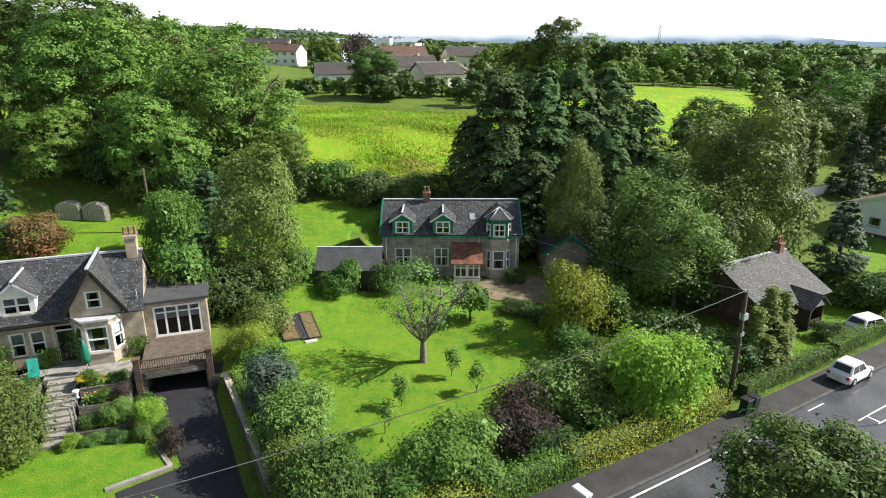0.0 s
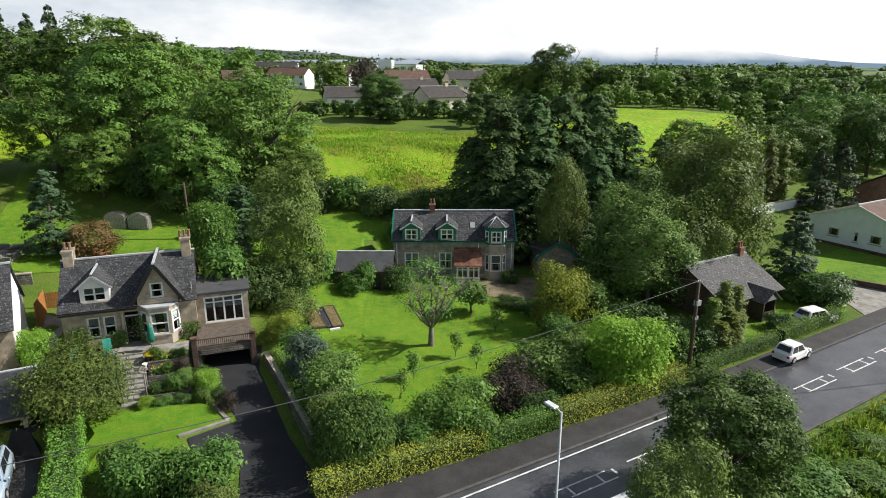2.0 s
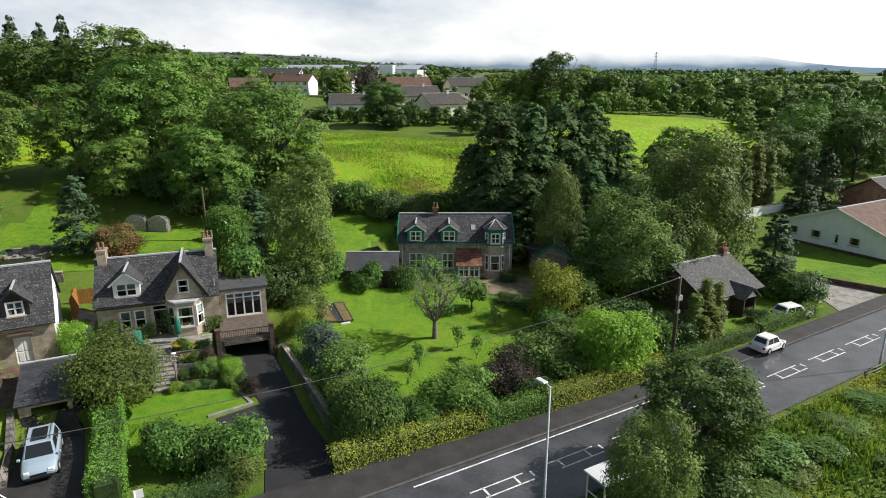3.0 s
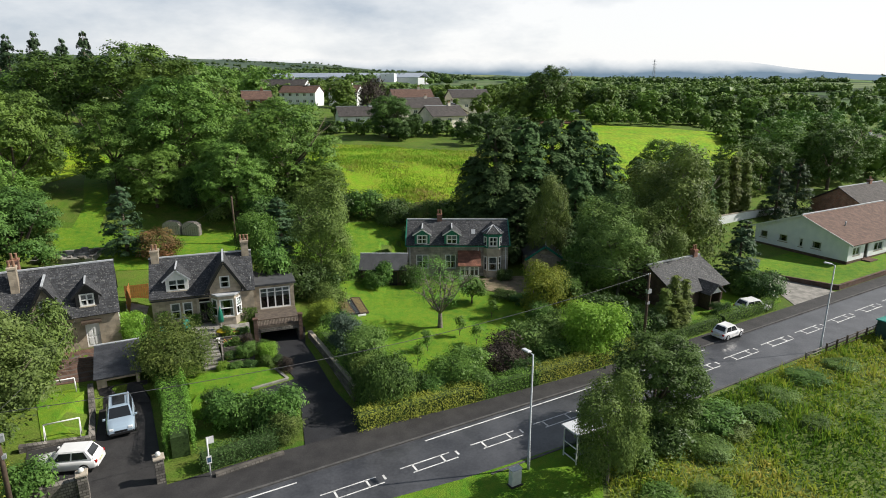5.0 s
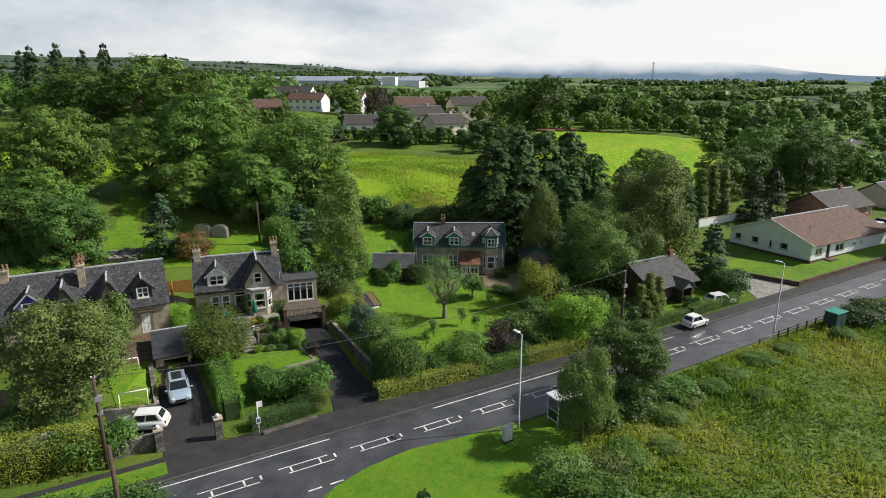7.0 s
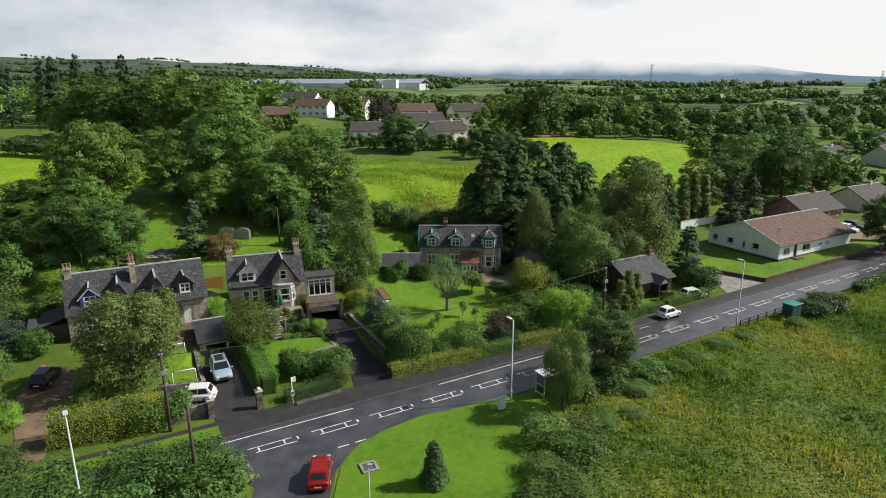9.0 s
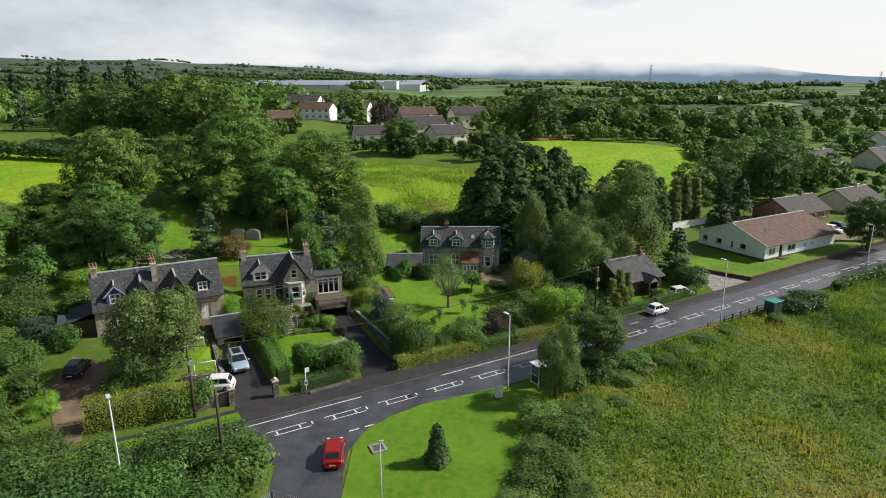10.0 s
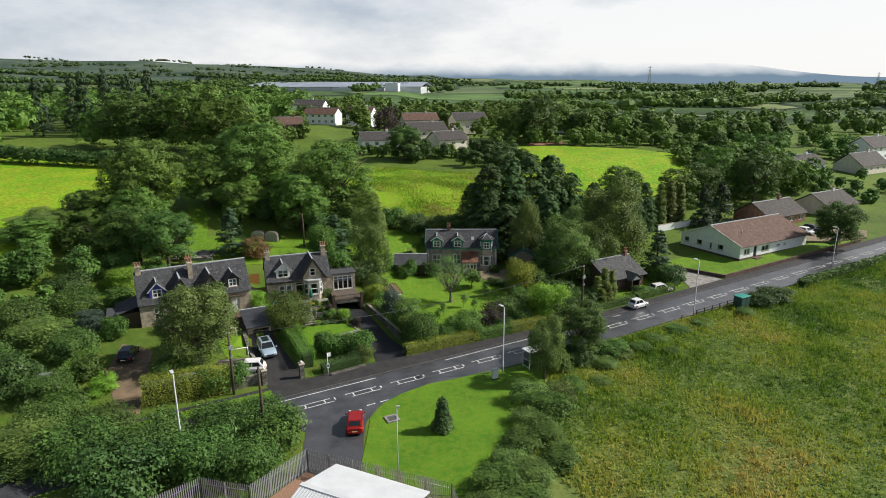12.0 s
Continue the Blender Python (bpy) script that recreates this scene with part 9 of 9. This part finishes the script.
terrace_garden()
for i, (lx, ly, lz, h, r, k) in enumerate([(6.5, -3.4, -0.2, 1.0, 0.6, "shrub"), (8.0, -3.5, -0.2, 0.8, 0.6, "dark"), (7.2, -4.8, -0.7, 0.8, 0.55, "shrub"), (8.3, -4.9, -0.7, 1.1, 0.6, "purple"), (6.7, -6.5, -1.3, 1.0, 0.6, "dark"), (7.8, -6.6, -1.3, 1.2, 0.7, "shrub"), (8.5, -6.3, -1.3, 1.6, 0.6, "tall"), (1.4, -2.5, -0.35, 1.0, 0.7, "shrub"), (2.8, -2.4, -0.35, 0.8, 0.6, "dark"), (1.9, -4.3, -0.95, 1.1, 0.7, "shrub"), (3.2, -4.4, -0.95, 1.2, 0.7, "glossy")]):
    c, n = math.cos(radians(VILLA[2])), math.sin(radians(VILLA[2]))
    plant(k, VILLA[0] + lx * c - ly * n, VILLA[1] + lx * n + ly * c, z=3.6 + lz, h=h, r=r, turn=70 * i, group="shrubs on the terraces", label="small leafy shrub among the flower terraces")


def larch_fence():
    f = thing("larch_fence", pose(-33.0, 37.2, 3.7, 0, 0, 112), "orange timber fence between the two villas", "fence")
    for i in range(18):
        part("board", boxes((i * 0.2, i * 0.2 + 0.17, 0, 0.03, -0.3, 2.5 + 0.02 * (i % 3))), M_FENCE, f)
    part("rail", boxes((0, 3.6, 0.035, 0.09, 0.4, 0.5)), M_FENCE, f)
    part("rail", boxes((0, 3.6, 0.035, 0.09, 1.4, 1.5)), M_FENCE, f)
    g2 = thing("larch_fence", pose(-35.2, 41.0, 3.9, 0, 0, 22), "orange timber fence with trellis top", "fence")
    for i in range(14):
        part("board", boxes((i * 0.2, i * 0.2 + 0.17, 0, 0.03, -0.3, 1.8)), M_FENCE, g2)
    part("rail", boxes((0, 2.8, 0.035, 0.09, 1.3, 1.4)), M_FENCE, g2)


larch_fence()
draped("side_path", [(-30.6, 32.0), (-29.9, 33.4), (-32.6, 40.6), (-34.6, 39.8)], M_FLAG, 0.05, "pinkish paved path beside the villa", "path")


def goal(x, y, turn, w):
    z = g(x, y) + 0.06
    t = thing("goal_frame", pose(x, y, z, 0, 0, turn), "small white garden goal", "goal", "garden goals")
    for q in (-w / 2, w / 2):
        part("post", tube(bmesh.new(), [(q, 0, -0.1), (q, 0, 1.2)], 0.05, 8), M_WHITE, t)
        part("stay", tube(bmesh.new(), [(q, 0, 1.2), (q, 0.7, 0.0)], 0.025, 6), M_WHITE, t)
    part("crossbar", tube(bmesh.new(), [(-w / 2, 0, 1.2), (w / 2, 0, 1.2)], 0.05, 8), M_WHITE, t)


goal(-31.4, 22.9, 27, 2.2)
goal(-28.4, 18.2, 207, 2.2)


M_ARBOUR = material("silvered_boards", (0.44, 0.40, 0.36), 0.9, second=(0.28, 0.25, 0.23), scale=4)


def arched_shelter(x, y, turn):
    z = g(x, y) + 0.05
    s = thing("arched_shelter", pose(x, y, z, 0, 0, turn), "grey arched timber garden shelter on the lawn", "garden shelter", "garden shelters")
    def arch(w, top):
        return [(-w, 0, 0)] + [(-w * math.cos(math.pi * i / 12), 0, top - 0.65 + 0.65 * math.sin(math.pi * i / 12)) for i in range(13)] + [(w, 0, 0)]
    bm = prism(bmesh.new(), arch(1.15, 1.85), (0, 0.06, 0))
    part("back", bm, M_ARBOUR, s, "weathered rounded back boards")
    outer, inner = arch(1.20, 1.90), arch(1.12, 1.82)
    bm = bmesh.new()
    for k in range(len(outer) - 1):
        prism(bm, [Vector(p) + Vector((0, 0.062, 0)) for p in (outer[k], outer[k + 1], inner[k + 1], inner[k])], (0, 0.8, 0))
    part("hood", bm, M_GREYWOOD, s)
    for q in range(-3, 4):
        part("batten", boxes((q * 0.3 - 0.02, q * 0.3 + 0.02, -0.02, -0.002, 0.1, 1.25)), M_GREYWOOD, s)
    part("bench", boxes((-1.0, 1.0, 0.08, 0.55, 0.4, 0.48)), M_GREYWOOD, s)


arched_shelter(-37.9, 59.4, 3)
arched_shelter(-35.4, 59.6, -3)


def patio_corner():
    t = thing("stone_patio", pose(-46.5, 50.5, g(-46.5, 50.5), 0, 0, 10), "raised stone patio with seats and slabs", "patio")
    part("paving", boxes((-3.4, 3.4, -2.4, 2.2, -0.6, 0.30)), M_FLAG, t)
    rn = random.Random(4)
    for i in range(26):
        x, y, s = rn.uniform(-3.2, 3.2), rn.uniform(-2.9, 1.8), rn.uniform(0.15, 0.45)
        part("boulder", boxes((x - s, x + s, y - s * 0.7, y + s * 0.7, 0.2, 0.3 + s), bev=s * 0.3), M_FLAG if i % 2 else M_RUBBLE, t)


patio_corner()
stone_wall("back_garden_wall", [(-44.8, 42.4), (-38.4, 45.2)], 1.0, 0.35, M_RUBBLE, "stone wall behind the long house")


def old_shed():
    s = thing("timber_shed", pose(-47.8, 24.2, g(-46, 25), 0, 0, 20), "weathered grey timber garden shed", "shed")
    part("wall", boxes((0, 2.8, 0, 2.2, -0.2, 1.8)), M_GREYWOOD, s)
    for sgn in (-1, 1):
        part("roof", slab(bmesh.new(), [(-0.2, 1.1, 2.5), (3.0, 1.1, 2.5), (3.0, 1.1 + sgn * 1.35, 1.7), (-0.2, 1.1 + sgn * 1.35, 1.7)], 0.06), M_FELT, s)
    part("door", boxes((0.4, 1.2, -0.03, -0.002, 0, 1.7)), M_WHITE, s)
    c = thing("cold_frame", pose(-46.8, 9.0, g(-46.8, 9.0) + 0.02, 0, 0, 15), "low glazed cold frame in the garden", "cold frame")
    part("box", boxes((-1.0, 1.0, -0.7, 0.7, 0, 1.5)), M_GREYWOOD, c)
    part("lid", slab(bmesh.new(), [(-1.1, -0.8, 1.5), (1.1, -0.8, 1.5), (1.1, 0.8, 2.0), (-1.1, 0.8, 2.0)], 0.06), M_STEEL, c)
    b = thing("small_boat", pose(-32.6, 12.7, g(-32.6, 12.7), 0, 0, 25), "upturned white dinghy behind the hedge", "boat")
    part("hull", loft(bmesh.new(), [[(x, -w, 0.12), (x, -w * 0.8, h), (x, w * 0.8, h), (x, w, 0.12)] for x, w, h in ((-1.6, 0.5, 0.5), (-0.8, 0.7, 0.75), (0.4, 0.66, 0.75), (1.3, 0.35, 0.6), (1.7, 0.08, 0.4))]), M_WHITE, b)


old_shed()
stone_wall("side_garden_wall", [xy(-17.0, 2.6), xy(-12.4, 2.9)], 0.35, 0.3, M_RUBBLE, "low stone kerb wall under the hedge", cap=False)

# grass corner: inspection slab and slim pole
SL_SCALE = Matrix.Diagonal((0.72, 0.72, 1, 1))
sl = thing("inspection_slab", pose(-7.9, 4.4, g(-7.9, 4.4) + 0.06, 0, 0, 25) @ SL_SCALE, "square concrete inspection slab in the grass", "slab")
part("frame", boxes((-0.95, 0.95, -0.95, -0.65, -0.2, 0.12), (-0.95, 0.95, 0.65, 0.95, -0.2, 0.12), (-0.95, -0.65, -0.65, 0.65, -0.2, 0.12), (0.65, 0.95, -0.65, 0.65, -0.2, 0.12)), M_FLAG, sl)
part("cover", boxes((-0.65, 0.65, -0.65, 0.65, -0.2, 0.06)), M_KERB, sl)
cp = thing("slim_pole", pose(-6.5, -5.6, g(-6.5, -5.6)), "slim pale steel pole behind the fence", "pole")
part("shaft", tube(bmesh.new(), [(0, 0, -0.3), (0, 0, 7.2)], [0.06, 0.035], 8), M_POST, cp)
part("cap", boxes((-0.06, 0.25, -0.06, 0.06, 7.2, 7.28)), M_POST, cp)


# ---- fenced compound ----
def compound():
    b = thing("compound_building", pose(-11.4, -7.9, 1.5, 0, 0, -24.5), "low building with pale ribbed metal roof", "building")
    L, D, EA, RI = 8.4, 9.0, 2.9, 4.0
    part("wall", boxes((0.3, L - 0.3, -D + 0.3, -0.3, -0.3, EA)), M_CREAM, b)
    for y0, y1 in ((0.1, -D / 2), (-D - 0.1, -D / 2)):
        r = part("roof", slab(bmesh.new(), [(-0.2, y0, EA), (L + 0.2, y0, EA), (L + 0.2, y1, RI), (-0.2, y1, RI)], 0.1), M_METALROOF, b)
        if y0 < -1:
            for i in range(34):
                x = -0.1 + i * 0.26
                part("seam", slab(bmesh.new(), [(x, y0, EA + 0.10), (x + 0.05, y0, EA + 0.10), (x + 0.05, y1, RI + 0.10), (x, y1, RI + 0.10)], 0.05), M_METALROOF, r)
    part("ridge", boxes((-0.25, L + 0.25, -D / 2 - 0.2, -D / 2 + 0.2, RI + 0.09, RI + 0.15)), M_METALROOF, b)
    part("gable", gable_wall(0.28, 0.3, -D + 0.3, D - 0.6, EA - 0.02, EA, RI - 0.02), M_CREAM, b)
    draped("compound_yard", [(-15, -4.6), (-2, -9.6), (-5, -24), (-26, -24), (-26, -11), (-22.8, -9), (-18.4, -10)], M_CLAY, 0.04, "red gravel yard inside the fence", "yard")
    pts = [(-26.5, -11.8), (-22.8, -8.6), (-18.4, -9.6), (-14.8, -4.4), (-1.8, -9.3), (-1.2, -11.5)]
    f = thing("palisade_fence", Matrix(), "galvanised steel palisade fence round the compound", "fence")
    for (xa, ya), (xb, yb) in zip(pts, pts[1:]):
        ln = math.hypot(xb - xa, yb - ya)
        k = int(ln / 2.6) + 1
        for i in range(k + 1):
            x, y = xa + (xb - xa) * i / k, ya + (yb - ya) * i / k
            z = g(x, y)
            part("post", boxes((x - 0.05, x + 0.05, y - 0.05, y + 0.05, z - 0.3, z + 2.2)), M_STEEL, f)
        for q in (0.4, 1.8):
            part("rail", tube(bmesh.new(), [(xa, ya, g(xa, ya) + q), (xb, yb, g(xb, yb) + q)], 0.03, 4), M_STEEL, f)
        d = Vector((xb - xa, yb - ya, 0)).normalized()
        nn = int(ln / 0.17)
        for i in range(nn):
            x, y = xa + (xb - xa) * i / nn, ya + (yb - ya) * i / nn
            z = g(x, y)
            ob = new("pale", PALE)
            ob.parent = f
            ob.matrix_basis = pose(x, y, z, 0, 0, math.degrees(math.atan2(d.y, d.x)))


def pale_mesh():
    bm = bmesh.new()
    prism(bm, [(-0.035, -0.05, 0.05), (0.035, -0.05, 0.05), (0.035, -0.05, 2.3), (0, -0.05, 2.42), (-0.035, -0.05, 2.3)], (0, 0.012, 0))
    me = bpy.data.meshes.new("pale")
    bm.to_mesh(me)
    bm.free()
    me.materials.append(M_STEEL)
    return me


PALE = pale_mesh()
compound()


def pylon(x, y, h):
    z = g(x, y)
    p = thing("pylon", pose(x, y, z), "distant steel lattice pylon", "pylon", "pylons")
    for sx in (-1, 1):
        for sy in (-1, 1):
            part("leg", tube(bmesh.new(), [(sx * 3.2, sy * 3.2, 0), (sx * 0.4, sy * 0.4, h)], [0.30, 0.22], 4), M_STEEL, p)
    for k in range(7):
        za, zb = h * k / 7, h * (k + 1) / 7
        wa, wb = 3.2 - 2.8 * k / 7, 3.2 - 2.8 * (k + 1) / 7
        part("brace", tube(tube(bmesh.new(), [(-wa, -wa, za), (wb, -wb, zb)], 0.14, 4), [(wa, -wa, za), (-wb, -wb, zb)], 0.14, 4), M_STEEL, p)
    for q in (0.62, 0.78, 0.92):
        part("arm", boxes((-5, 5, -0.2, 0.2, h * q, h * q + 0.35)), M_STEEL, p)


pylon(420, 1250, 44)
pylon(960, 1350, 34)
